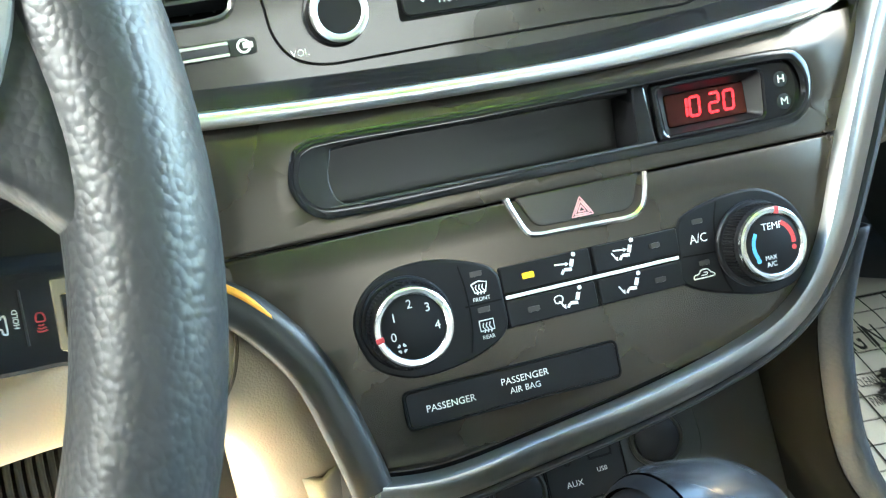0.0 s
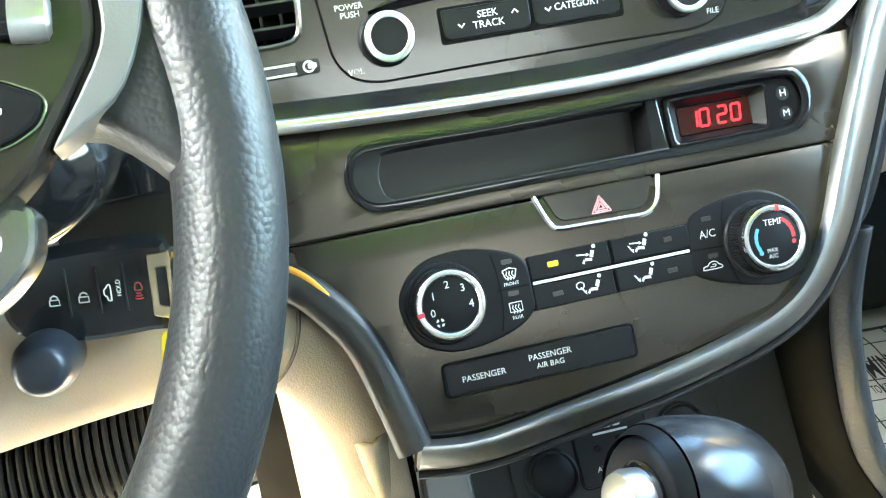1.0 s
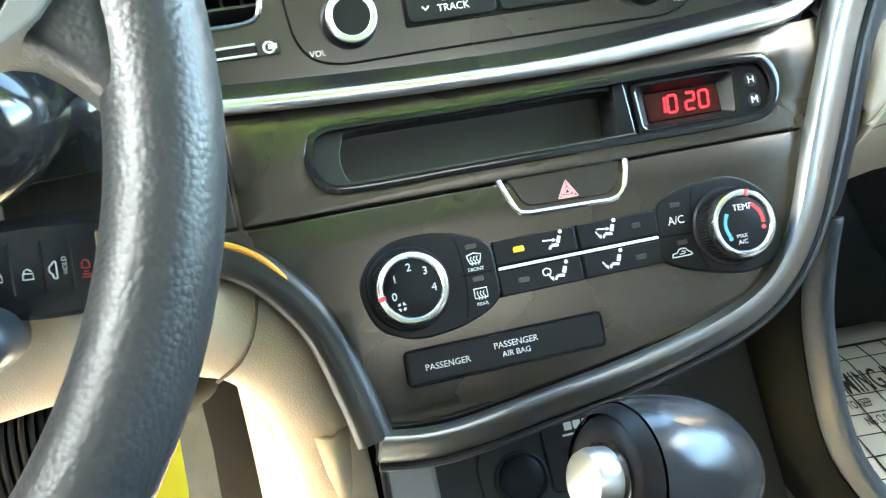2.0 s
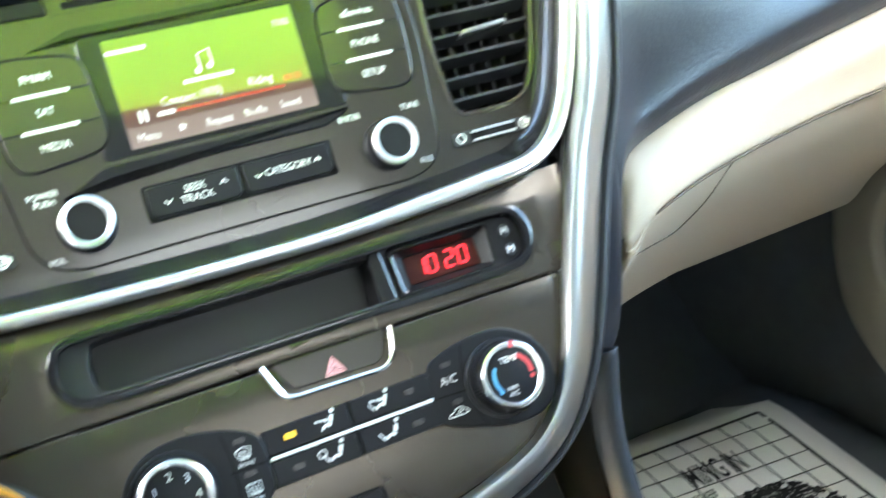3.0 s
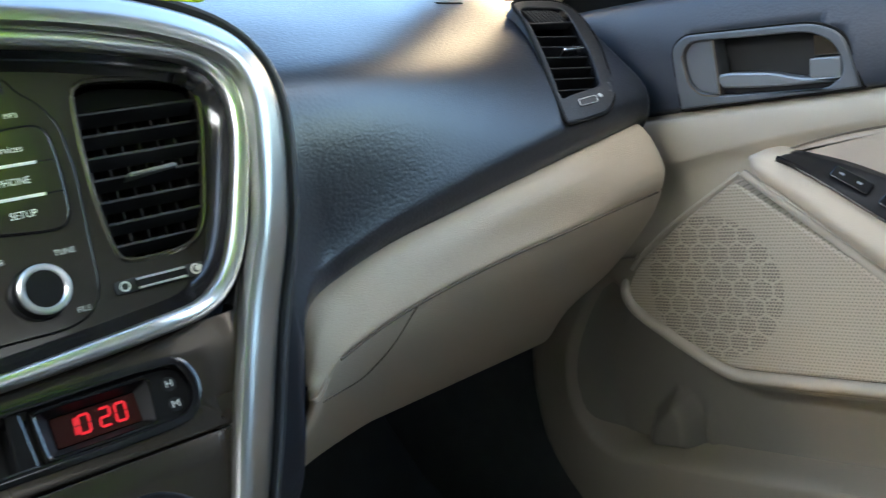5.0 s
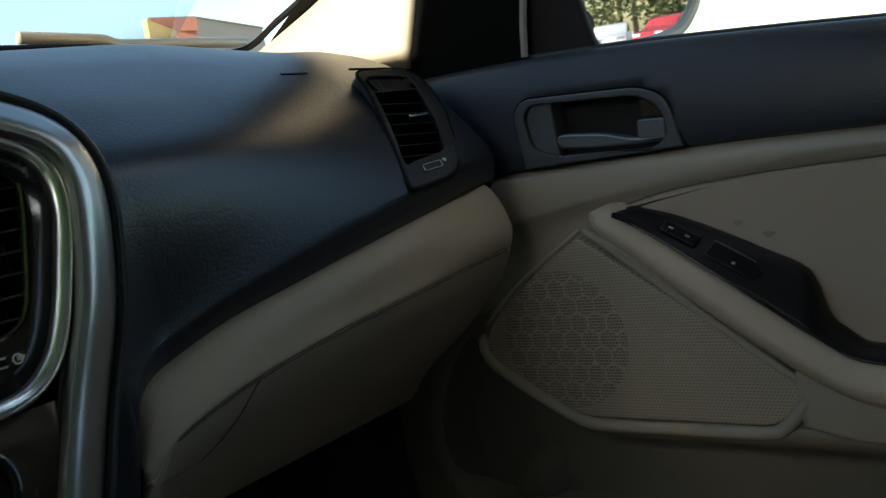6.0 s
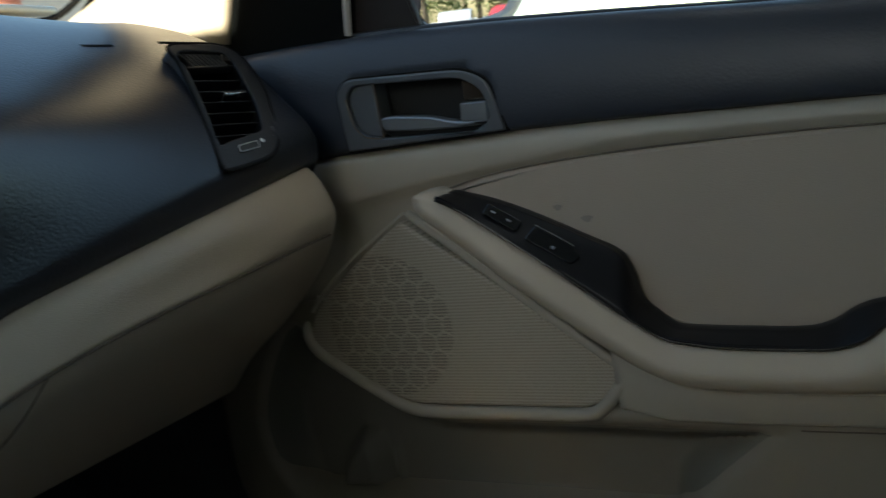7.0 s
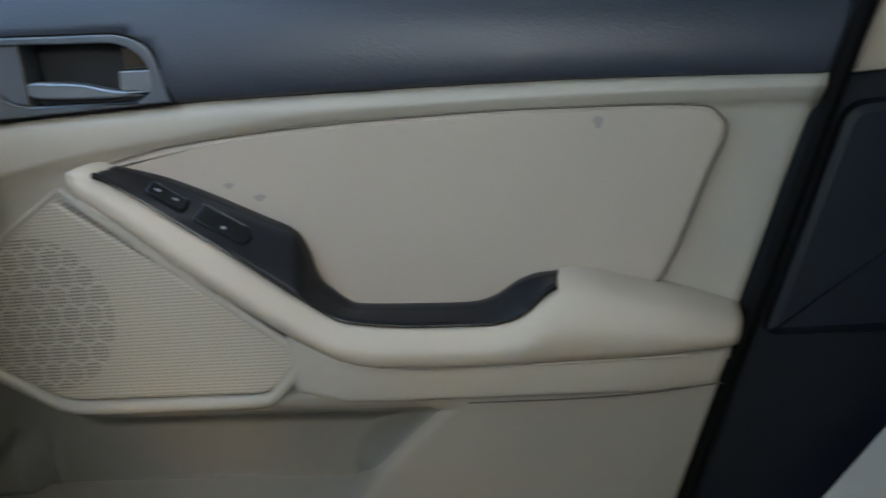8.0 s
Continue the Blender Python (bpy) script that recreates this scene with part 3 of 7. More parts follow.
for a, b in (((-60.5, -31.9), (-43.5, -31.9)), ((44.5, -32.4), (64, -33.4))):
    part("gap", sweep([LOW @ Vector((*a, 1.62)), LOW @ Vector((*b, 1.62))], [(-0.0004, -0.0002), (0.0004, -0.0002), (0.0004, 0.0001), (-0.0004, 0.0001)], LOW_OUT), VOID, clim)
for line in (smooth_line([(-60.5, -13.5), (-59, -24), (-59, -40), (-61.5, -52)], 4), smooth_line([(66, -10.5), (63, -22), (63, -42), (67, -54)], 4)):
    part("gap", sweep([LOW @ Vector((p.x, p.y, 1.62)) for p in line], [(-0.0004, -0.0002), (0.0004, -0.0002), (0.0004, 0.0001), (-0.0004, 0.0001)], LOW_OUT), VOID, clim)


def stroke(pts, M, width=0.55, n=3, closed=False):
    """A printed line."""
    path = [M @ Vector((p[0], p[1], 0.0)) for p in smooth_line(pts, n, closed)]
    up = (M.to_3x3() @ Vector((0, 0, 1))).normalized()
    h = width * 0.0005
    return sweep(path, [(-h, -0.00004), (h, -0.00004), (h, 0.00006), (-h, 0.00006)], up, closed)


def seat_person_free_icon(u, v, head, feet, screen):
    """Air-direction symbol: a seat shape with arrows."""
    M = at(LOW, u, v, 1.56)
    bits = [stroke([(3.4, 2.6), (2.2, -0.6)], M, 1.9), stroke([(2.4, -1.8), (-1.2, -1.4)], M, 1.5), stroke([(-1.4, -1.4), (-2.6, -3.2)], M, 1.2),
            plate(circle(4.3, 4.6, 1.05, 12), 0, 0.06, M, 0.02)]
    if head:
        bits += [stroke([(-5.4, 1.6), (0.2, 1.0)], M, 0.7), plate([(-0.2, 2.0), (1.5, 0.9), (-0.3, 0.0)], 0, 0.06, M, 0.01)]
    if feet:
        bits += [stroke([(-6.2, 0.6), (-4.2, -2.4)], M, 0.7), plate([(-5.2, -2.0), (-3.6, -3.6), (-3.4, -1.4)], 0, 0.06, M, 0.01)]
    if screen:
        bits += [stroke([(-8.4, 2.2), (-6.4, 3.2), (-4.4, 2.2), (-5.0, 0.0), (-7.8, 0.0), (-8.4, 2.2)], M, 0.6)]
    return join(*bits)


for u, v, h, f, s in ((-11.5, -24.2, True, False, False), (17, -23.8, True, True, False), (-11.5, -39.4, False, True, True), (17.5, -39.2, False, True, False)):
    part("symbol", seat_person_free_icon(u, v, h, f, s), PAINT, clim, "white air direction symbol")
for v, txt, front in ((-25.2, "FRONT", True), (-42.2, "REAR", False)):
    M = at(LOW, -52.5, v, 1.66)
    o = [(-3.6, 2.4), (0, 3.4), (3.6, 2.4), (2.4, -1.6), (-2.4, -1.6)] if front else [(-3.2, 3.0), (3.2, 3.0), (3.2, -1.6), (-3.2, -1.6)]
    part("symbol", join(stroke(o + o[:1], M, 0.6, 1), *[stroke([(k, -2.6), (k + 0.5, -1.2), (k - 0.4, 0.2), (k + 0.2, 1.8)], M, 0.5) for k in (-1.5, 0, 1.5)]), PAINT, clim, "white window heating symbol")
    words("word", txt, 1.7, at(LOW, -52.5, v - 4.6, 1.62), PAINT, clim)
words("word", "A/C", 4.0, at(LOW, 54.2, -25.6, 1.62), PAINT, clim, wide=0.95)
M = at(LOW, 53.5, -42.6, 1.66)
part("symbol", join(stroke([(-5, -1.2), (-4.6, 0.4), (-2.4, 0.8), (-0.8, 2.4), (2.4, 2.4), (3.8, 0.8), (5, 0.2), (5, -1.2), (-5, -1.2)], M, 0.6), stroke([(-1.2, 0.0), (1.6, 0.0), (2.0, 1.0), (0.2, 1.2)], M, 0.5)), PAINT, clim, "white recirculation symbol")


def dial(u, v, name):
    M = at(LOW, u, v, 0)
    d = part(name, lathe([(20.5, 0.5), (20.4, 3.0), (19.6, 4.0), (18.4, 4.2), (18.2, 5), (17.6, 14.0), (17.0, 15.2), (16.8, 16.2), (0.2, 16.2)], M), BUTTON, clim, "black ribbed dial")
    ribs = [plate([(17.7, -0.35), (18.5, -0.22), (18.5, 0.22), (17.7, 0.35)], 5, 13.5, M @ Matrix.Rotation(k * math.tau / 72, 4, "Z"), 0.1) for k in range(72)]
    part("ribs", join(*ribs), BUTTON, d)
    part("ring", lathe([(13.7, 15.5), (13.7, 17.4), (14.4, 18.2), (15.8, 18.4), (16.7, 17.8), (17.0, 15.8)], M), CHROME, d, "bright chrome ring")
    part("cap", lathe([(13.7, 14), (13.6, 16.9), (12.8, 17.3), (0.2, 17.3)], M), BUTTON, d)
    return d, at(LOW, u, v, 17.35)


fan, FM = dial(-87.0, -32.6, "fan_dial")
for txt, a, r in (("0", 196, 9.6), ("1", 146, 9.4), ("2", 92, 9.6), ("3", 44, 9.8), ("4", 352, 10.0)):
    words("number", txt, 3.6, at(FM, r * math.cos(radians(a)), r * math.sin(radians(a))), PAINT, fan)
M = at(FM, -6.6, -7.6, 0.05)
part("symbol", join(*[stroke([(1.15 * math.cos(a), 1.15 * math.sin(a)), (2.0 * math.cos(a + .4), 2.0 * math.sin(a + .4)), (1.9 * math.cos(a - .4), 1.9 * math.sin(a - .4)), (1.15 * math.cos(a), 1.15 * math.sin(a))], M, 0.5, 2) for a in (.8, 2.37, 3.94, 5.5)]), PAINT, fan, "white fan symbol")
part("pointer", plate(box_line(-17.0, -1.1, -13.6, 1.1, 0.3), 17.2, 18.6, at(LOW, -87.0, -32.6, 0, 9), 0.2), RED_PRINT, fan, "red pointer mark")
temp, TM = dial(82.0, -33.5, "temperature_dial")
words("word", "TEMP", 3.1, at(TM, 0.6, 8.0, 0, -2), PAINT, temp)
words("word", "MAX", 1.9, at(TM, -2.4, -6.0), PAINT, temp)
words("word", "A/C", 2.2, at(TM, -2.4, -9.0), PAINT, temp)
for a in range(4):
    part("mark", plate(box_line(9.2, -1.5, 11.3, 1.5, 0.3), 0, 0.1, at(TM, 0, 0, 0, 52 - 17 * a), 0.03), RED_PRINT, temp, "red warm mark")
    part("mark", plate(box_line(9.2, -1.5, 11.0, 1.5, 0.3), 0, 0.1, at(TM, 0, 0, 0, 152 + 17 * a), 0.03), BLUE_PRINT, temp, "blue cool mark")
part("mark", plate(circle(0, 0, 1.2, 16), 0, 0.1, at(TM, 10.0, -3.4), 0.03), RED_PRINT, temp)
part("mark", plate(circle(0, 0, 1.2, 16), 0, 0.1, at(TM, -8.6, -6.4), 0.03), BLUE_PRINT, temp)
part("pointer", plate(box_line(-1.0, 13.6, 1.0, 17.0, 0.3), 17.2, 18.6, at(LOW, 82.0, -33.5, 0, -14), 0.2), RED_PRINT, temp, "red pointer mark")

# passenger indicator strip
pad = thing("indicator_strip", LOW @ Vector((-45, -78, 0)), "narrow black passenger indicator strip with white lettering", "indicator")
part("window", plate(box_line(-94.5, -78.5, 4.5, -63.0, 2.5), -3, 0.7, LOW, 0.5), BUTTON, pad)
part("frame", sweep([LOW @ Vector((p.x, p.y, 0.2)) for p in box_line(-95.2, -79.2, 5.2, -62.3, 3.0)], tube(0.0006, 6), LOW_OUT, True), VOID, pad)
words("word", "PASSENGER", 3.0, at(LOW, -75, -71.6, 0.72), PAINT, pad)
words("word", "PASSENGER", 3.0, at(LOW, -40, -68.4, 0.72), PAINT, pad)
words("word", "AIR BAG", 2.7, at(LOW, -40.5, -73.0, 0.72), PAINT, pad)

# ---- radio ----
radio = thing("car_radio", TOP @ Vector((-8, 80, 0)), "dark satin car radio with lit colour screen and two chrome-ringed knobs", "radio")
CX = -8.0


def both(pts):
    """A closed outline from its right half, top to bottom, mirrored about the radio's middle."""
    return [Vector(p) for p in pts] + [Vector((2 * CX - p[0], p[1])) for p in reversed(pts)]


BACKDROP = both([(40, 230), (120, 221), (174, 210), (191, 193), (191, 166), (176, 118), (160, 88), (144, 76), (100, 71), (40, 69)])
VENT_R = smooth_line([(116, 200), (119.4, 204.7), (126, 207), (146, 206), (171, 203), (180, 200.3), (184.7, 195), (185.4, 185), (182, 169), (175.5, 146), (171.4, 132), (167.3, 121), (160.6, 111.5), (150, 107), (135, 106), (122, 106.5), (116.6, 108.6), (114, 114), (112.4, 132), (112, 156), (113.8, 182)], 3, True)
VENT_L = [Vector((2 * CX - p.x, p.y)) for p in VENT_R]
part("fascia", plate(BACKDROP, -12, -1.0, TOP, 0.8, [VENT_R, VENT_L]), BEZEL, radio)
FACEPLATE = rounded(both([(40, 217), (60, 216), (84, 213.5), (89, 204), (96, 199), (104.5, 186), (106, 160), (100, 95), (93, 84.5), (80, 80.5), (30, 81)]), 7, 4)
part("faceplate", plate(FACEPLATE, -4, 0.0, TOP, 0.3), BEZEL, radio)
part("face_gap", sweep([TOP @ Vector((p.x, p.y, -0.9)) for p in inset(ccw(FACEPLATE), -0.5)], tube(0.0005, 6), TOP_OUT, True), VOID, radio)

# screen
part("screen_bezel", plate(rounded([(-72, 128), (56, 128), (53, 190), (-69, 190)], 3, 4), -2, 0.35, TOP, 0.4, [box_line(-57.5, 131, 40.5, 186.5, 1)]), GLOSSY, radio)
display = bpy.data.materials.new("lit_display")
display.use_nodes = True
dn, dl = display.node_tree.nodes, display.node_tree.links
dco, dsep, dramp = dn.new("ShaderNodeTexCoord"), dn.new("ShaderNodeSeparateXYZ"), dn.new("ShaderNodeValToRGB")
dl.new(dco.outputs["Generated"], dsep.inputs[0])
dl.new(dsep.outputs[2], dramp.inputs[0])
ramp = dramp.color_ramp
ramp.elements[0].position, ramp.elements[0].color = 0.0, (0.30, 0.23, 0.19, 1)
ramp.elements[1].position, ramp.elements[1].color = 1.0, (0.05, 0.07, 0.02, 1)
for pos, c in ((0.19, (0.24, 0.18, 0.14, 1)), (0.21, (0.11, 0.05, 0.03, 1)), (0.36, (0.14, 0.05, 0.03, 1)), (0.55, (0.07, 0.05, 0.02, 1))):
    el = ramp.elements.new(pos)
    el.color = c
db = dn["Principled BSDF"]
dl.new(dramp.outputs[0], db.inputs["Emission Color"])
db.inputs["Emission Strength"].default_value = 0.034
db.inputs["Base Color"].default_value = (0.01, 0.01, 0.01, 1)
db.inputs["Roughness"].default_value = 0.035
db.inputs["Specular IOR Level"].default_value = 1.0
db.inputs["Coat Weight"].default_value, db.inputs["Coat IOR"].default_value, db.inputs["Coat Roughness"].default_value = 1.0, 2.3, 0.06
part("display", plate(box_line(-58, 130.5, 41, 187, 1), -2, 0.05, TOP, 0.1), display, radio, "lit glossy colour display")
D = at(TOP, 0, 0, 0.12)
for txt, u, v, h in (("Menu", -48, 135.5, 4.0), ("Repeat", -12, 135.5, 4.0), ("Shuffle", 7, 135.6, 3.6), ("Sound", 26, 135.8, 3.6), ("Concert 1970)", -22, 150.5, 4.2), ("Riding", 14, 150.8, 4.2), ("73/82", 33, 178, 3.2)):
    words("word", txt, h, at(D, u, v), WHITE_GLOW, radio, wide=0.86, depth=0.06)
words("word", "00:22", 3.0, at(D, 31, 149), glowing("red_display_print", (0.9, 0.12, 0.05), 0.032), radio, depth=0.06)
part("bar", plate(box_line(-24, 157.2, 2, 159.2, 0.4), 0, 0.06, D, 0.02), WHITE_GLOW, radio, "unreadable line on the display")
part("bar", plate(box_line(-57, 179, -37, 181, 0.4), 0, 0.06, D, 0.02), WHITE_GLOW, radio, "unreadable line on the display")
part("progress", plate(box_line(-41, 144.2, -32, 146.4, 0.8), 0, 0.06, D, 0.02), WHITE_GLOW, radio, "white progress bar")
part("progress_rest", plate(box_line(-31.5, 144.4, 26, 146.0, 0.6), 0, 0.05, D, 0.02), glowing("dull_red_bar", (0.35, 0.06, 0.03), 0.032), radio)
for k in (0, 3.0):
    part("pause", plate(box_line(-50 + k, 143, -48.6 + k, 149, 0.2), 0, 0.06, D, 0.02), WHITE_GLOW, radio)
star = [(math.cos(a) * r - 31, math.sin(a) * r + 136.4) for i in range(10) for a, r in ((math.pi / 2 + i * math.pi / 5, 2.6 if i % 2 == 0 else 1.1),)]
part("star", plate(star, 0, 0.06, D, 0.02), WHITE_GLOW, radio)
part("note", join(plate(circle(-15, 162.6, 1.7, 14), 0, 0.06, D, 0.02), plate(circle(-8.6, 164, 1.7, 14), 0, 0.06, D, 0.02),
                  stroke([(-13.6, 163), (-13.6, 171), (-7.2, 172.6), (-7.2, 164.4)], at(D, 0, 0, 0.03), 0.9, 1)), WHITE_GLOW, radio, "white musical note")
# strip between screen and slot, disc slot, button rows
part("slot", plate(rounded([(-76, 203.5), (57, 203.5), (59, 211), (-78, 211)], 1.5, 3), -3, 0.2, TOP, 0.2, [box_line(-70, 205.6, 54, 209.4, 1)]), BEZEL, radio)
part("slot_gap", plate(box_line(-69.8, 205.8, 53.8, 209.2, 1), -6, 0.12, TOP, 0.1), VOID, radio)
part("step_line", plate(rounded([(-92, 188), (-70, 191.5), (52, 191.5), (77, 193), (53, 195.5), (-70, 195.5)], 1, 3), -1, 0.25, TOP, 0.2), GLOSSY, radio)
for u in (72, 2 * CX - 72):
    k = part("button", plate(rounded([(u - 11, 204.8), (u + 10.5, 204.2), (u + 11, 209), (u + 9, 212), (u - 11, 212.8)], 1.5, 4), -1, 1.2, TOP, 0.6), BUTTON, radio)
words("word", "DISP", 3.4, at(TOP, 72.6, 208.4, 1.25), PAINT, radio)
part("maker_mark", join(*[plate(box_line(u, 191.6, u + 2.0, 194.4, 0.3), 0, 0.1, at(TOP, 0, 0, 0.02), 0.03) for u in (59, 61.8, 64.6, 67.4, 70.2, 73)]), material("grey_print", (0.45, 0.45, 0.43), 0.5), radio, "small grey maker mark")
words("word", "MP3", 2.6, at(TOP, 83, 192.8, 0.05), PAINT, radio)
for side, labels in ((1, ("eServices", "PHONE", "SETUP")), (-1, ("FM/AM", "SAT", "MEDIA"))):
    def mx(u):
        return u if side > 0 else 2 * CX - u
    o = smooth_line([(53, 177), (60, 183), (86, 186), (96, 183), (98.5, 170), (98, 151), (96, 137), (90, 131.5), (75, 132), (56, 135), (50.5, 143), (51, 160)], 4, True)
    o = [Vector((mx(p.x), p.y)) for p in o]
    part("button_block", plate(o, -1, 0.9, TOP, 0.5), BEZEL, radio)
    part("block_gap", sweep([TOP @ Vector((p.x, p.y, 0.25)) for p in inset(ccw(o), -0.5)], tube(0.0005, 6), TOP_OUT, True), VOID, radio)
    for v, t in zip((175.2, 158.4, 141.2), labels):
        words("word", t, 3.7, at(TOP, mx(75), v, 0.95), PAINT, radio, wide=0.9)
    for v in (167, 150):
        part("bar", plate(box_line(mx(75) - 13.3, v - 0.85, mx(75) + 13.3, v + 0.85, 0.4), 0.5, 1.3, TOP, 0.2), PAINT, radio, "thin white divider")
        part("gap", sweep([TOP @ Vector((mx(52), v, 0.92)), TOP @ Vector((mx(97.5), v, 0.92))], [(-0.0003, -0.0002), (0.0003, -0.0002), (0.0003, 0.0001), (-0.0003, 0.0001)], TOP_OUT), VOID, radio)
for u0, u1, txt in ((-58, -11.3, "SEEK"), (-9.2, 38, "CAT")):
    part("button", plate(rounded([(u0, 96.5), (u0 + 3, 94.6), (u1 - 3, 94.6), (u1, 97), (u1, 110.5), (u0, 110.5)], 1.4, 3), -1, 1.5, TOP, 0.9), BUTTON, radio)
part("button_well", plate(rounded([(-60, 93), (40, 93), (40, 112), (-60, 112)], 2, 3), -2, 0.25, TOP, 0.3), VOID, radio)
words("word", "SEEK", 3.6, at(TOP, -34, 105.6, 1.55), PAINT, radio)
words("word", "TRACK", 3.6, at(TOP, -34, 100.4, 1.55), PAINT, radio)
words("word", "CATEGORY", 3.6, at(TOP, 14.5, 103.0, 1.55), PAINT, radio, wide=0.92)
for u, v, s in ((-48.5, 101.4, -1), (-19.5, 104.6, 1), (-1.5, 102.6, -1), (30.5, 103.4, 1)):
    part("arrow", stroke([(u - 1.7, v - 0.9 * s), (u, v + 0.9 * s), (u + 1.7, v - 0.9 * s)], at(TOP, 0, 0, 1.6), 0.8, 1), PAINT, radio, "small white arrow")
for u, name in ((71.0, "tuning_knob"), (2 * CX - 71.0 - 1, "volume_knob")):
    M = at(TOP, u, 101, 0)
    k = part(name, lathe([(14.2, 0), (14.0, 1.2), (13.0, 2.0), (12.8, 3), (12.5, 13), (12.0, 14.0), (11.6, 14.4), (0.2, 14.4)], M), BUTTON, radio, "black knob with a chrome ring")
    part("ring", lathe([(9.3, 13.4), (9.3, 14.8), (10.0, 15.5), (11.5, 15.7), (12.4, 14.9), (12.7, 12.6)], M), STRIP, k, "bright chrome ring")
    part("cap", lathe([(9.4, 13), (9.2, 14.3), (7.5, 13.9), (0.2, 13.7)], M), BRONZE, k)
for txt, u, v in (("TUNE", 89, 119), ("ENTER", 54, 120), ("FILE", 90, 88), ("POWER", -104, 119.5), ("PUSH", -104, 115.5), ("VOL", -106, 87)):
    words("word", txt, 2.9, at(TOP, u, v, 0.04), PAINT, radio)
sill = plate(rounded([(-96, 114.5), (-70, 119), (40, 119), (50, 122), (56, 126), (-72, 126)], 2, 3), -2, 1.4, TOP, 1.2)
part("screen_sill", sill, GLOSSY, radio)


def centre_vent(mx, label):
    """An air vent with level blades, upright blades behind and a bright tab; mx mirrors it."""
    v = thing("air_vent", TOP @ Vector((mx(150), 107, -20)), label, "air vent", "centre air vents")
    o = [Vector((mx(p.x), p.y)) for p in VENT_R]
    rim = [TOP @ Vector((p.x, p.y, -0.6)) for p in o]
    part("rim", sweep(rim, [(-0.0016, -0.004), (0.0016, -0.004), (0.0014, 0.0), (0.0, 0.0009), (-0.0014, 0.0)], TOP_OUT, True), BEZEL, v)
    part("duct", plate(inset(ccw(o), -1), -60, -40, TOP, 0.5), VOID, v)
    part("duct_wall", loft([[TOP @ Vector((p.x, p.y, w)) for p in o + o[:1]] for w in (-1, -42)]), VOID, v)
    top_gap = smooth_line([(116, 197), (125, 204), (140, 205), (178, 199), (184, 193), (183, 188), (150, 193), (116, 192)], 3, True)
    part("top_lip", plate([Vector((mx(p.x), p.y)) for p in top_gap], -22, -12, TOP, 1), VOID, v)
    for i in range(7):
        s = 189.5 - 12.3 * i
        # the sides lean in towards the bottom
        l = 114.0 + (-2.2 if s > 160 else -2.6) * (190 - s) / 60
        r = curve_of([105, 111, 121, 132, 146, 169, 185, 195], [138, 159, 166, 170.4, 174.4, 181, 184.4, 183.7])(s)
        l = l if s > 116 else l + 2.0
        a, b = mx(l), mx(r)
        blade = plate([(min(a, b), -14), (max(a, b), -14), (max(a, b), 0), (min(a, b), 0)], -0.75, 0.75, TOP @ Matrix.Translation((0, s, -4.0)) @ Matrix.Rotation(radians(74), 4, "X"), 0.5)
        part("blade", blade, BLACK, v)
    for i in range(6):
        u = mx(121 + 10.5 * i)
        part("upright_blade", plate(box_line(u - 0.7, 112, u + 0.7, 198, 0.4), -36, -22, TOP, 0.3), BLACK, v)
    s = 189.5 - 12.3 * 3
    part("tab", plate(rounded([(mx(132), s - 2.4), (mx(161), s - 0.4), (mx(160), s + 2.2), (mx(133), s + 0.6)], 0.8, 3), -12, 0.6, TOP, 1.4), STRIP, v, "bright slider tab")
    c = part("thumbwheel_plate", plate(box_line(mx(133) - 25.5, 90, mx(133) + 25.5, 97.4, 2.5), -2, 0.2, TOP, 0.4), BLACK, v)
    part("thumbwheel", plate(box_line(mx(133) - 14, 91.4, mx(133) + 14, 96, 1), -2, 1.8, TOP, 0.8), GLOSSY, c)
    for w in (91.2, 96.0):
        part("thumbwheel_edge", plate(box_line(mx(133) - 13.5, w - 0.65, mx(133) + 13.5, w + 0.65, 0.3), 1.2, 2.1, TOP, 0.2), STRIP, c)
    for du, big in ((-20, False), (20, True)):
        p = circle(mx(133) + du, 93.8, 2.4 if not big else 2.6, 18)
        part("mark", sweep([TOP @ Vector((q.x, q.y, 0.3)) for q in p], tube(0.00055, 6), TOP_OUT, True), PAINT, c, "white open or shut mark")
    part("mark", plate(box_line(mx(133) + 19.6, 92.8, mx(133) + 24.0, 95.4, 0.5), 0.2, 0.4, TOP, 0.1), PAINT, c)
    return v


centre_vent(lambda u: u, "black centre air vent with level blades and a bright tab")
centre_vent(lambda u: 2 * CX - u, "black centre air vent half hidden behind the steering wheel")


def inside_of(line, u, v):
    hits = 0
    for i in range(len(line)):
        a, b = line[i - 1], line[i]
        if (a[1] > v) != (b[1] > v) and u < (b[0] - a[0]) * (v - a[1]) / (b[1] - a[1]) + a[0]:
            hits += 1
    return hits % 2 == 1


def cut_out(bm, test):
    """Opens a sheet where a part is let into it."""
    bmesh.ops.delete(bm, geom=[f for f in bm.faces if test(f.calc_center_median())], context="FACES")


# ---- dashboard, passenger side ----
dash = thing("dashboard", (0.42, 0.2, 0.40), "black grained dashboard over a beige lower half with glove box", "dashboard")
low_z = curve_of([0.150, 0.180, 0.190, 0.198, 0.205, 0.211, 0.219, 0.232, 0.257, 0.311, 0.371, 0.478, 0.61, 0.68], [0.425, 0.427, 0.437, 0.459, 0.484, 0.502, 0.524, 0.538, 0.547, 0.560, 0.568, 0.581, 0.5965, 0.604])


def low_y(x):
    return 0.040 + 0.055 * x - 0.02 * step(0.26, 0.19, x)


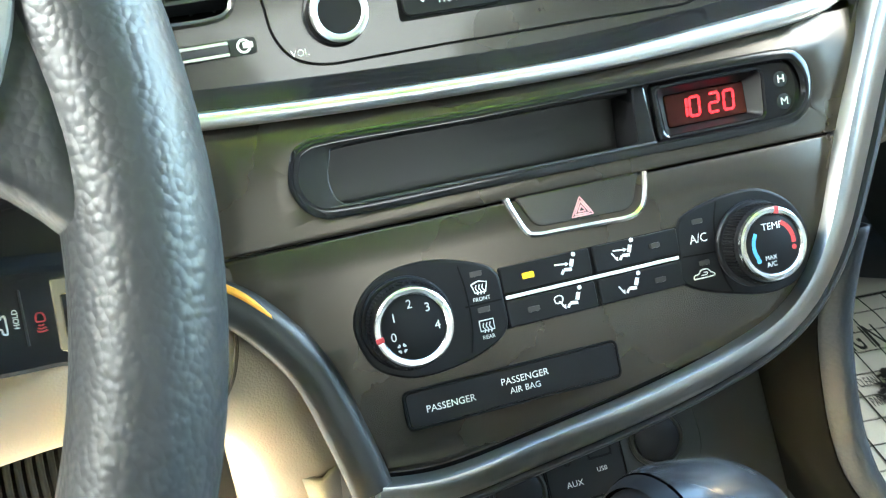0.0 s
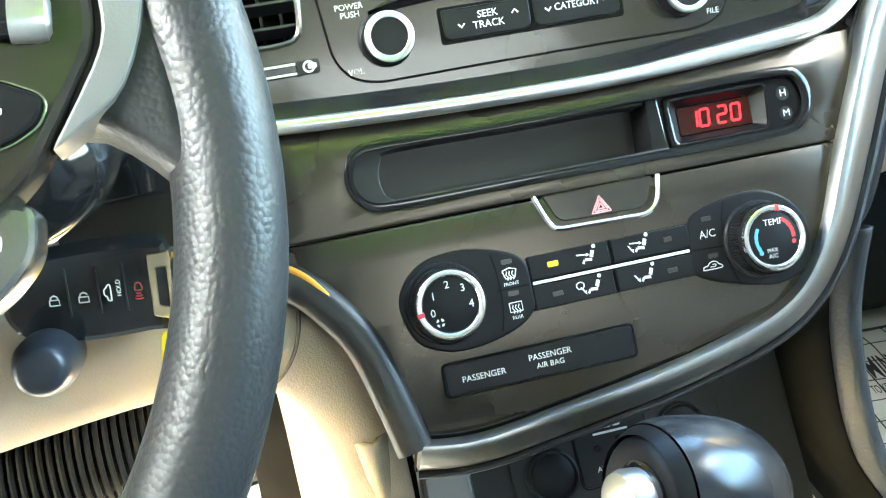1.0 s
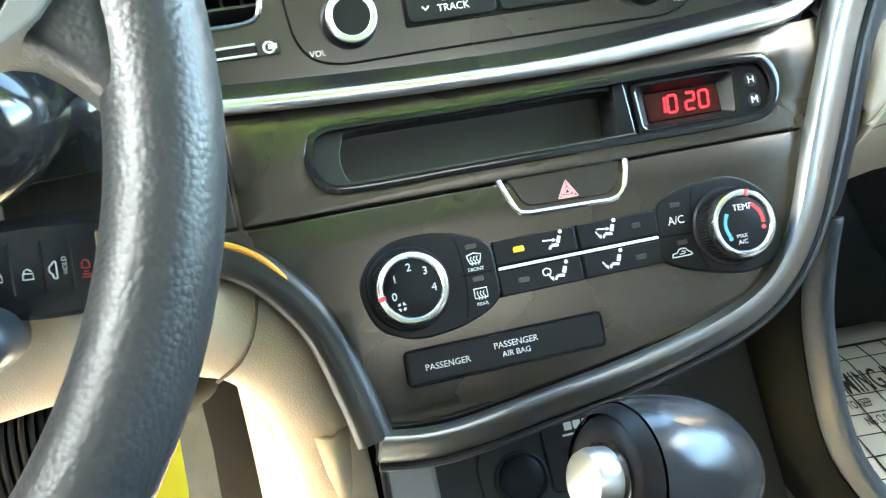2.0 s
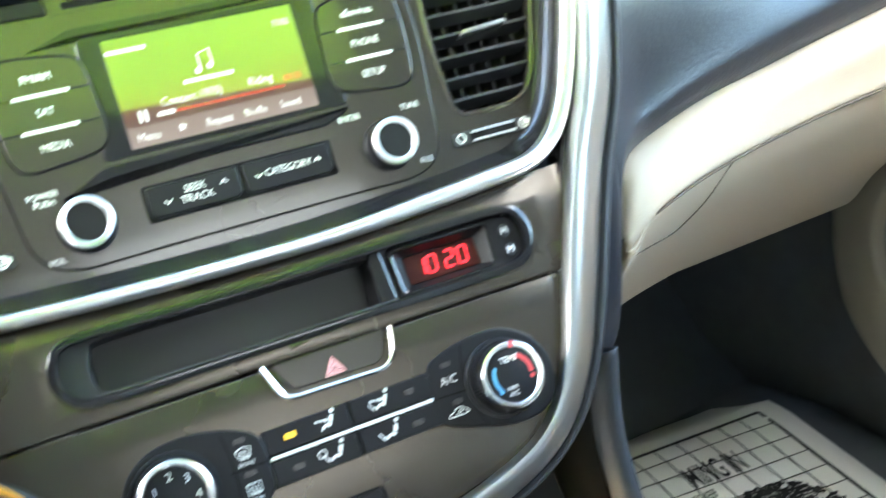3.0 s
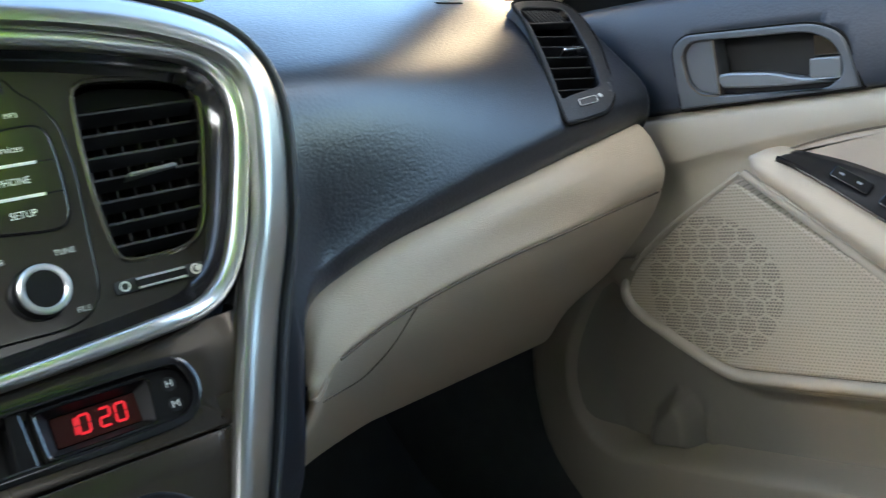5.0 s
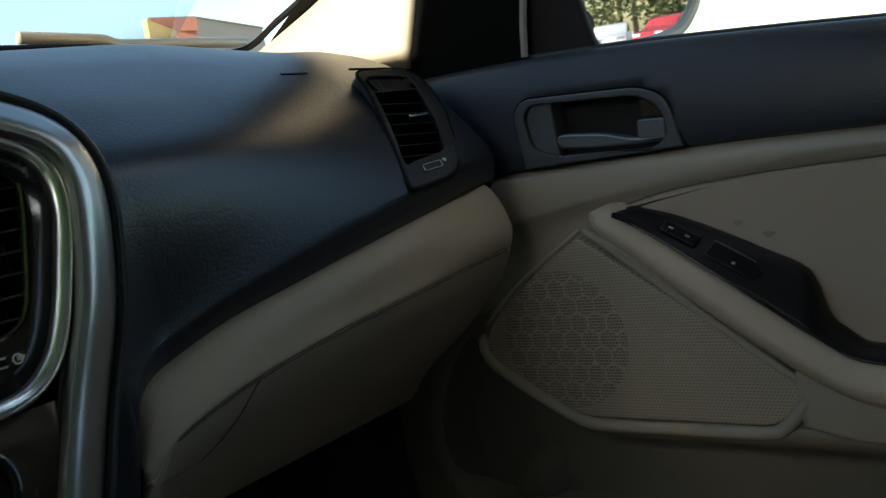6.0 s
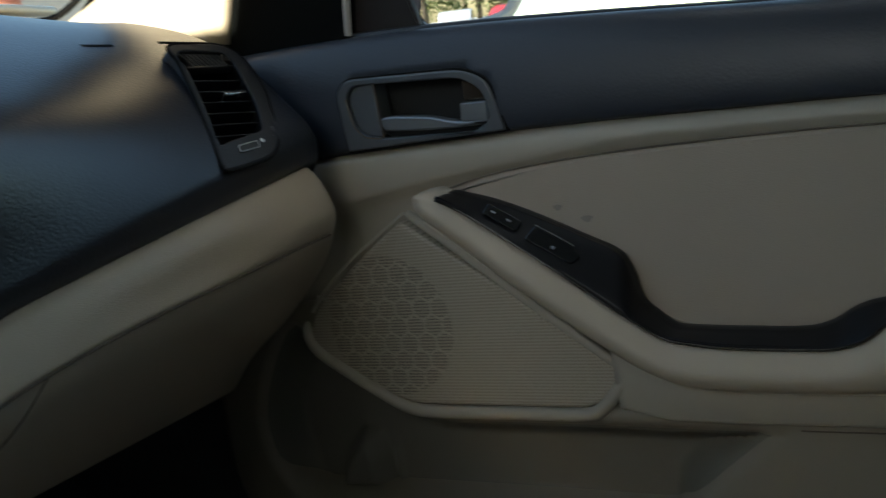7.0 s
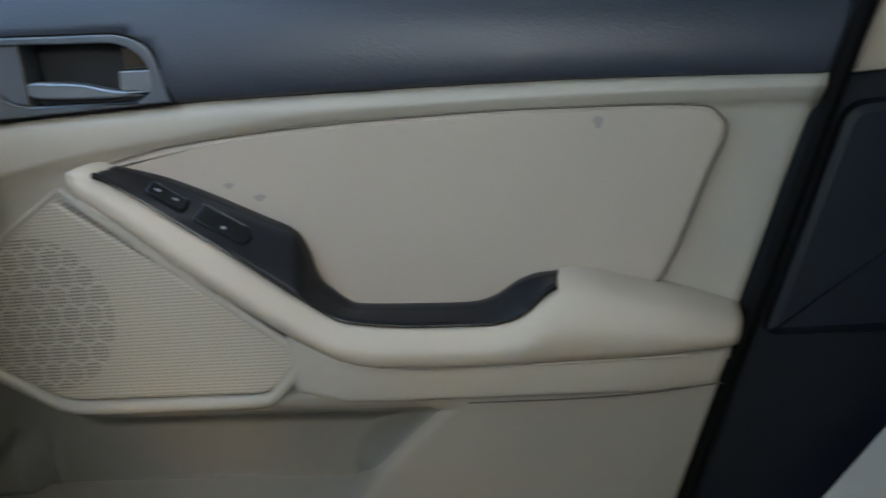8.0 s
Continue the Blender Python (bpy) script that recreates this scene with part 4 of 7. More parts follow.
def pad_row(x, n=40):
    z0, y0 = low_z(x), low_y(x)
    near = step(0.55, 0.2, x)
    up = 0.014 - 0.020 * step(0.42, 0.66, x)
    prof = [(y0 + 0.012, z0 - 0.004), (y0, z0 + 0.004), (y0 - 0.006, z0 + 0.016), (y0 - 0.004, z0 + 0.035), (0.098 - 0.050 * near, 0.668), (0.140 - 0.050 * near, 0.712),
            (0.185 - 0.035 * near, 0.742 + up * 0.3), (0.24 - 0.02 * near, 0.766 + up * 0.7), (0.31, 0.785 + up), (0.42, 0.792 + up), (0.58, 0.788 + up), (0.84, 0.772)]
    if z0 < 0.5:
        prof[3] = (y0 - 0.006, z0 + 0.06)
    line = smooth_line([(0, a, b) for a, b in prof], 5)
    # the sheet ends along the silver ring
    return [Vector((max(x, ring_edge(p.z)) if p.z < 0.72 else x, p.y, p.z)) for p in line]


ring_edge = curve_of([0.42, 0.44, 0.485, 0.518, 0.551, 0.584, 0.614, 0.641, 0.674, 0.70, 0.72], [0.152, 0.158, 0.174, 0.186, 0.196, 0.204, 0.210, 0.214, 0.214, 0.208, 0.160])
xs = list(np.linspace(0.151, 0.262, 50)) + list(np.linspace(0.27, 0.664, 110))
rows = [pad_row(x) for x in xs]
end = [Vector((0.674, p.y + 0.006, p.z - 0.004)) for p in rows[-1]], [Vector((0.678, p.y + 0.02, p.z - 0.02)) for p in rows[-1]]
pad_sheet = loft([*rows, *end])
EV_INV = face(Vector((0.598, 0.103, 0.676)), Vector((0.99500, -0.05815, -0.08120)), Vector((0.09988, 0.57928, 0.80899)), Vector((0.99500, -0.05815, -0.08120)).cross(Vector((0.09988, 0.57928, 0.80899)))).inverted()
MOUTH = [(-25, 58), (30, 62), (46, 45), (46, 22), (36, -10), (24, -38), (6, -52), (-48, -62), (-51, -55), (-36, 6)]
cut_out(pad_sheet, lambda c: abs((EV_INV @ c).z) < 30 and inside_of(MOUTH, (EV_INV @ c).x, (EV_INV @ c).y))
shell(part("upper_pad", pad_sheet, PAD, dash, "black grained upper pad", 60), 0.004)
# dash top over the centre and the driver's side
top = []
for x in np.linspace(-0.76, 0.186, 40):
    hood = 0.075 * step(-0.64, -0.52, x) * step(-0.14, -0.24, x)
    prof = [(0.085, 0.70), (0.078, 0.735), (0.084, 0.7475), (0.11, 0.756), (0.16, 0.766), (0.24, 0.782), (0.31, 0.797), (0.42, 0.804), (0.58, 0.800), (0.84, 0.772)]
    top.append([Vector((x, p.y + 0.0, p.z + hood * step(0.0, 0.14, p.y) * step(0.5, 0.3, p.y))) for p in smooth_line([(0, a, b) for a, b in prof], 4)])
shell(part("centre_top", loft(top), PAD, dash, "black grained top over the centre", 60), 0.004)
slot = [Vector((0.5132, 0.1752, 0.7389)), Vector((0.5298, 0.1752, 0.7381)), Vector((0.5456, 0.1753, 0.7375))]
part("sensor_slot", sweep(slot, [(-0.0016, -0.002), (0.0016, -0.002), (0.0013, 0.0007), (-0.0013, 0.0007)], Vector((0, -0.51, 0.86))), VOID, dash, "small black sensor slot")

# beige half
seam_z = curve_of([0.19, 0.235, 0.297, 0.40, 0.49, 0.617, 0.68], [0.492, 0.508, 0.5205, 0.529, 0.532, 0.536, 0.537])


def seam_y(x):
    return 0.008 + 0.085 * x


beige_edge = curve_of([0.42, 0.437, 0.459, 0.484, 0.502, 0.524, 0.540], [0.187, 0.191, 0.199, 0.206, 0.212, 0.220, 0.232])
roll, lid = [], []
for x in list(np.linspace(0.185, 0.27, 20)) + list(np.linspace(0.28, 0.652, 40)):
    zb, yb, zs, ys = low_z(x) + 0.003, low_y(x) + 0.008, seam_z(x), seam_y(x)
    zb = max(zb, zs + 0.006)
    h = zb - zs
    # fuller and evenly rounded towards the door
    w = step(0.46, 0.62, x)
    y1, y2, y3 = (a * (1 - w) + w * (yb + (ys - yb) * f - 0.013 * math.sin(math.pi * (0.12 + 0.76 * f))) for a, f in ((yb - 0.014, 0.10), (yb - 0.023, 0.35), (ys + 0.002, 0.70)))
    g, g2 = step(0.205, 0.27, x), step(0.212, 0.245, x)
    y1, y2, y3 = (a * g + (1 - g) * (yb + (ys - yb) * f - 0.004 * math.sin(math.pi * f)) for a, f in ((y1, 0.15), (y2, 0.45), (y3, 0.75)))
    e = 0.003 * step(0.60, 0.652, x)
    if x > 0.2035:
        roll.append([Vector((x + q.x, q.y, q.z)) for q in smooth_line([(0, yb + 0.012, zb + 0.004), (0, yb, zb), (0.3 * e, y1, zb - 0.10 * h), (0.8 * e, y2, zb - 0.35 * h), (e, y3, zs + 0.30 * h), (0.7 * e, ys, zs + 0.0016 - 0.004 * (1 - g2)), (0.7 * e, ys + 0.006 - 0.002 * (1 - g2), zs + 0.0008 - 0.016 * (1 - g2))], 5)])
    lid.append([Vector((x, q.y, q.z)) for q in smooth_line([(0, ys + 0.006, zs - 0.0006), (0, ys + 0.001, zs - 0.0018), (0, ys + 0.020, zs - 0.030), (0, ys + 0.072, zs - 0.078), (0, ys + 0.135, zs - 0.122), (0, 0.232, 0.381), (0, 0.245, 0.377), (0, 0.28, 0.385)], 6)])
for row in lid:
    for p in row:
        k = beige_edge(min(p.z, 0.54))
        if p.x < 0.225:
            p.x = k + (p.x - 0.185) * (0.225 - k) / 0.040
# rounded end beside the door
last = roll[-1], lid[-1]
for k, (dx, dy) in enumerate(((0.657, 0.002), (0.660, 0.008), (0.661, 0.02))):
    roll.append([Vector((p.x + dx - 0.652, p.y + dy, p.z)) for p in last[0]])
    lid.append([Vector((dx + 0.002, p.y + dy, p.z)) for p in last[1]])
shell(part("lower_roll", loft(roll), BEIGE, dash, "beige padded roll above the glove box", 60), 0.004)
lid_ob = shell(part("glove_box_lid", loft(lid), BEIGE, dash, "beige glove box lid", 60), 0.004)


def on_lid(x, f):
    """A point on the lid: f runs from the seam (0) down to its lower edge (1)."""
    zs, ys = seam_z(x), seam_y(x)
    line = smooth_line([(0, ys + 0.001, zs - 0.0018), (0, ys + 0.020, zs - 0.030), (0, ys + 0.072, zs - 0.078), (0, ys + 0.135, zs - 0.122), (0, 0.232, 0.381)], 10)
    q = f * (len(line) - 1)
    i = min(int(q), len(line) - 2)
    p = line[i].lerp(line[i + 1], q - i)
    return Vector((x, p.y - 0.0006, p.z + 0.0004))


for pts in ([(0.308, 0.0), (0.300, 0.10), (0.290, 0.19), (0.276, 0.25), (0.262, 0.265), (0.235, 0.22), (0.205, 0.15)],):
    part("latch_gap", sweep([on_lid(x, f) for x, f in smooth_line(pts, 4)], tube(0.0006, 8), Vector((0, -0.8, 0.3))), SEAM, lid_ob, "narrow gap round the latch")
part("lid_gap", sweep([Vector((x, seam_y(x) + 0.0004, seam_z(x) - 0.0002)) for x in np.linspace(0.235, 0.650, 40)], tube(0.0010, 8), Vector((0, 0, 1))), SEAM, dash, "dark gap above the glove box lid")

# end vent
EV_A, EV_B = Vector((0.99500, -0.05815, -0.08120)), Vector((0.09988, 0.57928, 0.80899))
EV = face(Vector((0.598, 0.103, 0.676)), EV_A, EV_B, EV_A.cross(EV_B))
event = thing("side_air_vent", EV @ Vector((0, -40, -20)), "black end air vent with level blades in the dashboard top", "air vent")
EVO = smooth_line([(-29, 61), (-1, 66), (29, 66), (41, 62), (50, 52), (52.5, 34), (49, 9), (40, -13), (28, -38), (14, -58), (-3, -69), (-18, -73), (-57, -79), (-62, -75), (-59, -63), (-48, -28), (-38, 6), (-30, 42)], 4, True)
EVI = smooth_line([(-24, 54), (10, 56), (29, 55), (34, 50), (34, 38), (31, 18), (26, -5), (16, -28), (8, -40), (-14, -45), (-38, -50), (-48, -53), (-50, -48), (-43, -30), (-34, 0), (-27, 31)], 4, True)
EW = EV_A.cross(EV_B)
part("surround", plate(EVO, -14, 1.7, EV, 1.6, [EVI]), material("black_vent_frame_plastic", (0.006, 0.008, 0.012), 0.5, 0, 0.2, 700, 0.08, 8, cells=True, warp_by=0.0002), event)
part("gap", sweep([EV @ Vector((p.x, p.y, 0.2)) for p in inset(ccw(EVO), -1.2)], tube(0.0015, 8), EW, True), VOID, event)
part("duct", plate(inset(ccw(EVI), -2), -60, -38, EV, 0.5), VOID, event)
part("duct_wall", loft([[EV @ Vector((p.x, p.y, w)) for p in EVI + EVI[:1]] for w in (0, -40)]), VOID, event)
ev_l, ev_r = curve_of([-52, -30, 0, 31, 55], [-48, -43, -34, -27, -24]), curve_of([-48, -40, -28, -5, 18, 38, 54], [-20, 8, 16, 26, 31, 34, 30])
for i in range(6):
    v = 24 - 12.9 * i
    part("blade", plate([(ev_l(v), -14), (ev_r(v + 2), -14), (ev_r(v + 2), 0), (ev_l(v), 0)], -0.8, 0.8, EV @ Matrix.Translation((0, v, -3)) @ Matrix.Rotation(radians(76), 4, "X"), 0.5), BUTTON, event)
part("tab", plate(rounded([(-3, 3), (24, 5), (24, 8.5), (-3, 6.5)], 1, 3), -8, 1.5, EV, 1.0), CHROME, event, "bright slider tab")
part("thumbwheel", plate(rounded([(-36, -64), (-10, -60), (-8, -53), (-34, -57)], 2, 3), -2, 3.2, EV, 0.8), BLACK, event)
part("thumbwheel_edge", sweep([EV @ Vector((p.x, p.y, 3.2)) for p in rounded([(-36, -64), (-10, -60), (-8, -53), (-34, -57)], 2, 3)], tube(0.0003, 6), EW, True), PAINT, event)
part("mark", lathe([(2.2, 0), (2.2, 0.6), (0.2, 0.7)], at(EV, -1, -52.5, 1.9), 16), PAINT, event)
part("demist_base", plate(rounded([(-25.5, 37), (33.5, 40), (33.5, 52), (28, 55.5), (-24.5, 54)], 1.5, 3), -8, -3.5, EV, 0.6), VOID, event)
part("demist_rail", plate(rounded([(-27, 35.5), (34, 38.5), (34, 40.5), (-26.8, 37.5)], 0.6, 2), -8, 0.6, EV, 0.5), BUTTON, event)
for i in range(9):
    u = -22.5 + 5.4 * i
    part("demist_slat", plate([(u, 54), (u + 1.5, 54), (u + 8.0, 38.5), (u + 6.5, 38.5)], -3.6, 0.4, EV, 0.3), BLACK, event)
part("corner_catch", plate(rounded([(24, 46), (33, 45), (33, 53), (27, 54)], 2, 3), -4, 1.0, EV, 0.8), BRONZE, event, "small bronze-grey catch")
part("top_gap", sweep([EV @ Vector((u, 66.8 + 0.02 * u, 1.2)) for u in (-37, -26, -12, 4)], tube(0.0011, 6), EW), VOID, event, "short dark gap")

# ---- passenger door ----
door = tagged(thing("door_1", (0.70, -0.2, 0.10), "closed passenger door, black above, beige below, with speaker, armrest and pull handle", "door"), kind="structure")
belt_z = curve_of([-0.70, -0.607, -0.43, -0.299, -0.108, 0.05, 0.30], [0.570, 0.577, 0.591, 0.598, 0.606, 0.607, 0.602])
sill_z = curve_of([-0.70, -0.342, -0.185, -0.045, 0.115, 0.30], [0.632, 0.669, 0.689, 0.705, 0.717, 0.722])


def rear_y(z):
    return -0.636 + (0.625 - z) * 0.385


upper = []
for t in np.linspace(0, 1, 180):
    row = []
    for x, f in ((0.706, -0.03), (0.699, 0.0), (0.694, 0.04), (0.692, 0.25), (0.696, 0.6), (0.704, 0.88), (0.712, 0.975), (0.722, 1.0), (0.745, 1.0)):
        y = 0.27 + (rear_y(0.60) - 0.27) * t
        z = belt_z(y) + (sill_z(y) - belt_z(y)) * f
        row.append(Vector((x, 0.27 + (rear_y(z) - 0.27) * t, z)))
    upper.append(smooth_line(row, 3))
cut = loft(upper)
cut_out(cut, lambda c: inside_of(rounded([(0.050, 0.660), (0.046, 0.626), (0.022, 0.6125), (-0.090, 0.6065), (-0.107, 0.618), (-0.101, 0.650), (-0.078, 0.6615), (0.038, 0.6715)], 0.008, 3), c.y, c.z))
shell(part("upper_trim", cut, DARK_DOOR, door, "black grained upper door trim", 60), 0.004)

zs = [(0.0, 0.706), (0.004, 0.697), (0.010, 0.691), (0.016, 0.690), (0.022, 0.6935), (0.030, 0.699), (0.075, 0.701), (0.12, 0.701), (0.18, 0.700), (0.20, 0.690), (0.215, 0.676), (0.24, 0.668), (0.250, 0.670), (0.262, 0.688), (0.29, 0.699), (0.325, 0.699), (0.336, 0.688), (0.345, 0.674), (0.36, 0.668), (0.42, 0.674), (0.50, 0.69)]
roll_depth = curve_of([-0.70, -0.336, -0.22, -0.16, -0.09, -0.02, 0.033, 0.09, 0.20, 0.30], [0.018, 0.019, 0.020, 0.0225, 0.029, 0.0345, 0.041, 0.049, 0.054, 0.056])
panel = []
for t in np.linspace(0, 1, 80):
    row = []
    for dz, x in zs:
        y = 0.275 + (rear_y(0.40) - 0.275) * t
        # the belt roll is deep at the hinge side and thin towards the rear
        dz = {0.016: roll_depth(y) - 0.005, 0.022: roll_depth(y) + 0.002, 0.030: roll_depth(y) + 0.012}.get(dz, dz)
        z = belt_z(y) - 0.002 - dz
        yy = 0.275 + (rear_y(z) - 0.275) * t
        # towards the hinge the panel swells to a smooth frame
        f = step(0.075, 0.135, yy)
        x2 = x * (1 - f) + (0.672 + 0.02 * step(0.22, 0.28, yy)) * f if dz > 0.04 else x
        back = step(-0.17, -0.24, yy)
        if dz > 0.262:
            x2 = x2 * (1 - back) + min(x, 0.676) * back
        row.append(Vector((x2, yy, z)))
    panel.append(smooth_line(row, 3))
low, front = loft([r[:46] for r in panel[9:]]), loft(panel[:10])
cut_out(low, lambda c: c.z < 0.372 or (c.y > 0.05 and c.z < 0.405) or (c.y > 0.10 and c.z < 0.462))
cut_out(front, lambda c: c.z < 0.462)
shell(part("lower_trim", low, BEIGE_HARD, door, "beige lower door trim", 60), 0.004)
shell(part("hinge_trim", front, BEIGE_HARD, door, "beige door trim at the hinge side", 60), 0.004)


def edge_dist(poly, y, z):
    """Distance to the border of a polygon, positive inside it."""
    best = 9.0
    for (ya, za), (yb, zb) in zip(poly, poly[1:] + poly[:1]):
        dy, dz = yb - ya, zb - za
        k = max(0.0, min(1.0, ((y - ya) * dy + (z - za) * dz) / max(1e-9, dy * dy + dz * dz)))
        best = min(best, math.hypot(y - ya - k * dy, z - za - k * dz))
    return best if inside_of(poly, y, z) else -best


# the moulded lower shell: its front edge curves back to the sill, and an open pocket is let into it
front_y = curve_of([0.05, 0.184, 0.221, 0.250, 0.267, 0.30, 0.327, 0.365, 0.40, 0.48], [0.15, 0.246, 0.268, 0.281, 0.285, 0.288, 0.288, 0.284, 0.284, 0.284])
POCKET_EDGE = [(p[0], p[1]) for p in smooth_line([(0.150, 0.450), (0.136, 0.440), (0.119, 0.412), (0.085, 0.389), (0.060, 0.374), (0.025, 0.3555), (-0.01, 0.350), (-0.17, 0.349), (-0.30, 0.347)], 3)]
POCKET_EDGE += [(p[0], p[1]) for p in smooth_line([(-0.322, 0.340), (-0.275, 0.302), (-0.232, 0.264), (-0.205, 0.252), (-0.106, 0.254), (0.0, 0.253), (0.107, 0.252), (0.165, 0.250), (0.195, 0.262), (0.218, 0.292), (0.224, 0.330), (0.214, 0.370), (0.190, 0.412), (0.168, 0.440)], 3)]
RIB = [(0.158, 0.245), (0.089, 0.245), (0.087, 0.290), (0.096, 0.313), (0.112, 0.318), (0.140, 0.290)]
NY, NZ = 250, 124
grid = []
for j in range(NZ + 1):
    z = 0.06 + 0.408 * j / NZ
    y0, y1, row = front_y(z), rear_y(z) + 0.004, []
    for i in range(NY + 1):
        y = y0 + (y1 - y0) * i / NY
        d = edge_dist(POCKET_EDGE, y, z)
        soft_edge = 0.009 + 0.026 * step(0.256, 0.30, z)
        x = 0.6722 + 0.046 * step(-0.004, soft_edge, d)
        # the edges of the shell roll back, and it is drawn in towards the sill
        x += 0.022 * (1 - min(1.0, (y0 - y) / 0.022)) ** 2.2 + 0.014 * step(0.24, 0.08, z)
        x += 0.040 * step(0.356, 0.374, z) * step(0.10, 0.06, y)
        w = edge_dist(RIB, y, z)
        x -= 0.024 * step(-0.005, 0.015, w) * step(0.0, 0.012, d)
        x -= 0.006 * step(0.007, 0.0, abs(y - 0.078)) * step(0.318, 0.285, z) * step(0.002, 0.014, d)
        row.append(Vector((x, y, z)))
    grid.append(row)
shell(part("lower_shell", loft(grid), SHADED_BEIGE, door, "lower shell round the open pocket, beige darkened for its shade", 60), 0.003)
# second sheet over the pocket whose darker colour holds the recess shade
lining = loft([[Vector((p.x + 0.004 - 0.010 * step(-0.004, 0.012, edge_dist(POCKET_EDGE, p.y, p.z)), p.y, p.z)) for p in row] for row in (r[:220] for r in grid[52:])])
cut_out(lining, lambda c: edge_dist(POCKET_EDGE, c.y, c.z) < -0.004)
shell(part("pocket_inside", lining, RECESS_SHADE, door, "door pocket surface with a moulded rib, recess shade in its grey-beige", 60), 0.001)

# leatherette insert with its groove
INS = smooth_line([(-0.022, 0.552), (-0.045, 0.5605), (-0.103, 0.5705), (-0.203, 0.5755), (-0.342, 0.5745), (-0.428, 0.5705), (-0.52, 0.5635), (-0.540, 0.554), (-0.544, 0.540), (-0.530, 0.512), (-0.479, 0.420), (-0.40, 0.415), (-0.25, 0.415), (-0.17, 0.47), (-0.08, 0.53)], 5, True)
part("insert", plate(INS, -0.012, 0.0035, Matrix.Translation((0.697, 0, 0)) @ Matrix(((0, 0, -1, 0), (1, 0, 0, 0), (0, 1, 0, 0), (0, 0, 0, 1))), 0.004), INSERT, door, "grey-beige leatherette insert with faint scuffs")
part("insert_groove", sweep([Vector((0.6935, p.x, p.y)) for p in INS], tube(0.0009, 8), Vector((-1, 0, 0)), True), material("brown_groove", (0.16, 0.13, 0.10), 0.8), door)
stain = material("grey_scuff", (0.30, 0.262, 0.222), 0.7, 0, 0.3, 600, 0.2, 60)
for y, z, r, k in ((-0.452, 0.557, 0.0035, 1.4), (-0.150, 0.534, 0.004, 0.7), (-0.175, 0.522, 0.005, 0.6)):
    part("scuff", plate([(y + r * math.cos(a) * (1 + 0.3 * math.sin(3 * a)), z + k * r * math.sin(a)) for a in np.linspace(0, math.tau, 18)[:-1]], 0, 0.0002,
                        Matrix.Translation((0.6935, 0, 0)) @ Matrix(((0, 0, -1, 0), (1, 0, 0, 0), (0, 1, 0, 0), (0, 0, 0, 1))), 0.0001), stain, door, "small grey scuff on the insert")

# armrest
arm_top = curve_of([-0.60, -0.531, -0.481, -0.416, -0.385, -0.356, -0.248, -0.214, -0.13, -0.055, -0.02, 0.004], [0.388, 0.413, 0.430, 0.446, 0.425, 0.4195, 0.4275, 0.447, 0.508, 0.558, 0.5635, 0.552])
stitch_z = curve_of([-0.60, -0.519, -0.371, -0.30, -0.253, -0.209, -0.127, -0.02, 0.004], [0.388, 0.385, 0.383, 0.384, 0.388, 0.407, 0.464, 0.548, 0.551])
arm = []
for y in list(np.linspace(-0.546, -0.040, 70)) + [-0.0395 + 0.026 * math.sin(math.pi / 2 * k / 8) for k in range(1, 9)]:
    zt, zb = arm_top(y), stitch_z(y)
    near = max(0.03, 1 - max(0, (y + 0.0395) / 0.026) ** 2) ** 0.5
    zm = 0.5 * (zt + zb)
    zt, zb = zm + (zt - zm) * near, zm + (zb - zm) * near
    h = max(zt - zb, 0.0005)
    out = 0.022 * min(1, h / 0.03) * (0.5 + 0.5 * step(-0.02, -0.14, y))
    x0 = 0.664 - 0.010 * step(-0.1, -0.3, y) + 0.012 * step(-0.47, -0.550, y) + 0.030 * (1 - near)
    arm.append([Vector((q.x, y - 0.385 * (q.z - 0.405) * step(-0.44, -0.546, y), q.z)) for q in smooth_line([(0.704, y, zt + 0.0), (x0 + 0.022, y, zt + 0.0005), (x0 - 0.2 * out, y, zt - 0.08 * h), (x0 - 0.75 * out, y, zt - 0.30 * h), (x0 - out, y, zt - 0.55 * h), (x0 - 0.8 * out, y, zt - 0.82 * h), (x0 - 0.25 * out, y, zb + 0.0012), (x0 + 0.004, y, zb)], 4)])
shell(part("armrest", loft(arm), BEIGE, door, "beige padded armrest", 60), 0.003)
band = []
for y in np.linspace(-0.542, -0.19, 52):
    z0, z1 = stitch_z(y), 0.352 + 0.010 * step(-0.24, -0.18, y)
    x0 = 0.660 + 0.008 * step(-0.47, -0.545, y) + 0.006 * step(-0.3, -0.19, y)
    band.append([Vector((q.x, y - 0.385 * (q.z - 0.395) * step(-0.44, -0.542, y), q.z)) for q in smooth_line([(x0 + 0.010, y, z0 + 0.002), (x0, y, z0 - 0.001), (x0 - 0.003, y, z0 * 0.6 + z1 * 0.4), (x0, y, z1 + 0.003), (x0 + 0.006, y, z1), (x0 + 0.03, y, z1 - 0.002)], 4)])
shell(part("lower_band", loft(band), BEIGE_HARD, door, "beige band under the armrest", 60), 0.003)
part("stitch_line", sweep([Vector((0.6575 - 0.010 * step(-0.1, -0.3, y) + 0.004, y, stitch_z(y) - 0.0005)) for y in np.linspace(-0.505, -0.034, 60)], tube(0.0011, 6), Vector((-1, 0, 0))), STITCH, door, "pale piping under the armrest")
part("crease", sweep([Vector((0.6585 + 0.008 * step(-0.47, -0.545, y), y, 0.3495 + 0.006 * step(-0.4, -0.56, y))) for y in np.linspace(-0.53, -0.335, 24)], tube(0.0007, 6), Vector((-1, 0, 0))), SEAM, door)

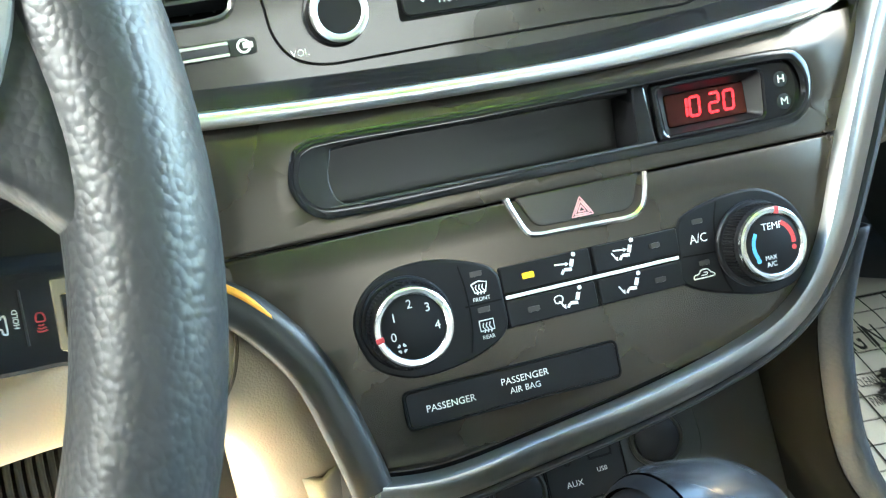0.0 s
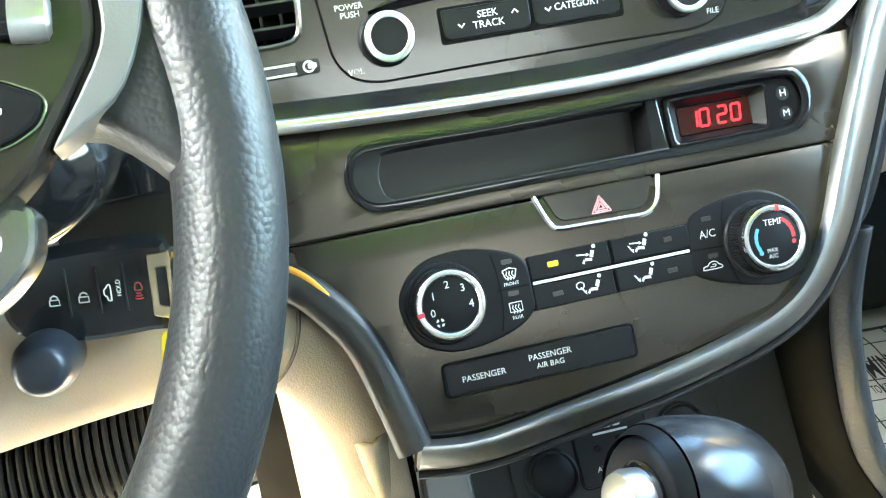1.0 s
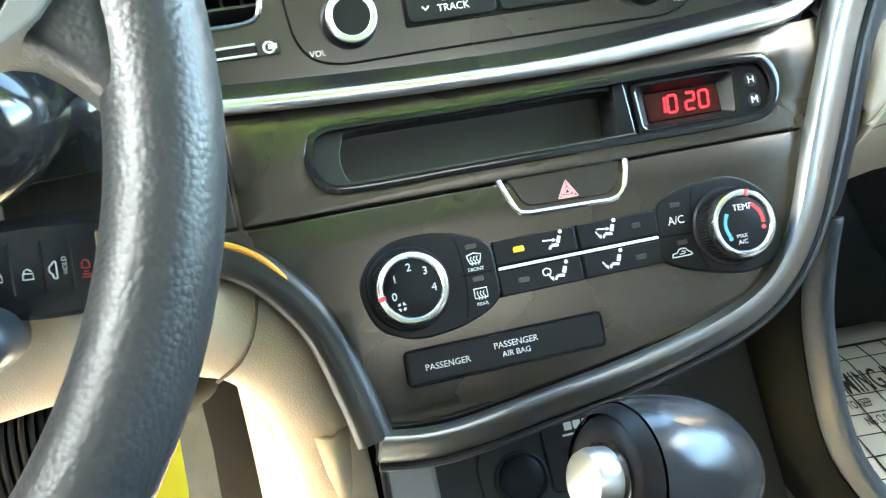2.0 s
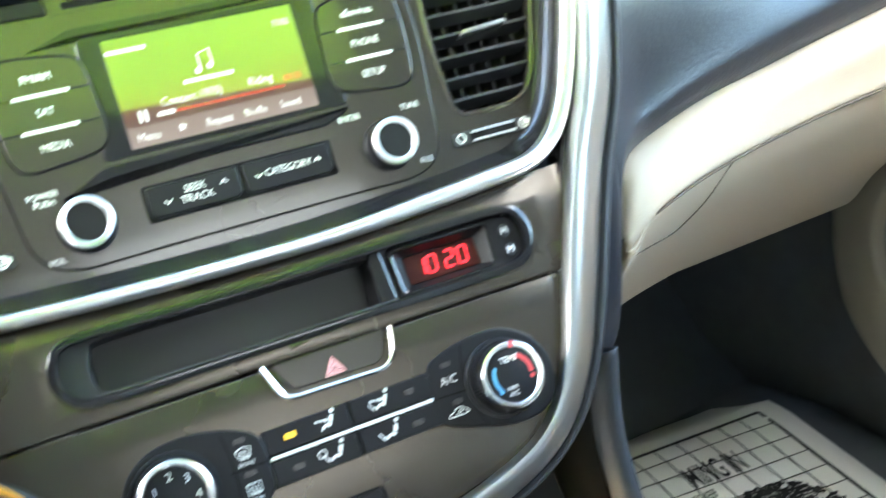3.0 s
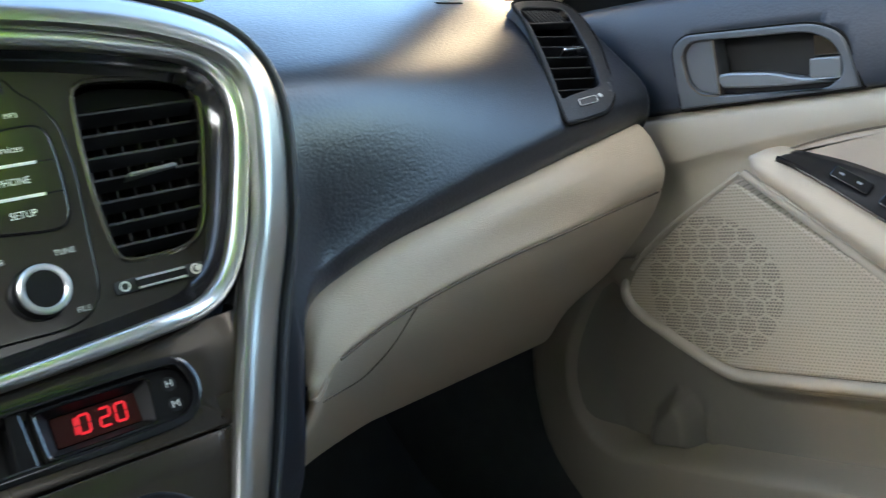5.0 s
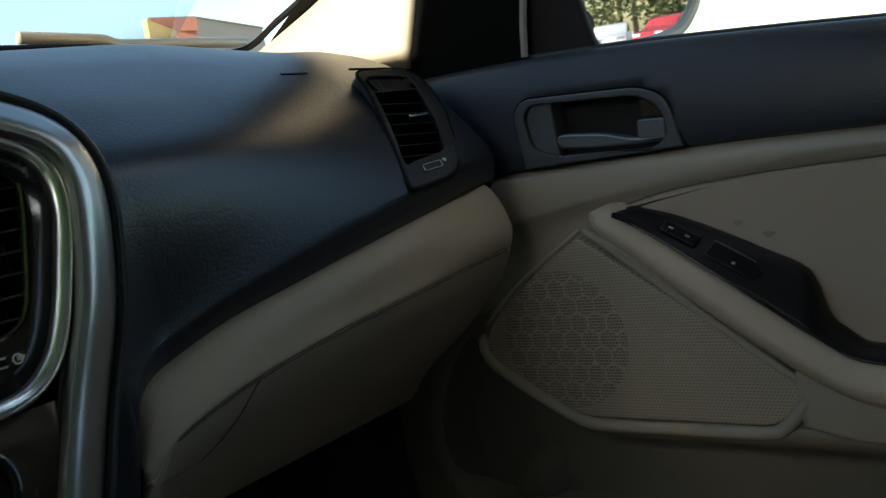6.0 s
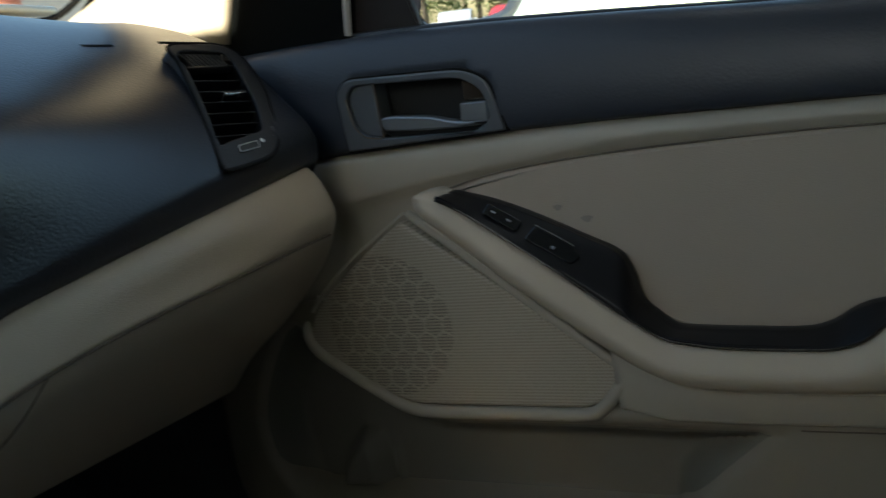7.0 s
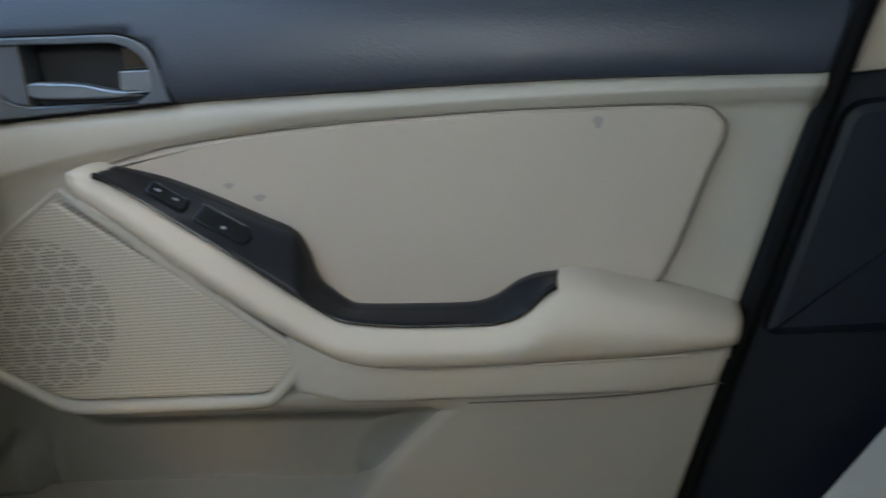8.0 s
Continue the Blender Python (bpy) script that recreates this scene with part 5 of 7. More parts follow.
# switch panel and pull handle lining
swz = curve_of([-0.416, -0.395, -0.380, -0.363, -0.345, -0.30, -0.262, -0.244, -0.230, -0.2165, -0.2120, -0.205, -0.178, -0.103, -0.060, -0.05], [0.4462, 0.4450, 0.4400, 0.430, 0.4252, 0.4262, 0.4280, 0.430, 0.440, 0.455, 0.476, 0.4915, 0.5070, 0.5435, 0.5580, 0.560])
sw = []
for y in list(np.linspace(-0.413, -0.26, 44)) + list(np.linspace(-0.256, -0.19, 30)) + list(np.linspace(-0.185, -0.052, 30)):
    a, b = arm_top(y) - 0.001, swz(y)
    b = max(b, a + 0.0006)
    x0 = 0.658 - 0.008 * step(-0.1, -0.3, y)
    sw.append([Vector((x0 - 0.001, y, a - 0.003)), Vector((x0 - 0.0025, y, a)), Vector((x0 - 0.0015, y, a + 0.12 * (b - a))), Vector((x0 + 0.012, y, a + 0.6 * (b - a))), Vector((x0 + 0.022, y, b - 0.0008)), Vector((x0 + 0.026, y, b)), Vector((x0 + 0.036, y, b))])
swp = shell(part("switch_panel", loft([smooth_line(r, 2) for r in sw]), BUTTON, door, "black switch panel running into the pull handle", 60), 0.003)
part("panel_edge", sweep([Vector((0.6548 - 0.008 * step(-0.1, -0.3, y), y, arm_top(y) - 0.0015)) for y in np.linspace(-0.405, -0.07, 50)], tube(0.0006, 6), Vector((-1, 0, 0))), BEZEL, swp, "fine bright edge line")
SWM = face(Vector((0.6655, -0.152, 0.506)), Vector((0, -0.84, -0.54)).normalized(), Vector((0.62, -0.42, 0.66)).normalized(), Vector((0, -0.84, -0.54)).normalized().cross(Vector((0.62, -0.42, 0.66)).normalized()))
part("window_switch", plate(rounded([(-24, -7), (22, -7), (26, 2), (16, 8), (-22, 8)], 3, 4), -4, 3.4, SWM, 1.2), GLOSSY, swp, "black window switch")
part("switch_edge", sweep([SWM @ Vector((p[0], p[1], 3.6)) for p in ((-22, 8.2), (0, 8.4), (17, 8))], tube(0.0006, 6), (SWM.to_3x3() @ Vector((0, 0, 1))).normalized()), SILVER, swp)
part("switch_mark", plate(box_line(0, -3, 3, -0.6, 0.6), 3.3, 3.7, SWM, 0.2), material("grey_print", (0.30, 0.31, 0.32), 0.6, 0, 0), swp)
part("lock_switch", plate(box_line(-68, -5, -34, 6, 2), -3, 2.6, SWM, 1.0), GLOSSY, swp, "black door lock switch")
faded = material("faded_print", (0.30, 0.31, 0.32), 0.6, 0, 0)
for u in (-60, -44):
    part("switch_mark", plate(box_line(u - 2.2, 0, u + 2.2, 1.6, 0.5), 2.5, 2.9, SWM, 0.2), faded, swp)

# speaker grille
DF = Matrix.Translation((0.672, 0, 0)) @ Matrix(((0, 0, -1, 0), (1, 0, 0, 0), (0, 1, 0, 0), (0, 0, 0, 1)))
GR = rounded([(-0.004, 0.540), (0.060, 0.500), (0.112, 0.462), (0.131, 0.430), (0.112, 0.412), (0.060, 0.379), (0.025, 0.361), (-0.160, 0.360), (-0.174, 0.366), (-0.200, 0.393), (-0.12, 0.454)], [0.006, 0.02, 0.02, 0.016, 0.01, 0.02, 0.02, 0.012, 0.01, 0.006, 0.02], 5)
grille = bpy.data.materials.new("perforated_beige_plastic")
grille.use_nodes = True
gn, gl = grille.node_tree.nodes, grille.node_tree.links
gco = gn.new("ShaderNodeTexCoord")


def vmath(op, a, b=None):
    m = gn.new("ShaderNodeMath")
    m.operation = op
    for i, s in enumerate((a, b)):
        if s is None:
            continue
        if isinstance(s, (int, float)):
            m.inputs[i].default_value = s
        else:
            gl.new(s, m.inputs[i])
    return m.outputs[0]


gsep = gn.new("ShaderNodeSeparateXYZ")
gl.new(gco.outputs["Object"], gsep.inputs[0])
GY, GZ = gsep.outputs[1], gsep.outputs[2]
PITCH = 0.0034
row_i = vmath("FLOOR", vmath("DIVIDE", GZ, PITCH * 0.87))
odd = vmath("MULTIPLY", vmath("MODULO", vmath("ABSOLUTE", row_i), 2.0), 0.5)
fy = vmath("SUBTRACT", vmath("FRACT", vmath("ADD", vmath("DIVIDE", GY, PITCH), odd)), 0.5)
fz = vmath("SUBTRACT", vmath("FRACT", vmath("DIVIDE", GZ, PITCH * 0.87)), 0.5)
hole_r = vmath("SQRT", vmath("ADD", vmath("MULTIPLY", fy, fy), vmath("MULTIPLY", fz, fz)))
# larger open holes inside the round speaker field, split by a honeycomb of solid lines
cy, cz = vmath("SUBTRACT", GY, 0.030), vmath("SUBTRACT", GZ, 0.440)
rad = vmath("SQRT", vmath("ADD", vmath("MULTIPLY", cy, cy), vmath("MULTIPLY", cz, cz)))
inside = vmath("LESS_THAN", rad, 0.069)


def hexline(gy, gz, size):
    """How near to the border of a honeycomb cell, 0.5 at the border."""
    best = None
    for oy, oz in ((0.0, 0.0), (0.5, 0.866)):
        a = vmath("SUBTRACT", vmath("FRACT", vmath("ADD", vmath("DIVIDE", gy, size), oy)), 0.5)
        b = vmath("MULTIPLY", vmath("SUBTRACT", vmath("FRACT", vmath("ADD", vmath("DIVIDE", gz, size * 1.732), oz / 1.732)), 0.5), 1.732)
        a, b = vmath("ABSOLUTE", a), vmath("ABSOLUTE", b)
        d = vmath("MAXIMUM", a, vmath("ADD", vmath("MULTIPLY", a, 0.5), vmath("MULTIPLY", b, 0.866)))
        best = d if best is None else vmath("MINIMUM", best, d)
    return best


border = vmath("GREATER_THAN", hexline(GY, GZ, 0.0195), 0.452)
open_hole = vmath("MULTIPLY", vmath("MULTIPLY", vmath("LESS_THAN", hole_r, 0.37), inside), vmath("SUBTRACT", 1.0, border))
dimple = vmath("MULTIPLY", vmath("LESS_THAN", hole_r, 0.30), vmath("SUBTRACT", 1.0, inside))
gmix = gn.new("ShaderNodeMix")
gmix.data_type = "RGBA"
gmix.inputs["A"].default_value, gmix.inputs["B"].default_value = (0.43, 0.37, 0.285, 1), (0.03, 0.025, 0.02, 1)
gl.new(vmath("ADD", vmath("MULTIPLY", open_hole, 0.72), vmath("MULTIPLY", dimple, 0.42)), gmix.inputs["Factor"])
gl.new(gmix.outputs["Result"], gn["Principled BSDF"].inputs["Base Color"])
gn["Principled BSDF"].inputs["Roughness"].default_value = 0.6
gb = gn.new("ShaderNodeBump")
gb.invert = True
gb.inputs["Strength"].default_value, gb.inputs["Distance"].default_value = 0.6, 0.0006
gl.new(vmath("ADD", open_hole, dimple), gb.inputs["Height"])
gl.new(gb.outputs[0], gn["Principled BSDF"].inputs["Normal"])
part("speaker_grille", plate(GR, -0.02, 0.004, DF, 0.004), grille, door, "beige perforated speaker grille with a honeycomb field")
lip = [Vector((0.669 + 0.012 * step(0.425, 0.466, p[1]), p[0], p[1])) for p in smooth_line([(0.112, 0.468), (0.124, 0.452), (0.130, 0.434), (0.119, 0.414), (0.085, 0.391), (0.060, 0.376), (0.025, 0.3575), (-0.01, 0.354), (-0.10, 0.354), (-0.155, 0.3545), (-0.174, 0.361), (-0.201, 0.391)], 6)]
part("grille_lip", sweep(lip, tube(0.0062, 12), Vector((-1, 0, 0))), BEIGE_HARD, door, "rounded beige lip below the grille")
lip2 = [Vector((0.668, p[0], p[1])) for p in smooth_line([(-0.20, 0.394), (-0.12, 0.4585), (-0.073, 0.4975), (-0.042, 0.523), (-0.014, 0.546)], 6)]
part("grille_edge", sweep(lip2, tube(0.0042, 10), Vector((-1, 0, 0))), BEIGE_HARD, door)

lip3 = [Vector((0.669, p[0], p[1])) for p in smooth_line([(-0.010, 0.546), (0.062, 0.5035), (0.100, 0.475), (0.119, 0.457)], 6)]
part("grille_edge", sweep(lip3, tube(0.0022, 8), Vector((-1, 0, 0))), BEIGE_HARD, door)

# inner door handle
hnd = part("handle_bezel", plate(rounded([(0.053, 0.6075), (0.056, 0.664), (0.042, 0.6745), (-0.080, 0.6645), (-0.104, 0.652), (-0.114, 0.6065)], [0.001, 0.012, 0.012, 0.02, 0.012, 0.001], 5), -0.012, 0.0035, Matrix.Translation((0.6935, 0, 0)) @ DF.to_3x3().to_4x4(), 0.0015,
                                [rounded([(0.046, 0.657), (0.042, 0.628), (0.022, 0.616), (-0.088, 0.609), (-0.103, 0.620), (-0.097, 0.646), (-0.076, 0.658), (0.036, 0.668)], [0.008, 0.012, 0.01, 0.01, 0.01, 0.012, 0.01, 0.008], 4)]), material("satin_grey_bezel", (0.115, 0.126, 0.140), 0.40, 0.4, 0.03, 1500), door, "satin grey handle bezel")
H0 = DF.to_3x3().to_4x4()
part("handle_cup", plate(rounded([(0.048, 0.605), (0.048, 0.67), (-0.106, 0.66), (-0.106, 0.605)], 0.01, 4), -0.006, 0.0, Matrix.Translation((0.718, 0, 0)) @ H0, 0.002), material("dark_grey_recess", (0.016, 0.017, 0.018), 0.5, gloss=0.3), hnd, "dark grey recess behind the handle")
cup = rounded([(0.0465, 0.6575), (0.0425, 0.628), (0.022, 0.6155), (-0.088, 0.6085), (-0.1035, 0.6195), (-0.0975, 0.6465), (-0.0765, 0.6585), (0.0365, 0.6685)], 0.01, 4)
part("cup_wall", loft([[Vector((x, p.x, p.y)) for p in cup + cup[:1]] for x in (0.692, 0.716)]), GLOSSY, hnd)
part("handle_plate", plate(rounded([(0.0445, 0.656), (0.0415, 0.630), (0.030, 0.6190), (0.0125, 0.6160), (0.0135, 0.6672), (0.036, 0.6675)], [0.006, 0.008, 0.006, 0.002, 0.002, 0.006], 4), -0.02, 0.001, Matrix.Translation((0.6945, 0, 0)) @ H0, 0.002), material("satin_grey_plate", (0.155, 0.168, 0.186), 0.36, 0.5, 0), hnd, "satin grey plate beside the lever")
LEVER = smooth_line([(0.010, 0.6342), (-0.018, 0.6320), (-0.039, 0.6288), (-0.056, 0.6238), (-0.072, 0.6202), (-0.094, 0.6190), (-0.1005, 0.6165), (-0.0985, 0.6138), (-0.043, 0.6160), (-0.003, 0.6200), (0.010, 0.6230)], 3, True)
lever = part("lever", plate(LEVER, -0.010, 0.001, Matrix.Translation((0.6925, 0, 0)) @ H0, 0.0022), material("satin_silver_lever", (0.20, 0.213, 0.228), 0.38, 0.5, 0.03, 1500), hnd, "satin silver door lever")
part("lever_end", plate(rounded([(-0.0738, 0.6358), (-0.1000, 0.6338), (-0.0992, 0.6165), (-0.0720, 0.6195)], 0.0022, 4), -0.010, 0.0016, Matrix.Translation((0.6925, 0, 0)) @ H0, 0.0012), lever.data.materials[0], lever, "squared lever end")
part("lever_underside", plate(rounded([(0.011, 0.627), (-0.05, 0.622), (-0.097, 0.621), (-0.1035, 0.617), (-0.099, 0.6115), (-0.085, 0.6090), (-0.003, 0.6135), (0.011, 0.6180)], 0.003, 3), -0.010, 0.0, Matrix.Translation((0.6955, 0, 0)) @ H0, 0.002), BUTTON, lever, "black underside")
part("plate_gap", sweep([Vector((0.6928, p[0], p[1])) for p in ((0.0132, 0.6675), (0.0128, 0.640), (0.0122, 0.6158))], tube(0.0011, 6), Vector((-1, 0, 0))), SEAM, hnd, "dark gap")
rim = rounded([(0.0455, 0.657), (0.0422, 0.629), (0.0305, 0.6180), (0.0122, 0.6150)], [0.002, 0.008, 0.006, 0.002], 5)
part("plate_gap", sweep([Vector((0.6905, p[0], p[1])) for p in rim], tube(0.0009, 6), Vector((-1, 0, 0))), SEAM, hnd, "dark gap")
part("bezel_gap", plate(rounded([(0.0548, 0.6060), (0.0578, 0.665), (0.0432, 0.6763), (-0.081, 0.6662), (-0.1055, 0.6535), (-0.1160, 0.6050)], [0.001, 0.012, 0.012, 0.02, 0.012, 0.001], 5), -0.004, 0.0012, Matrix.Translation((0.6935, 0, 0)) @ H0, 0.0004, [cup]), VOID, hnd, "dark gap round the bezel")
part("lock_tab", plate(rounded([(-0.0745, 0.6370), (-0.0750, 0.6560), (-0.0915, 0.6520), (-0.0992, 0.6425), (-0.0990, 0.6350)], 0.002, 3), -0.012, 0.001, Matrix.Translation((0.700, 0, 0)) @ H0, 0.0015), material("brown_chrome_tab", (0.15, 0.115, 0.085), 0.18, 0.8, 0), hnd, "small bronze lock tab")

# window with its frame, corner panel and pillar trims
win = tagged(thing("window_1", (0.74, -0.25, 0.70), "closed passenger window with a black rubber edge", "window"), kind="structure")
part("pane", plate([(0.052, 0.66), (0.036, 0.78), (-0.12, 1.18), (-0.64, 1.19), (-0.70, 0.62)], -0.002, 0.002, Matrix.Translation((0.742, 0, 0)) @ H0, 0.001), PANE, win).visible_shadow = False
part("rubber_edge", sweep([Vector((0.728, y, sill_z(y) + 0.001)) for y in np.linspace(-0.66, 0.05, 30)], tube(0.004, 8), Vector((0, 0, 1))), BLACK, win)
part("corner_panel", plate(rounded([(0.052, 0.700), (0.035, 0.790), (-0.04, 1.0), (-0.13, 1.20), (-0.06, 1.22), (0.10, 0.95), (0.23, 0.79), (0.21, 0.700)], [0.002, 0.01, 0.02, 0.01, 0.01, 0.02, 0.01, 0.01], 3), -0.03, 0.004, Matrix.Translation((0.724, 0, 0)) @ H0, 0.004), SOOT, win, "matt black window corner panel")
part("mirror_sail", plate(rounded([(0.0601, 0.703), (0.0595, 0.7177), (0.0392, 0.7771), (0.015, 0.845), (-0.002, 0.82), (-0.0133, 0.7647), (-0.0189, 0.731), (-0.0260, 0.703)], 0.002, 3), -0.006, 0.001, Matrix.Translation((0.734, 0, 0)) @ H0, 0.002), material("brown_black_sail", (0.022, 0.018, 0.018), 0.5, 0, 0.1, 1200, gloss=0.25), win, "brown-black mirror sail panel")
part("frame_strip", sweep([Vector((0.722, 0.0505, 0.716)), Vector((0.722, 0.046, 0.745)), Vector((0.722, 0.036, 0.79)), Vector((0.722, 0.0, 0.89))], [(-0.003, -0.002), (0.003, -0.002), (0.002, 0.003), (-0.002, 0.003)], Vector((-1, 0, 0))), LINER, win, "pale strip of the window frame")

fabric = material("beige_pillar_trim", (0.62, 0.51, 0.36), 0.8, 0, 0.25, 900, 0.04, 6)
pil = []
for t in np.linspace(0, 1, 16):
    a = Vector((0.752, 0.50, 0.795)).lerp(Vector((0.66, 0.06, 1.17)), t)
    a = Vector((0.752, 0.50, 0.800)) + (Vector((0.795, 0.403, 0.863)) - Vector((0.752, 0.50, 0.815))) * (t * 3.4)
    b = Vector((0.705, 0.198, 0.735)) + Vector((0.0, -0.030, 0.072)) * (t * 4.5)
    m = a.lerp(b, 0.5) + Vector((-0.035, -0.02, 0.0))
    pil.append(smooth_line([a + Vector((0.02, 0.02, 0)), a, a.lerp(m, 0.55) + Vector((-0.008, 0, 0)), m, m.lerp(b, 0.5) + Vector((-0.004, -0.01, 0)), b, b + Vector((0.03, 0.004, 0))], 4))
trim_a = shell(finish("pillar_trim", loft(pil), fabric, None, "beige front pillar trim in low sunlight", 60), 0.004)
tagged(trim_a, category="pillar trim", kind="structure")

# B pillar behind the door
bp = tagged(thing("pillar_b", (0.74, -0.7, 0.05), "black door pillar cover with a raised rectangular panel", "pillar"), kind="structure")
part("cover", plate([(-0.30, 0.06), (rear_y(0.30) + 0.02, 0.30), (rear_y(0.66) + 0.02, 0.66), (-0.75, 0.72), (-1.1, 0.72), (-1.1, 0.06)], -0.03, 0.0, Matrix.Translation((0.722, 0, 0)) @ H0, 0.004), PILLAR_BLACK, bp, "black lower pillar cover")
part("raised_panel", plate(rounded([(rear_y(0.55) - 0.025, 0.552), (rear_y(0.375) - 0.024, 0.372), (-0.80, 0.372), (-0.80, 0.552)], 0.016, 5), 0, 0.013, Matrix.Translation((0.722, 0, 0)) @ H0, 0.009), PILLAR_BLACK, bp, "black raised panel")
part("seal", sweep([Vector((0.706, rear_y(z) - 0.006, z)) for z in np.linspace(0.08, 0.66, 30)], tube(0.011, 10), Vector((-1, 0, 0))), VOID, bp, "black rubber door seal")
part("upper_cover", plate(rounded([(-0.630, 0.572), (-0.66, 0.63), (-0.72, 1.20), (-1.0, 1.20), (-1.0, 0.572)], 0.01, 3), 0, 0.012, Matrix.Translation((0.722, 0, 0)) @ H0, 0.005), BEIGE, bp, "beige upper pillar cover")
wall("wall_passenger_side", [(-2.1, 0.0), (0.86, 0.0), (0.86, 0.775), (0.52, 0.785), (0.38, 0.86), (0.05, 1.28), (-2.1, 1.30)], at_x(0.765), 0.03, VOID, "outer shell of the passenger side",
     [[(-0.68, 0.62), (0.05, 0.70), (0.10, 0.76), (-0.10, 1.20), (-0.66, 1.20)]])

# footwell lining
kick = loft([[Vector((0.715 - 0.03 * step(0.40, 0.75, y), y, z)) for y in np.linspace(0.20, 0.85, 10)] for z in np.linspace(0.05, 0.62, 6)])
tagged(shell(finish("kick_panel", kick, CARPET, None, "dark lining at the side of the footwell", 60), 0.01), kind="structure")
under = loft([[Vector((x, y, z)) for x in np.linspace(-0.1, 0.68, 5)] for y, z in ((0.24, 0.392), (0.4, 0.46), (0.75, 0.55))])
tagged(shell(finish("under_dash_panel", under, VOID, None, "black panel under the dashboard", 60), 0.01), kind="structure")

# ---- console between the seats ----
cons = thing("centre_console", (0.02, -0.2, 0.05), "black grained centre console with a socket panel under the stack", "console")


FIN_LEATHER = material("blue_grey_grained_side", (0.040, 0.046, 0.054), 0.48, 0, 0.16, 430, 0.08, 6, cells=True, gloss=0.3, warp_by=0.0002)


def fin(name, xs_, label):
    path = smooth_line([(-0.006, 0.452), (-0.004, 0.42), (-0.006, 0.385), (-0.020, 0.338), (-0.045, 0.300), (-0.09, 0.262), (-0.16, 0.235), (-0.30, 0.225), (-0.5, 0.23)], 5)
    r = []
    for i, p in enumerate(path):
        x = xs_(p.y)
        wdt = 0.0080
        t = (path[min(i + 1, len(path) - 1)] - path[max(i - 1, 0)]).normalized()
        n = Vector((t.y, -t.x))
        n = n if n.x < 0 else -n
        line = [(x - wdt, 0.010), (x - wdt, 0.004), (x - wdt * 0.6, -0.004), (x, -0.0065), (x + wdt * 0.6, -0.004), (x + wdt, 0.004), (x + wdt * 1.2, 0.05), (x + wdt * 1.2, 0.16)]
        r.append([Vector((q.x, p.x + q.y * 0.95, p.y - q.y * 0.25)) for q in smooth_line(line, 3)])
    shell(part(name, loft(r), FIN_LEATHER, cons, label, 60), 0.002)
    # separate black flank sheet: the side's shade is put into its colour
    flank = [[row[0] + Vector((0.0004, -0.002, 0)), row[0] + Vector((0.0004, 0.03, -0.008)), row[0] + Vector((0.004, 0.10, -0.02))] for row in r]
    shell(part("shaded_flank", loft(flank), SOOT, cons, "inner flank of the console, its shade put into black", 60), 0.002)


fin("passenger_side", curve_of([0.20, 0.25, 0.297, 0.316, 0.36, 0.41, 0.46], [0.195, 0.176, 0.158, 0.152, 0.152, 0.153, 0.157]), "black grained console side")
CONSOLE_GREY = material("dark_grey_console_plastic", (0.024, 0.025, 0.0235), 0.46, 0, 0.12, 1500, 0.1, 14, gloss=0.25)
CB = face(Vector((0.008, 0.045, 0.312)), AX, Vector((0.02, 0.45, 0.89)).normalized(), AX.cross(Vector((0.02, 0.45, 0.89)).normalized()))
part("socket_panel", plate(rounded([(-112, -60), (135, -60), (135, 70), (-95, 70)], 4, 3), -10, 0, CB, 1), CONSOLE_GREY, cons, "dark grey socket panel")
# unseen block behind the socket panel, added to stop stray sun
part("sun_block", plate(rounded([(-0.105, 0.05), (0.140, 0.05), (0.130, 0.46), (-0.100, 0.46)], 0.02, 4), -0.78, -0.13, BACK @ Matrix.Scale(-1, 4, (0, 0, 1)), 0.005), SOOT, cons, "dark block behind the socket panel, unseen, added to stop stray sun")
part("cubby_roof", plate([(-100, -50), (118, -50), (118, 10), (-100, 10)], 0, 3, face(Vector((0.008, 0.075, 0.402)), AX, Vector((0, 1, -0.1)).normalized(), AX.cross(Vector((0, 1, -0.1)).normalized())), 0.5), VOID, cons)
part("raised_plate", plate(rounded([(-54, -34), (62, -34), (88, -6), (86, 32), (60, 37), (-40, 27), (-56, 16)], 12, 5), -1, 1.5, CB, 1), CONSOLE_GREY, cons)
part("port_plate", plate(rounded([(-12, -14), (36, -14), (36, 32), (-12, 32)], 5, 4), 0, 2.4, CB, 0.8), BUTTON, cons, "black connector plate")
part("plate_gap", sweep([CB @ Vector((p.x, p.y, 1.7)) for p in rounded([(-12.6, -14.6), (36.6, -14.6), (36.6, 32.6), (-12.6, 32.6)], 5, 4)], tube(0.0005, 6), CB.to_3x3().col[2].normalized(), True), VOID, cons)
part("jack", lathe([(2.2, 2), (2.2, 2.8), (1.4, 2.9), (1.2, 2.0), (0.1, 2.0)], at(CB, 2, 9), 20), VOID, cons, "small round audio jack")
part("usb_port", plate(box_line(15, 7, 30, 14.6, 0.8), 2, 2.9, CB, 0.3, [box_line(16.2, 8.4, 28.8, 13.4, 0.4)]), VOID, cons, "rectangular data port")
words("word", "AUX", 3.4, at(CB, 4, -4.0, 2.45), PAINT, cons)
words("word", "USB", 2.6, at(CB, 22, 0.5, 2.45), PAINT, cons)
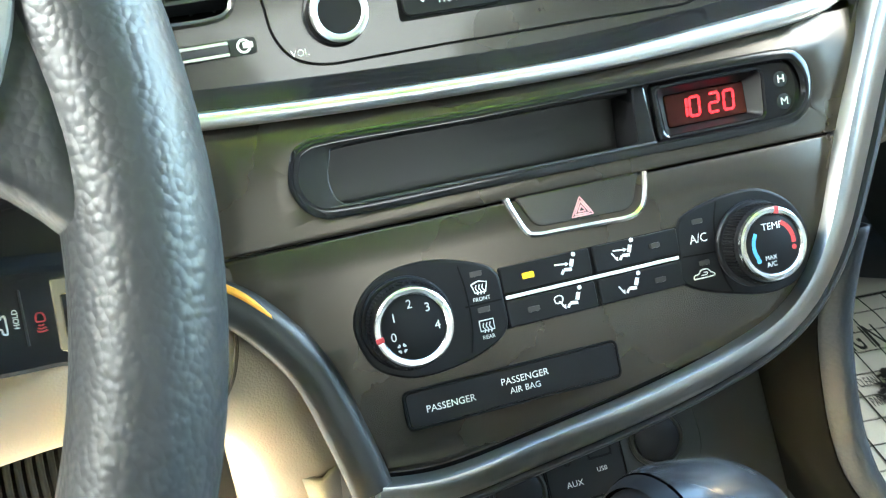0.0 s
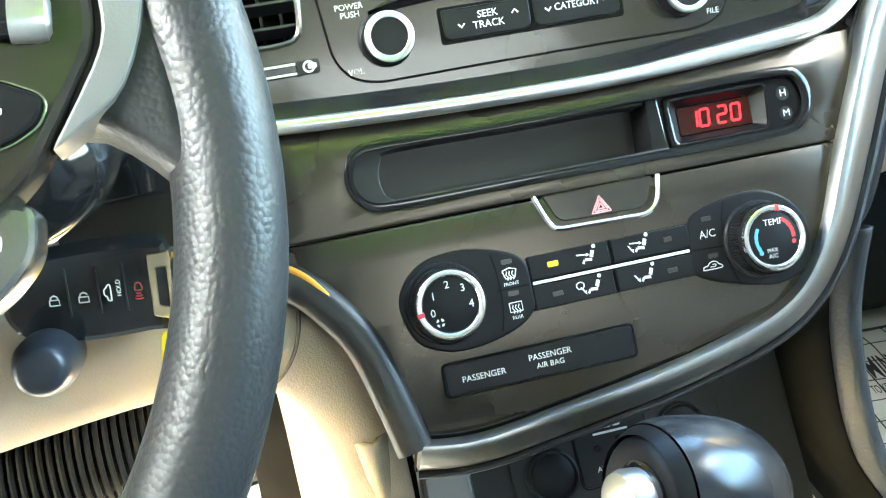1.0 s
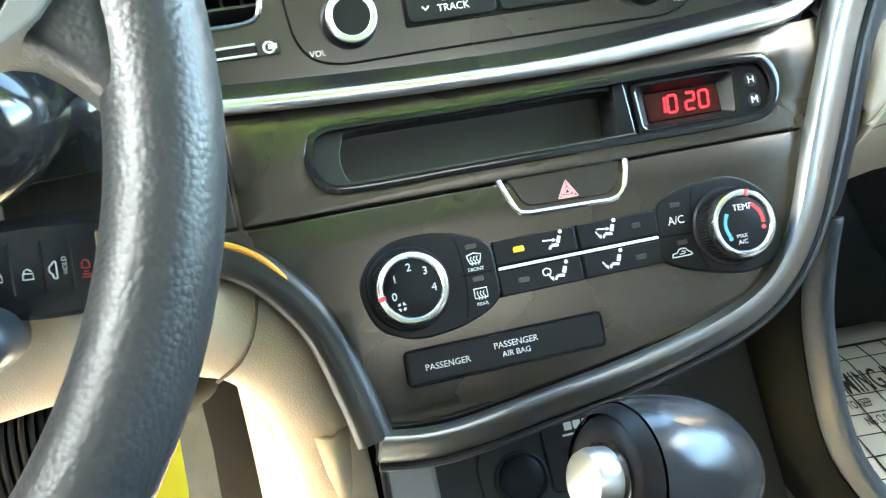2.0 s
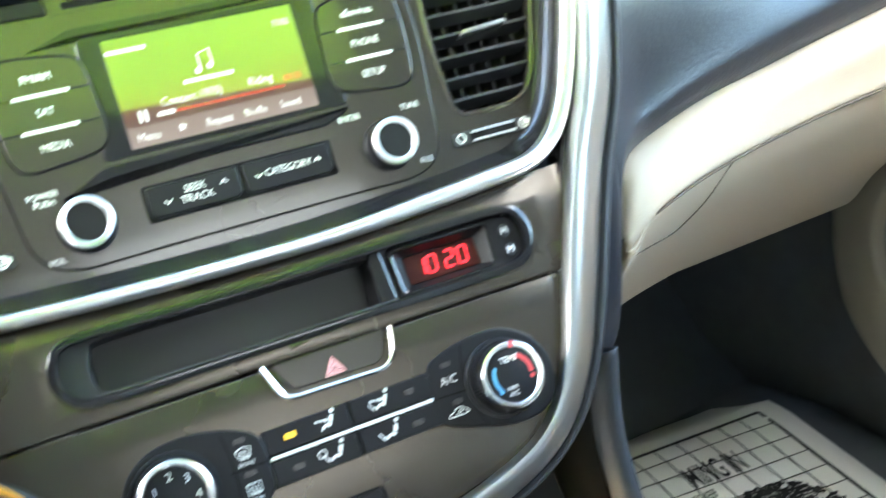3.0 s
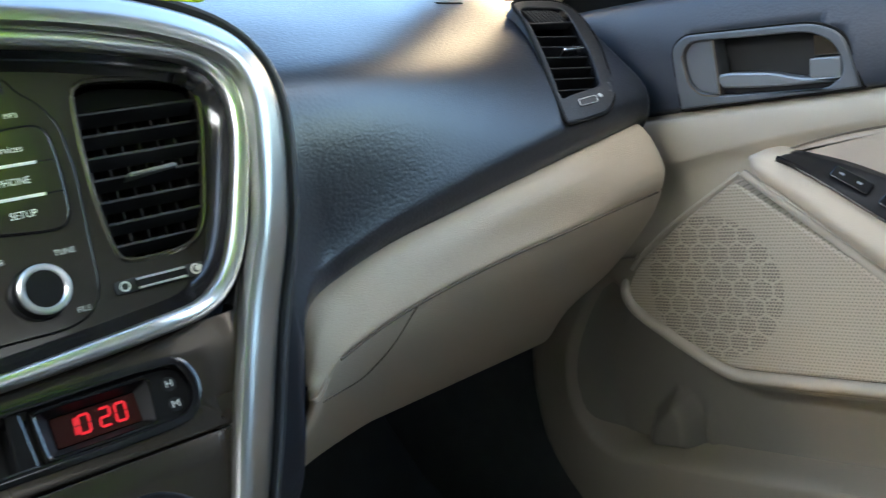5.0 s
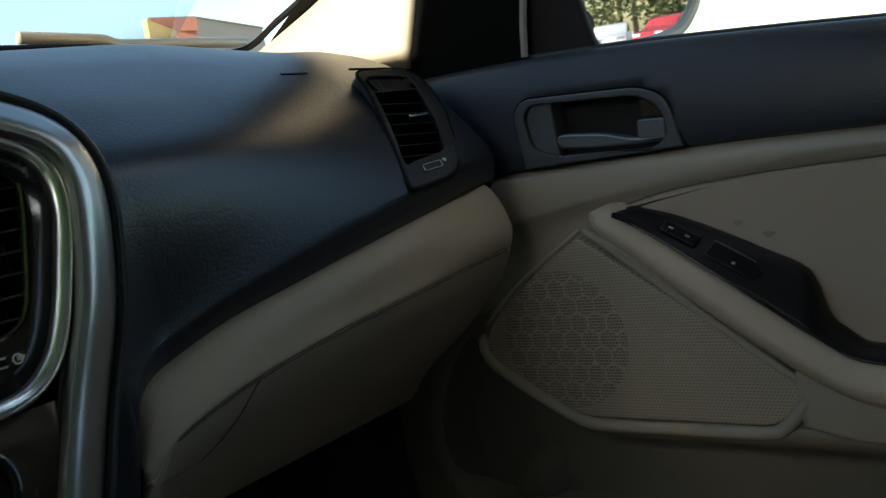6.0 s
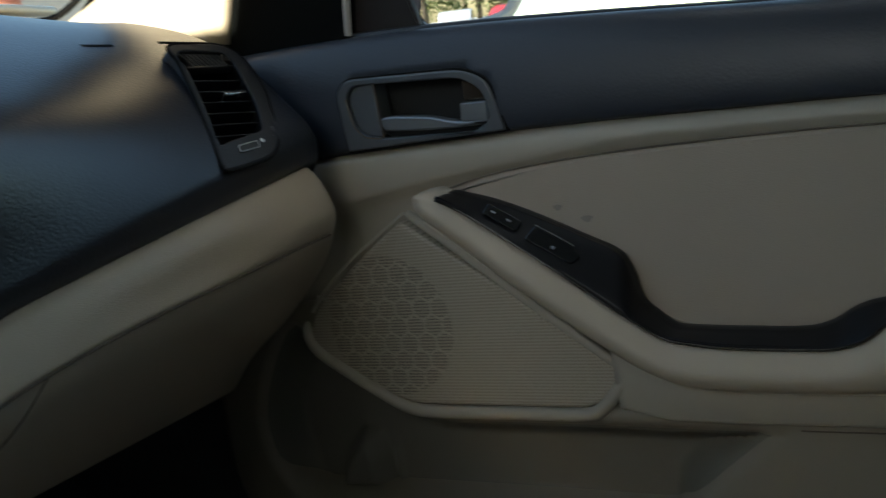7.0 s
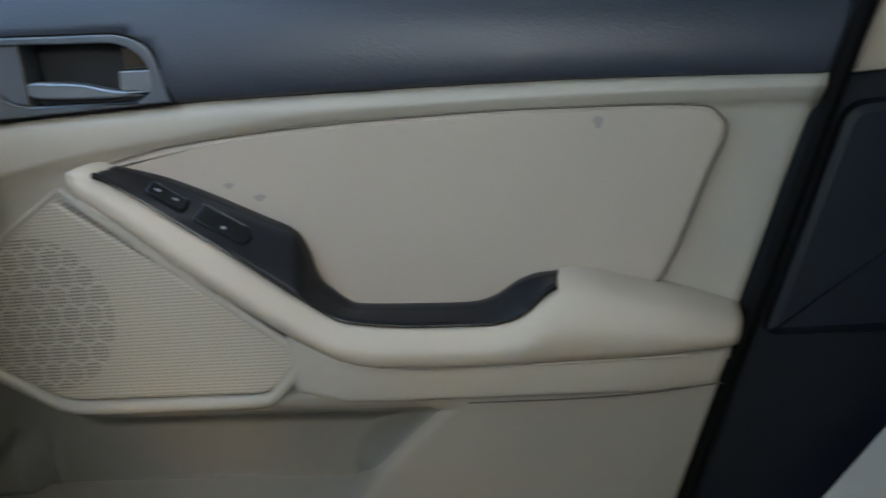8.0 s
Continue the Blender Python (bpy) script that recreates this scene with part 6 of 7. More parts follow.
part("maker_mark", join(plate(box_line(3, 20.5, 8, 25.5, 1), 0, 0.1, at(CB, 0, 0, 2.4), 0.03), plate(box_line(9, 20.5, 14, 25.5, 1), 0, 0.1, at(CB, 0, 0, 2.4), 0.03), plate(box_line(15, 20.5, 20, 25.5, 1), 0, 0.1, at(CB, 0, 0, 2.4), 0.03), plate(box_line(1, 17.2, 24, 18.6, 0.4), 0, 0.1, at(CB, 0, 0, 2.4), 0.03)), PAINT, cons, "small white maker mark")
for u, v in ((-30, -1), (59, 9)):
    s = part("socket", lathe([(17, 0), (17, 3.0), (15.5, 4.2), (14.4, 3.0), (14.2, 1)], at(CB, u, v), 40), BLACK, cons, "round power socket")
    part("cap", lathe([(14.0, 0), (13.8, 3.4), (12, 4.4), (0.2, 4.8)], at(CB, u, v), 40), BUTTON, s, "black socket cap")
part("console_top", plate(rounded([(-0.10, -0.75), (0.11, -0.75), (0.11, -0.03), (-0.10, -0.03)], 0.02, 4), 0.05, 0.235, FLAT, 0.01), SOOT, cons)
part("driver_side_trim", plate(rounded([(-116, -70), (-84, -70), (-80, 42), (-98, 52), (-110, 46)], 6, 4), -8, 14, CB, 3), material("grey_console_trim", (0.20, 0.20, 0.20), 0.4, 0.4, 0.05, 1500), cons, "grey trim at the console edge")

shift = thing("gear_selector", (0.0, -0.12, 0.24), "black leather gear selector knob with a satin chrome release button", "gear lever")
KX = Vector((0.95, 0.12, -0.28)).normalized()
KY = Vector((-0.12, 0.98, 0.10))
KY = (KY - KX * KY.dot(KX)).normalized()
KM = Matrix.Translation((-0.022, -0.123, 0.416)) @ Matrix((KX, KY, KX.cross(KY))).transposed().to_4x4()


def knob_rows(s0, s1, n, k):
    """Rings of the egg-shaped knob from s0 to s1 along its length, -1 to 1."""
    out = []
    for i in range(n + 1):
        s = s0 + (s1 - s0) * math.sin(math.pi / 2 * i / n)
        f = max(1e-3, 1 - abs(s) ** (2.6 if s > 0 else 3.2)) ** 0.5
        out.append([KM @ Vector(((0.040 if s > 0 else 0.042) * s, 0.032 * f * k * math.cos(b), (0.0295 - 0.003 * s) * f * k * math.sin(b))) for b in np.linspace(0, math.tau, 49)])
    return out


part("knob", loft(knob_rows(-0.58, 1.0, 26, 1.0)), material("black_knob_leather", (0.022, 0.023, 0.026), 0.24, 0, 0.03, 900, 0.08, 30, cells=True), shift, "glossy black leather knob", 80)
part("collar", loft(knob_rows(-0.75, -0.60, 10, 0.99)), BUTTON, shift, "black plastic collar", 80)
part("collar_end", lathe([(0.0238, -0.0022), (0.0222, 0.0), (0.0180, 0.0016), (0.0002, 0.0020)], KM @ Matrix.Translation((-0.0315, 0, 0)) @ Matrix.Rotation(radians(-90), 4, "Y"), 36), BUTTON, shift)
part("release_button", lathe([(0.0125, 0), (0.0125, 0.010), (0.0112, 0.0135), (0.008, 0.015), (0.0002, 0.0153)], KM @ Matrix.Translation((-0.0312, -0.004, 0.002)) @ Matrix.Rotation(radians(-90), 4, "Y"), 36), STRIP, shift, "satin chrome release button")
part("button_ring", lathe([(0.0128, 0), (0.0150, 0.001), (0.0150, 0.003), (0.0128, 0.0036)], KM @ Matrix.Translation((-0.0312, -0.004, 0.002)) @ Matrix.Rotation(radians(-90), 4, "Y"), 36), GLOSSY, shift)
part("stem", lathe([(0.014, -0.20), (0.013, -0.03), (0.018, -0.01)], Matrix.Translation((-0.010, -0.125, 0.41)), 24), GLOSSY, shift)

# ---- paper mat on the footwell floor ----
mat_ = thing("paper_floor_mat", (0.5, 0.3, 0.06), "grey-white printed paper mat lying on the footwell floor", "floor mat")


def mat_z(y):
    return float(np.interp(y, [0.11, 0.36, 0.47], [0.052, 0.0975, 0.099])) + 0.0035


MO, MU_, MV = Vector((0.627, 0.377, 0.0)), Vector((-0.985, 0.17, 0)), Vector((-0.17, -0.985, 0))


def on_mat(u, v, up=0.0):
    """u runs from the mat's printed corner towards the console, v towards the seat."""
    p = MO + MU_ * u + MV * v
    return Vector((p.x, p.y, mat_z(p.y) + up))


sheet = []
for i in range(13):
    row = []
    for j in range(15):
        u, v = -0.032 + 0.40 * i / 12, -0.055 + 0.50 * j / 14
        if j == 0:
            v += 0.03 * abs(i - 6.5) / 6 * (1 if i < 2 or i > 10 else 0.3)
        v = max(v, (0.17 * u - 0.070) / 0.985)
        row.append(on_mat(u, v, 0.0015 * math.sin(i * 1.3) + 0.002))
    sheet.append(row)
shell(part("sheet", loft(sheet), PAPER, mat_, "grey-white paper sheet", 60), 0.0008)


def ink(a, b, w):
    n = 12
    return sweep([on_mat(a[0] + (b[0] - a[0]) * k / n, a[1] + (b[1] - a[1]) * k / n, 0.0044) for k in range(n + 1)], [(-w / 2, -0.0002), (w / 2, -0.0002), (w / 2, 0.0002), (-w / 2, 0.0002)], Vector((0, 0, 1)))


part("border", join(ink((0, 0), (0.36, 0), 0.005), ink((0, 0), (0, 0.44), 0.004)), INK, mat_, "black printed border")
grid_bits = [ink((0.03 * k, 0), (0.03 * k, 0.44), 0.0014) for k in range(1, 12)] + [ink((0, 0.03 * k), (0.36, 0.03 * k), 0.0014) for k in range(1, 14)]
for line_ in grid_bits:
    part("grid_line", line_, INK, mat_)


def mat_words(txt, u, v, h):
    p = on_mat(u, v, 0.0050)
    slope_ = (mat_z(p.y + 0.02) - mat_z(p.y - 0.02)) / 0.04
    yv = Vector((-MV.x, -MV.y, slope_)).normalized()
    xv = (-MU_).normalized()
    m = Matrix((xv, yv, xv.cross(yv))).transposed().to_4x4()
    words("word", txt, h, Matrix.Translation(p) @ m, INK, mat_, wide=0.37, bold=0.0003 if h > 0.02 else 0.0, depth=0.0002, align="RIGHT")


mat_words("THANK YOU FOR COMING IN", 0.076, 0.071, 0.035)
for k, t in enumerate(("TO KEEP", "NG CLEAN", "PAPER MAT")):
    mat_words(t, 0.135 - 0.012 * k, 0.105 + 0.027 * k, 0.013)
sole = smooth_line([(u + 0.03, v + 0.02) for u, v in ((0.03, 0.105), (0.07, 0.098), (0.098, 0.12), (0.10, 0.18), (0.085, 0.25), (0.05, 0.30), (0.01, 0.28), (-0.005, 0.20), (0.0, 0.14))], 4, True)
printed = bmesh.new()
rnd = random.Random(4)
for k in range(1500):
    u, v = rnd.uniform(0.025, 0.13), rnd.uniform(0.12, 0.32)
    c = sum(((sole[i].y > v) != (sole[i - 1].y > v)) and (u < (sole[i - 1].x - sole[i].x) * (v - sole[i].y) / (sole[i - 1].y - sole[i].y) + sole[i].x) for i in range(len(sole)))
    if c % 2:
        a, l, w = rnd.uniform(-0.4, 0.4), rnd.uniform(0.002, 0.006), rnd.uniform(0.0008, 0.0018)
        d = Vector((math.cos(a), math.sin(a)))
        q = Vector((-d.y, d.x)) * w
        printed.faces.new([printed.verts.new(on_mat(u + e.x, v + e.y, 0.0052)) for e in (d * l - q, d * l + q, -d * l + q, -d * l - q)])
part("shoe_print", printed, INK, mat_, "black printed shoe sole")

# ---- passenger seat ----
seat = thing("passenger_seat", (0.38, -0.5, 0.05), "grey-beige leather passenger seat with rounded side bolsters", "seat")
cush = []
for y in np.linspace(-0.60, -0.16, 14):
    k = math.sin(math.pi * min(max((y + 0.62) / 0.48, 0), 1)) ** 0.3
    cush.append([Vector((x, y, 0.10 + (0.145 + 0.03 * abs((x - 0.36) / 0.22) ** 3) * k * (1 - abs((x - 0.36) / 0.24) ** 8))) for x in np.linspace(0.125, 0.595, 25)])
shell(part("cushion", loft(cush), GREY_SEAT, seat, "grey-beige seat cushion", 60), 0.02)
back = []
for t in np.linspace(0, 1, 24):
    c = Vector((0.36, -0.712 - 0.24 * t, 0.185 + 0.62 * t))
    w = 0.245 - 0.05 * t ** 3
    row = []
    for s in np.linspace(-1, 1, 29):
        bol = max(0.03, 0.135 * (1 - 1.5 * t)) * math.exp(-((abs(s) - 0.80) / 0.16) ** 2)
        row.append(c + Vector((w * s, 0.06 + bol - 0.10 * max(0, abs(s) - 0.86) / 0.14, 0.02 + 0.3 * bol)))
    back.append(row)
shell(part("backrest", loft(back), GREY_SEAT, seat, "grey-beige backrest with side bolsters", 60), 0.10)
part("bolster_seam", sweep([Vector(r[22]) + Vector((0, 0.001, 0.001)) for r in back], tube(0.0016, 6), Vector((0, 1, 0))), STITCH, seat)
head = lathe([(0.02, -0.09), (0.06, -0.085), (0.075, -0.04), (0.075, 0.04), (0.06, 0.085), (0.02, 0.09)], Matrix.Translation((0.36, -0.99, 0.93)) @ Matrix.Rotation(radians(90), 4, "Y"), 28)
part("headrest", head, GREY_SEAT, seat)

# ---- driver's side ----
knee = thing("knee_panel", (-0.2, 0.03, 0.32), "beige grained knee panel arching under the steering column", "dashboard panel")
k_out = smooth_line([(-0.60, 0.515), (-0.28, 0.505), (-0.215, 0.502), (-0.181, 0.492), (-0.158, 0.478), (-0.134, 0.448), (-0.119, 0.405), (-0.114, 0.37), (-0.112, 0.30), (-0.118, 0.22)], 5)
k_in = smooth_line([(-0.60, 0.40), (-0.30, 0.438), (-0.205, 0.442), (-0.190, 0.438), (-0.178, 0.432), (-0.168, 0.418), (-0.162, 0.400), (-0.158, 0.372), (-0.154, 0.31), (-0.156, 0.22)], 5)
arch = []
for a, b in zip(k_out, k_in):
    row = []
    for t, y in ((0.0, 0.030), (0.03, 0.018), (0.12, 0.012), (0.35, 0.009), (0.65, 0.010), (0.90, 0.015), (0.98, 0.024), (1.0, 0.040), (1.0, 0.075)):
        p = a.lerp(b, t)
        row.append(Vector((p.x, y + 0.06 * max(0, 0.43 - p.y), p.y)))
    arch.append(smooth_line(row, 3))
shell(part("arch", loft(arch), BEIGE, knee, "beige grained arch", 60), 0.004)
part("seam", sweep(smooth_line([Vector((-0.1575, 0.013, 0.4775)), Vector((-0.1595, 0.0086, 0.470)), Vector((-0.1640, 0.0082, 0.458)), Vector((-0.1720, 0.0090, 0.447)), Vector((-0.1830, 0.0130, 0.4385))], 4), tube(0.0010, 6), Vector((0, -1, 0))), SEAM, knee)
inner_leg = loft([smooth_line([Vector((-0.119 - 0.0 * t, 0.02, 0.40 - 0.2 * t)), Vector((-0.135, 0.005 + 0.04 * t, 0.395 - 0.2 * t)), Vector((-0.152, 0.03 + 0.05 * t, 0.40 - 0.2 * t)), Vector((-0.162, 0.10 + 0.05 * t, 0.41 - 0.2 * t)), Vector((-0.165, 0.3, 0.42 - 0.2 * t))], 4) for t in np.linspace(0, 1.6, 10)])
shell(part("console_cheek", inner_leg, BEIGE_HARD, knee, "beige cheek of the console", 60), 0.004)

col = thing("steering_column", (-0.35, 0.0, 0.45), "black steering column shroud with ignition lock", "steering column")
shroud = []
for y, r in ((-0.058, 0.02), (-0.058, 0.5), (-0.056, 0.80), (-0.050, 0.92), (-0.03, 0.98), (0.0, 1.0), (0.05, 1.08), (0.10, 1.15), (0.16, 1.2)):
    shroud.append([Vector((-0.36 + r * 0.145 * math.copysign(abs(math.cos(a)) ** 0.8, math.cos(a)), y, 0.582 + 0.02 * y + r * 0.044 * math.copysign(abs(math.sin(a)) ** 0.9, math.sin(a)))) for a in np.linspace(0, math.tau, 65)])
part("upper_shroud", loft(shroud), GLOSSY, col, "glossy black shroud", 80)
BOOT_GREY = material("dark_grey_boot_rubber", (0.018, 0.018, 0.017), 0.7, 0, 0.1, 1500, gloss=0.2)
part("lower_boot", sweep([Vector((-0.34, 0.05, 0.40)), Vector((-0.30, 0.06, 0.405)), Vector((-0.24, 0.08, 0.412)), Vector((-0.20, 0.12, 0.41))], tube(0.03, 20), Vector((0, 0, 1))), SOOT, col)
for k in range(22):
    x = -0.325 + 0.0046 * k
    part("boot_rib", sweep([Vector((x + 0.002 * math.cos(a), 0.055 + 0.3 * (k * 0.0008) + 0.032 * math.cos(a), 0.402 + 0.0004 * k + 0.032 * math.sin(a))) for a in np.linspace(0, math.tau, 25)[:-1]], tube(0.0015, 6), Vector((1, 0, 0)), True), BOOT_GREY, col)
part("ignition_lock", lathe([(0.0135, -0.03), (0.0135, 0.000), (0.0120, 0.008), (0.0105, 0.014), (0.0085, 0.016), (0.006, 0.0165), (0.0002, 0.0165)], Matrix.Translation((-0.268, -0.02, 0.496)) @ Matrix.Rotation(radians(75), 4, "X"), 32), material("blue_black_lock_plastic", (0.022, 0.026, 0.034), 0.36), col, "round ignition lock")
cluster = thing("instrument_binnacle", (-0.38, 0.1, 0.56), "glossy black instrument binnacle behind the steering wheel", "instrument panel")
hood_line = smooth_line([Vector((0, 0.035, 0.545)), Vector((0, 0.028, 0.575)), Vector((0, 0.055, 0.60)), Vector((0, 0.12, 0.66)), Vector((0, 0.10, 0.80))], 8)
shell(part("hood_face", loft([[Vector((x, p.y, p.z)) for x in np.linspace(-0.56, -0.205, 24)] for p in hood_line]), GLOSSY, cluster, "", 80), 0.003)

# wheel
TILT = radians(25)
WM = Matrix.Translation((-0.356, -0.155, 0.617)) @ Matrix.Rotation(radians(90) - TILT, 4, "X")          # x across, y up the wheel, z towards the driver
wheel = thing("steering_wheel", (-0.356, -0.155, 0.617), "black leather steering wheel with grained rim and satin silver trim", "steering wheel")
RC, RM = 0.1735, 0.0150
rim_rows = []
for i in range(121):
    a = math.tau * i / 120
    grip = 1 + 0.05 * math.exp(-((math.degrees(a) - 20) / 12) ** 2)
    row = []
    for j in range(33):
        b = math.tau * j / 32
        row.append(WM @ Vector(((RC + RM * grip * 0.98 * math.cos(b)) * math.cos(a), (RC + RM * grip * 0.98 * math.cos(b)) * math.sin(a), RM * 1.06 * math.sin(b))))
    rim_rows.append(row)
part("rim", loft(rim_rows), LEATHER, wheel, "black grained leather rim", 80)


WEB_GREY = material("satin_grey_web", (0.20, 0.205, 0.205), 0.46, 0.4, 0.12, 1400, 0.06, 30)


def spoke(side):
    rows_ = []
    for t in np.linspace(0, 1, 18):
        r = 0.075 + (RC - 0.008 - 0.075) * t
        half = 0.020 + 0.003 * math.cos(t * 3) + 0.180 * max(0, t - 0.72) ** 1.5
        mid = 0.020 - 0.004 * t
        line = [(r, mid + half, -0.012), (r, mid + half, 0.002), (r, mid + half * 0.7, 0.010 - 0.004 * (1 - t)), (r, mid, 0.0115 - 0.004 * (1 - t)), (r, mid - half * 0.7, 0.0115 - 0.004 * (1 - t)), (r, mid - half * 0.93, 0.0075 - 0.004 * (1 - t)), (r, mid - half, 0.0), (r, mid - half, -0.012)]
        rows_.append([WM @ Vector((side * q.x, q.y, q.z)) for q in smooth_line(line, 3)])
    return loft(rows_)


for s in (1, -1):
    shell(part("spoke", spoke(s), LEATHER, wheel, "grained leather spoke", 60), 0.006)
    POD = rounded([(s * x, y) for x, y in ((0.060, -0.030), (0.118, -0.020), (0.1285, -0.012), (0.1388, 0.0024), (0.1485, 0.0164), (0.1503, 0.0276), (0.149, 0.050), (0.135, 0.066), (0.060, 0.070))], 0.006, 4)
    pod = part("switch_pod", plate(POD, 0.0, 0.0145, WM, 0.0025), BEZEL, wheel, "dark satin switch pod")
    WEB = [(s * x, y) for x, y in smooth_line([(0.1510, 0.058), (0.1600, 0.062), (0.1655, 0.052), (0.1622, 0.0258), (0.1530, 0.0055), (0.1428, -0.0024), (0.1335, -0.0074), (0.1400, 0.0018), (0.1494, 0.0160), (0.1514, 0.0276), (0.1512, 0.045)], 3, True)]
    part("web", plate(WEB, 0.0, 0.0135, WM, 0.0008), WEB_GREY, wheel, "satin light grey web between pod and rim")
    part("roller", sweep([WM @ Vector((s * x, 0.0258 + (0.128 - x) * 0.15, 0.0145)) for x in (0.098, 0.108, 0.120, 0.131)], tube(0.0060, 16, 0.7), WM.to_3x3() @ Vector((0, 0, 1))), GLOSSY, pod, "black switch bar")
    part("roller_end", sweep([WM @ Vector((s * x, 0.0258 + (0.128 - x) * 0.15, 0.0145)) for x in (0.131, 0.1335, 0.137, 0.1392, 0.1402)], tube(0.0064, 18, 0.75), WM.to_3x3() @ Vector((0, 0, 1)), False, [1, 1, 1, 0.9, 0.6]), STRIP, pod, "silver switch end")
    BTN = rounded([(s * x, y) for x, y in ((0.098, 0.0125), (0.125, 0.0107), (0.1345, 0.0050), (0.1318, -0.0012), (0.1243, -0.0048), (0.098, -0.0065))], 0.003, 4)
    part("button", plate(BTN, 0.010, 0.0160, WM, 0.0012), BUTTON, pod, "black button with a white symbol")
    part("button_rim", sweep([WM @ Vector((p[0], p[1], 0.0148)) for p in inset(ccw(BTN), -0.0006)], tube(0.0004, 6), WM.to_3x3() @ Vector((0, 0, 1)), True), SILVER, pod)
    part("symbol", stroke([(-4, -1), (-2, 2), (2, 2), (4, -1), (-4, -1)], WM @ Matrix.Translation((s * 0.1215, 0.0035, 0.0162)) @ Matrix.Scale(0.0007, 4), 0.9), PAINT, pod)
    LOOP = rounded([(s * x, y) for x, y in ((0.080, -0.010), (0.1194, -0.0160), (0.1262, -0.0187), (0.1240, -0.0310), (0.1149, -0.0395), (0.080, -0.056))], 0.005, 4)
    HOLE = rounded([(s * x, y) for x, y in ((0.082, -0.018), (0.112, -0.0215), (0.1155, -0.0240), (0.1130, -0.0300), (0.1080, -0.0350), (0.082, -0.046))], 0.003, 4)
    part("trim_loop", plate(LOOP, -0.006, 0.008, WM, 0.002, [HOLE]), SILVER, wheel, "satin silver trim loop")
part("hub", plate(smooth_line([(-0.085, 0.05), (-0.05, 0.085), (0.05, 0.085), (0.085, 0.05), (0.078, -0.01), (0.05, -0.06), (0.0, -0.075), (-0.05, -0.06), (-0.078, -0.01)], 6, True), -0.03, 0.030, WM, 0.018), BLACK, wheel, "black hub cover")
low_rows = []
for t in np.linspace(0, 1, 12):
    r = 0.06 + (RC - 0.004 - 0.06) * t
    h = 0.034 - 0.010 * t
    low_rows.append([WM @ Vector((q.x, -r, q.y)) for q in smooth_line([(-h, -0.012), (-h, 0.004), (-h * 0.7, 0.010), (0, 0.012), (h * 0.7, 0.010), (h, 0.004), (h, -0.012)], 3)])
shell(part("lower_spoke", loft(low_rows), SILVER, wheel, "satin silver lower spoke", 60), 0.005)

# key with its tag in the lock
keyfob = thing("car_key", (-0.24, -0.012, 0.49), "black remote key with four buttons hanging in the ignition lock", "key")
KF = face(Vector((-0.243, -0.004, 0.5155)), Vector((0.985, -0.05, -0.10)).normalized(), Vector((0.095, 0.06, 0.99)).normalized(), Vector((0.985, -0.05, -0.10)).normalized().cross(Vector((0.095, 0.06, 0.99)).normalized()))
part("shell", plate(smooth_line([(-36, 14), (-28, 19), (0, 22), (24, 21.5), (32, 19), (33, 0), (31, -19), (20, -20.5), (-5, -21.5), (-28, -18), (-37, -10), (-39, 2)], 4, True), -12, 0, KF, 3.0), GLOSSY, keyfob, "glossy black key body")
part("key_end", plate(rounded([(22.5, -13), (32, -16), (33, 16.5), (23, 16)], 1.5, 3), -10, 0.5, KF, 0.8, [rounded([(26, -8), (30, -9), (30.5, 9), (26.5, 9)], 1, 3)]), material("pale_gold_metal", (0.72, 0.62, 0.42), 0.22, 1.0), keyfob, "pale gold key end")
for u in (-11, 1.5, 12.5):
    part("button_gap", sweep([KF @ Vector((u, v, 0.05)) for v in (-9, 0, 13)], tube(0.0004, 6), KF.to_3x3().col[2].normalized()), BLACK, keyfob)
for u, shut in ((-17, True), (-5, False)):
    M = at(KF, u, -1, 0.1) @ Matrix.Scale(0.66, 4)
    part("symbol", join(stroke([(-3, -2.6), (3, -2.6), (3, 1.2), (-3, 1.2), (-3, -2.6)], M, 0.6, 1), stroke([(-2, 1.2), (-2, 3), (0, 4.2), (2, 3), (2, 1.2 if shut else 2.4)], M, 0.6, 2)), PAINT, keyfob, "white padlock symbol")
M = at(KF, 5.6, 0, 0.1, 90) @ Matrix.Scale(0.7, 4)
part("symbol", stroke([(-5, -1), (-4.4, 1), (-2, 1.4), (-0.8, 2.8), (2.4, 2.8), (4, 1.2), (5, 0.8), (5, -1), (-5, -1)], M, 0.6), PAINT, keyfob, "white boot symbol")
words("word", "HOLD", 1.9, at(KF, 9.8, 2.0, 0.08, 90), PAINT, keyfob)
part("symbol", join(*[stroke([(-2.5 + 0.6 * k, -5 + 1.6 * k), (0, -5.6 + 1.6 * k), (2.5 - 0.6 * k, -5 + 1.6 * k)], at(KF, 17.8, 0, 0.1) @ Matrix.Scale(0.75, 4), 0.6) for k in range(3)], stroke([(-2, 0), (2, 0), (1.4, 4), (-1.4, 4), (-2, 0)], at(KF, 17.8, 0, 0.1) @ Matrix.Scale(0.75, 4), 0.6)), RED_PRINT, keyfob, "red alarm symbol")
words("word", "2", 4, at(KF, -33, -12, -0.6), PAINT, keyfob)
tag = thing("key_tag", (-0.212, -0.014, 0.40), "yellow card key tag hanging from the key", "tag")
TG = face(Vector((-0.2165, -0.016, 0.446)), Vector((0.97, 0.2, -0.08)).normalized(), Vector((0.08, 0.0, 0.99)).normalized(), Vector((0.97, 0.2, -0.08)).normalized().cross(Vector((0.08, 0, 0.99)).normalized()))
part("card", plate(rounded([(-16, -48), (14, -48), (12, 44), (4, 52), (-8, 50)], 3, 3), -0.4, 0.4, TG, 0.2), YELLOW, tag, "yellow card")

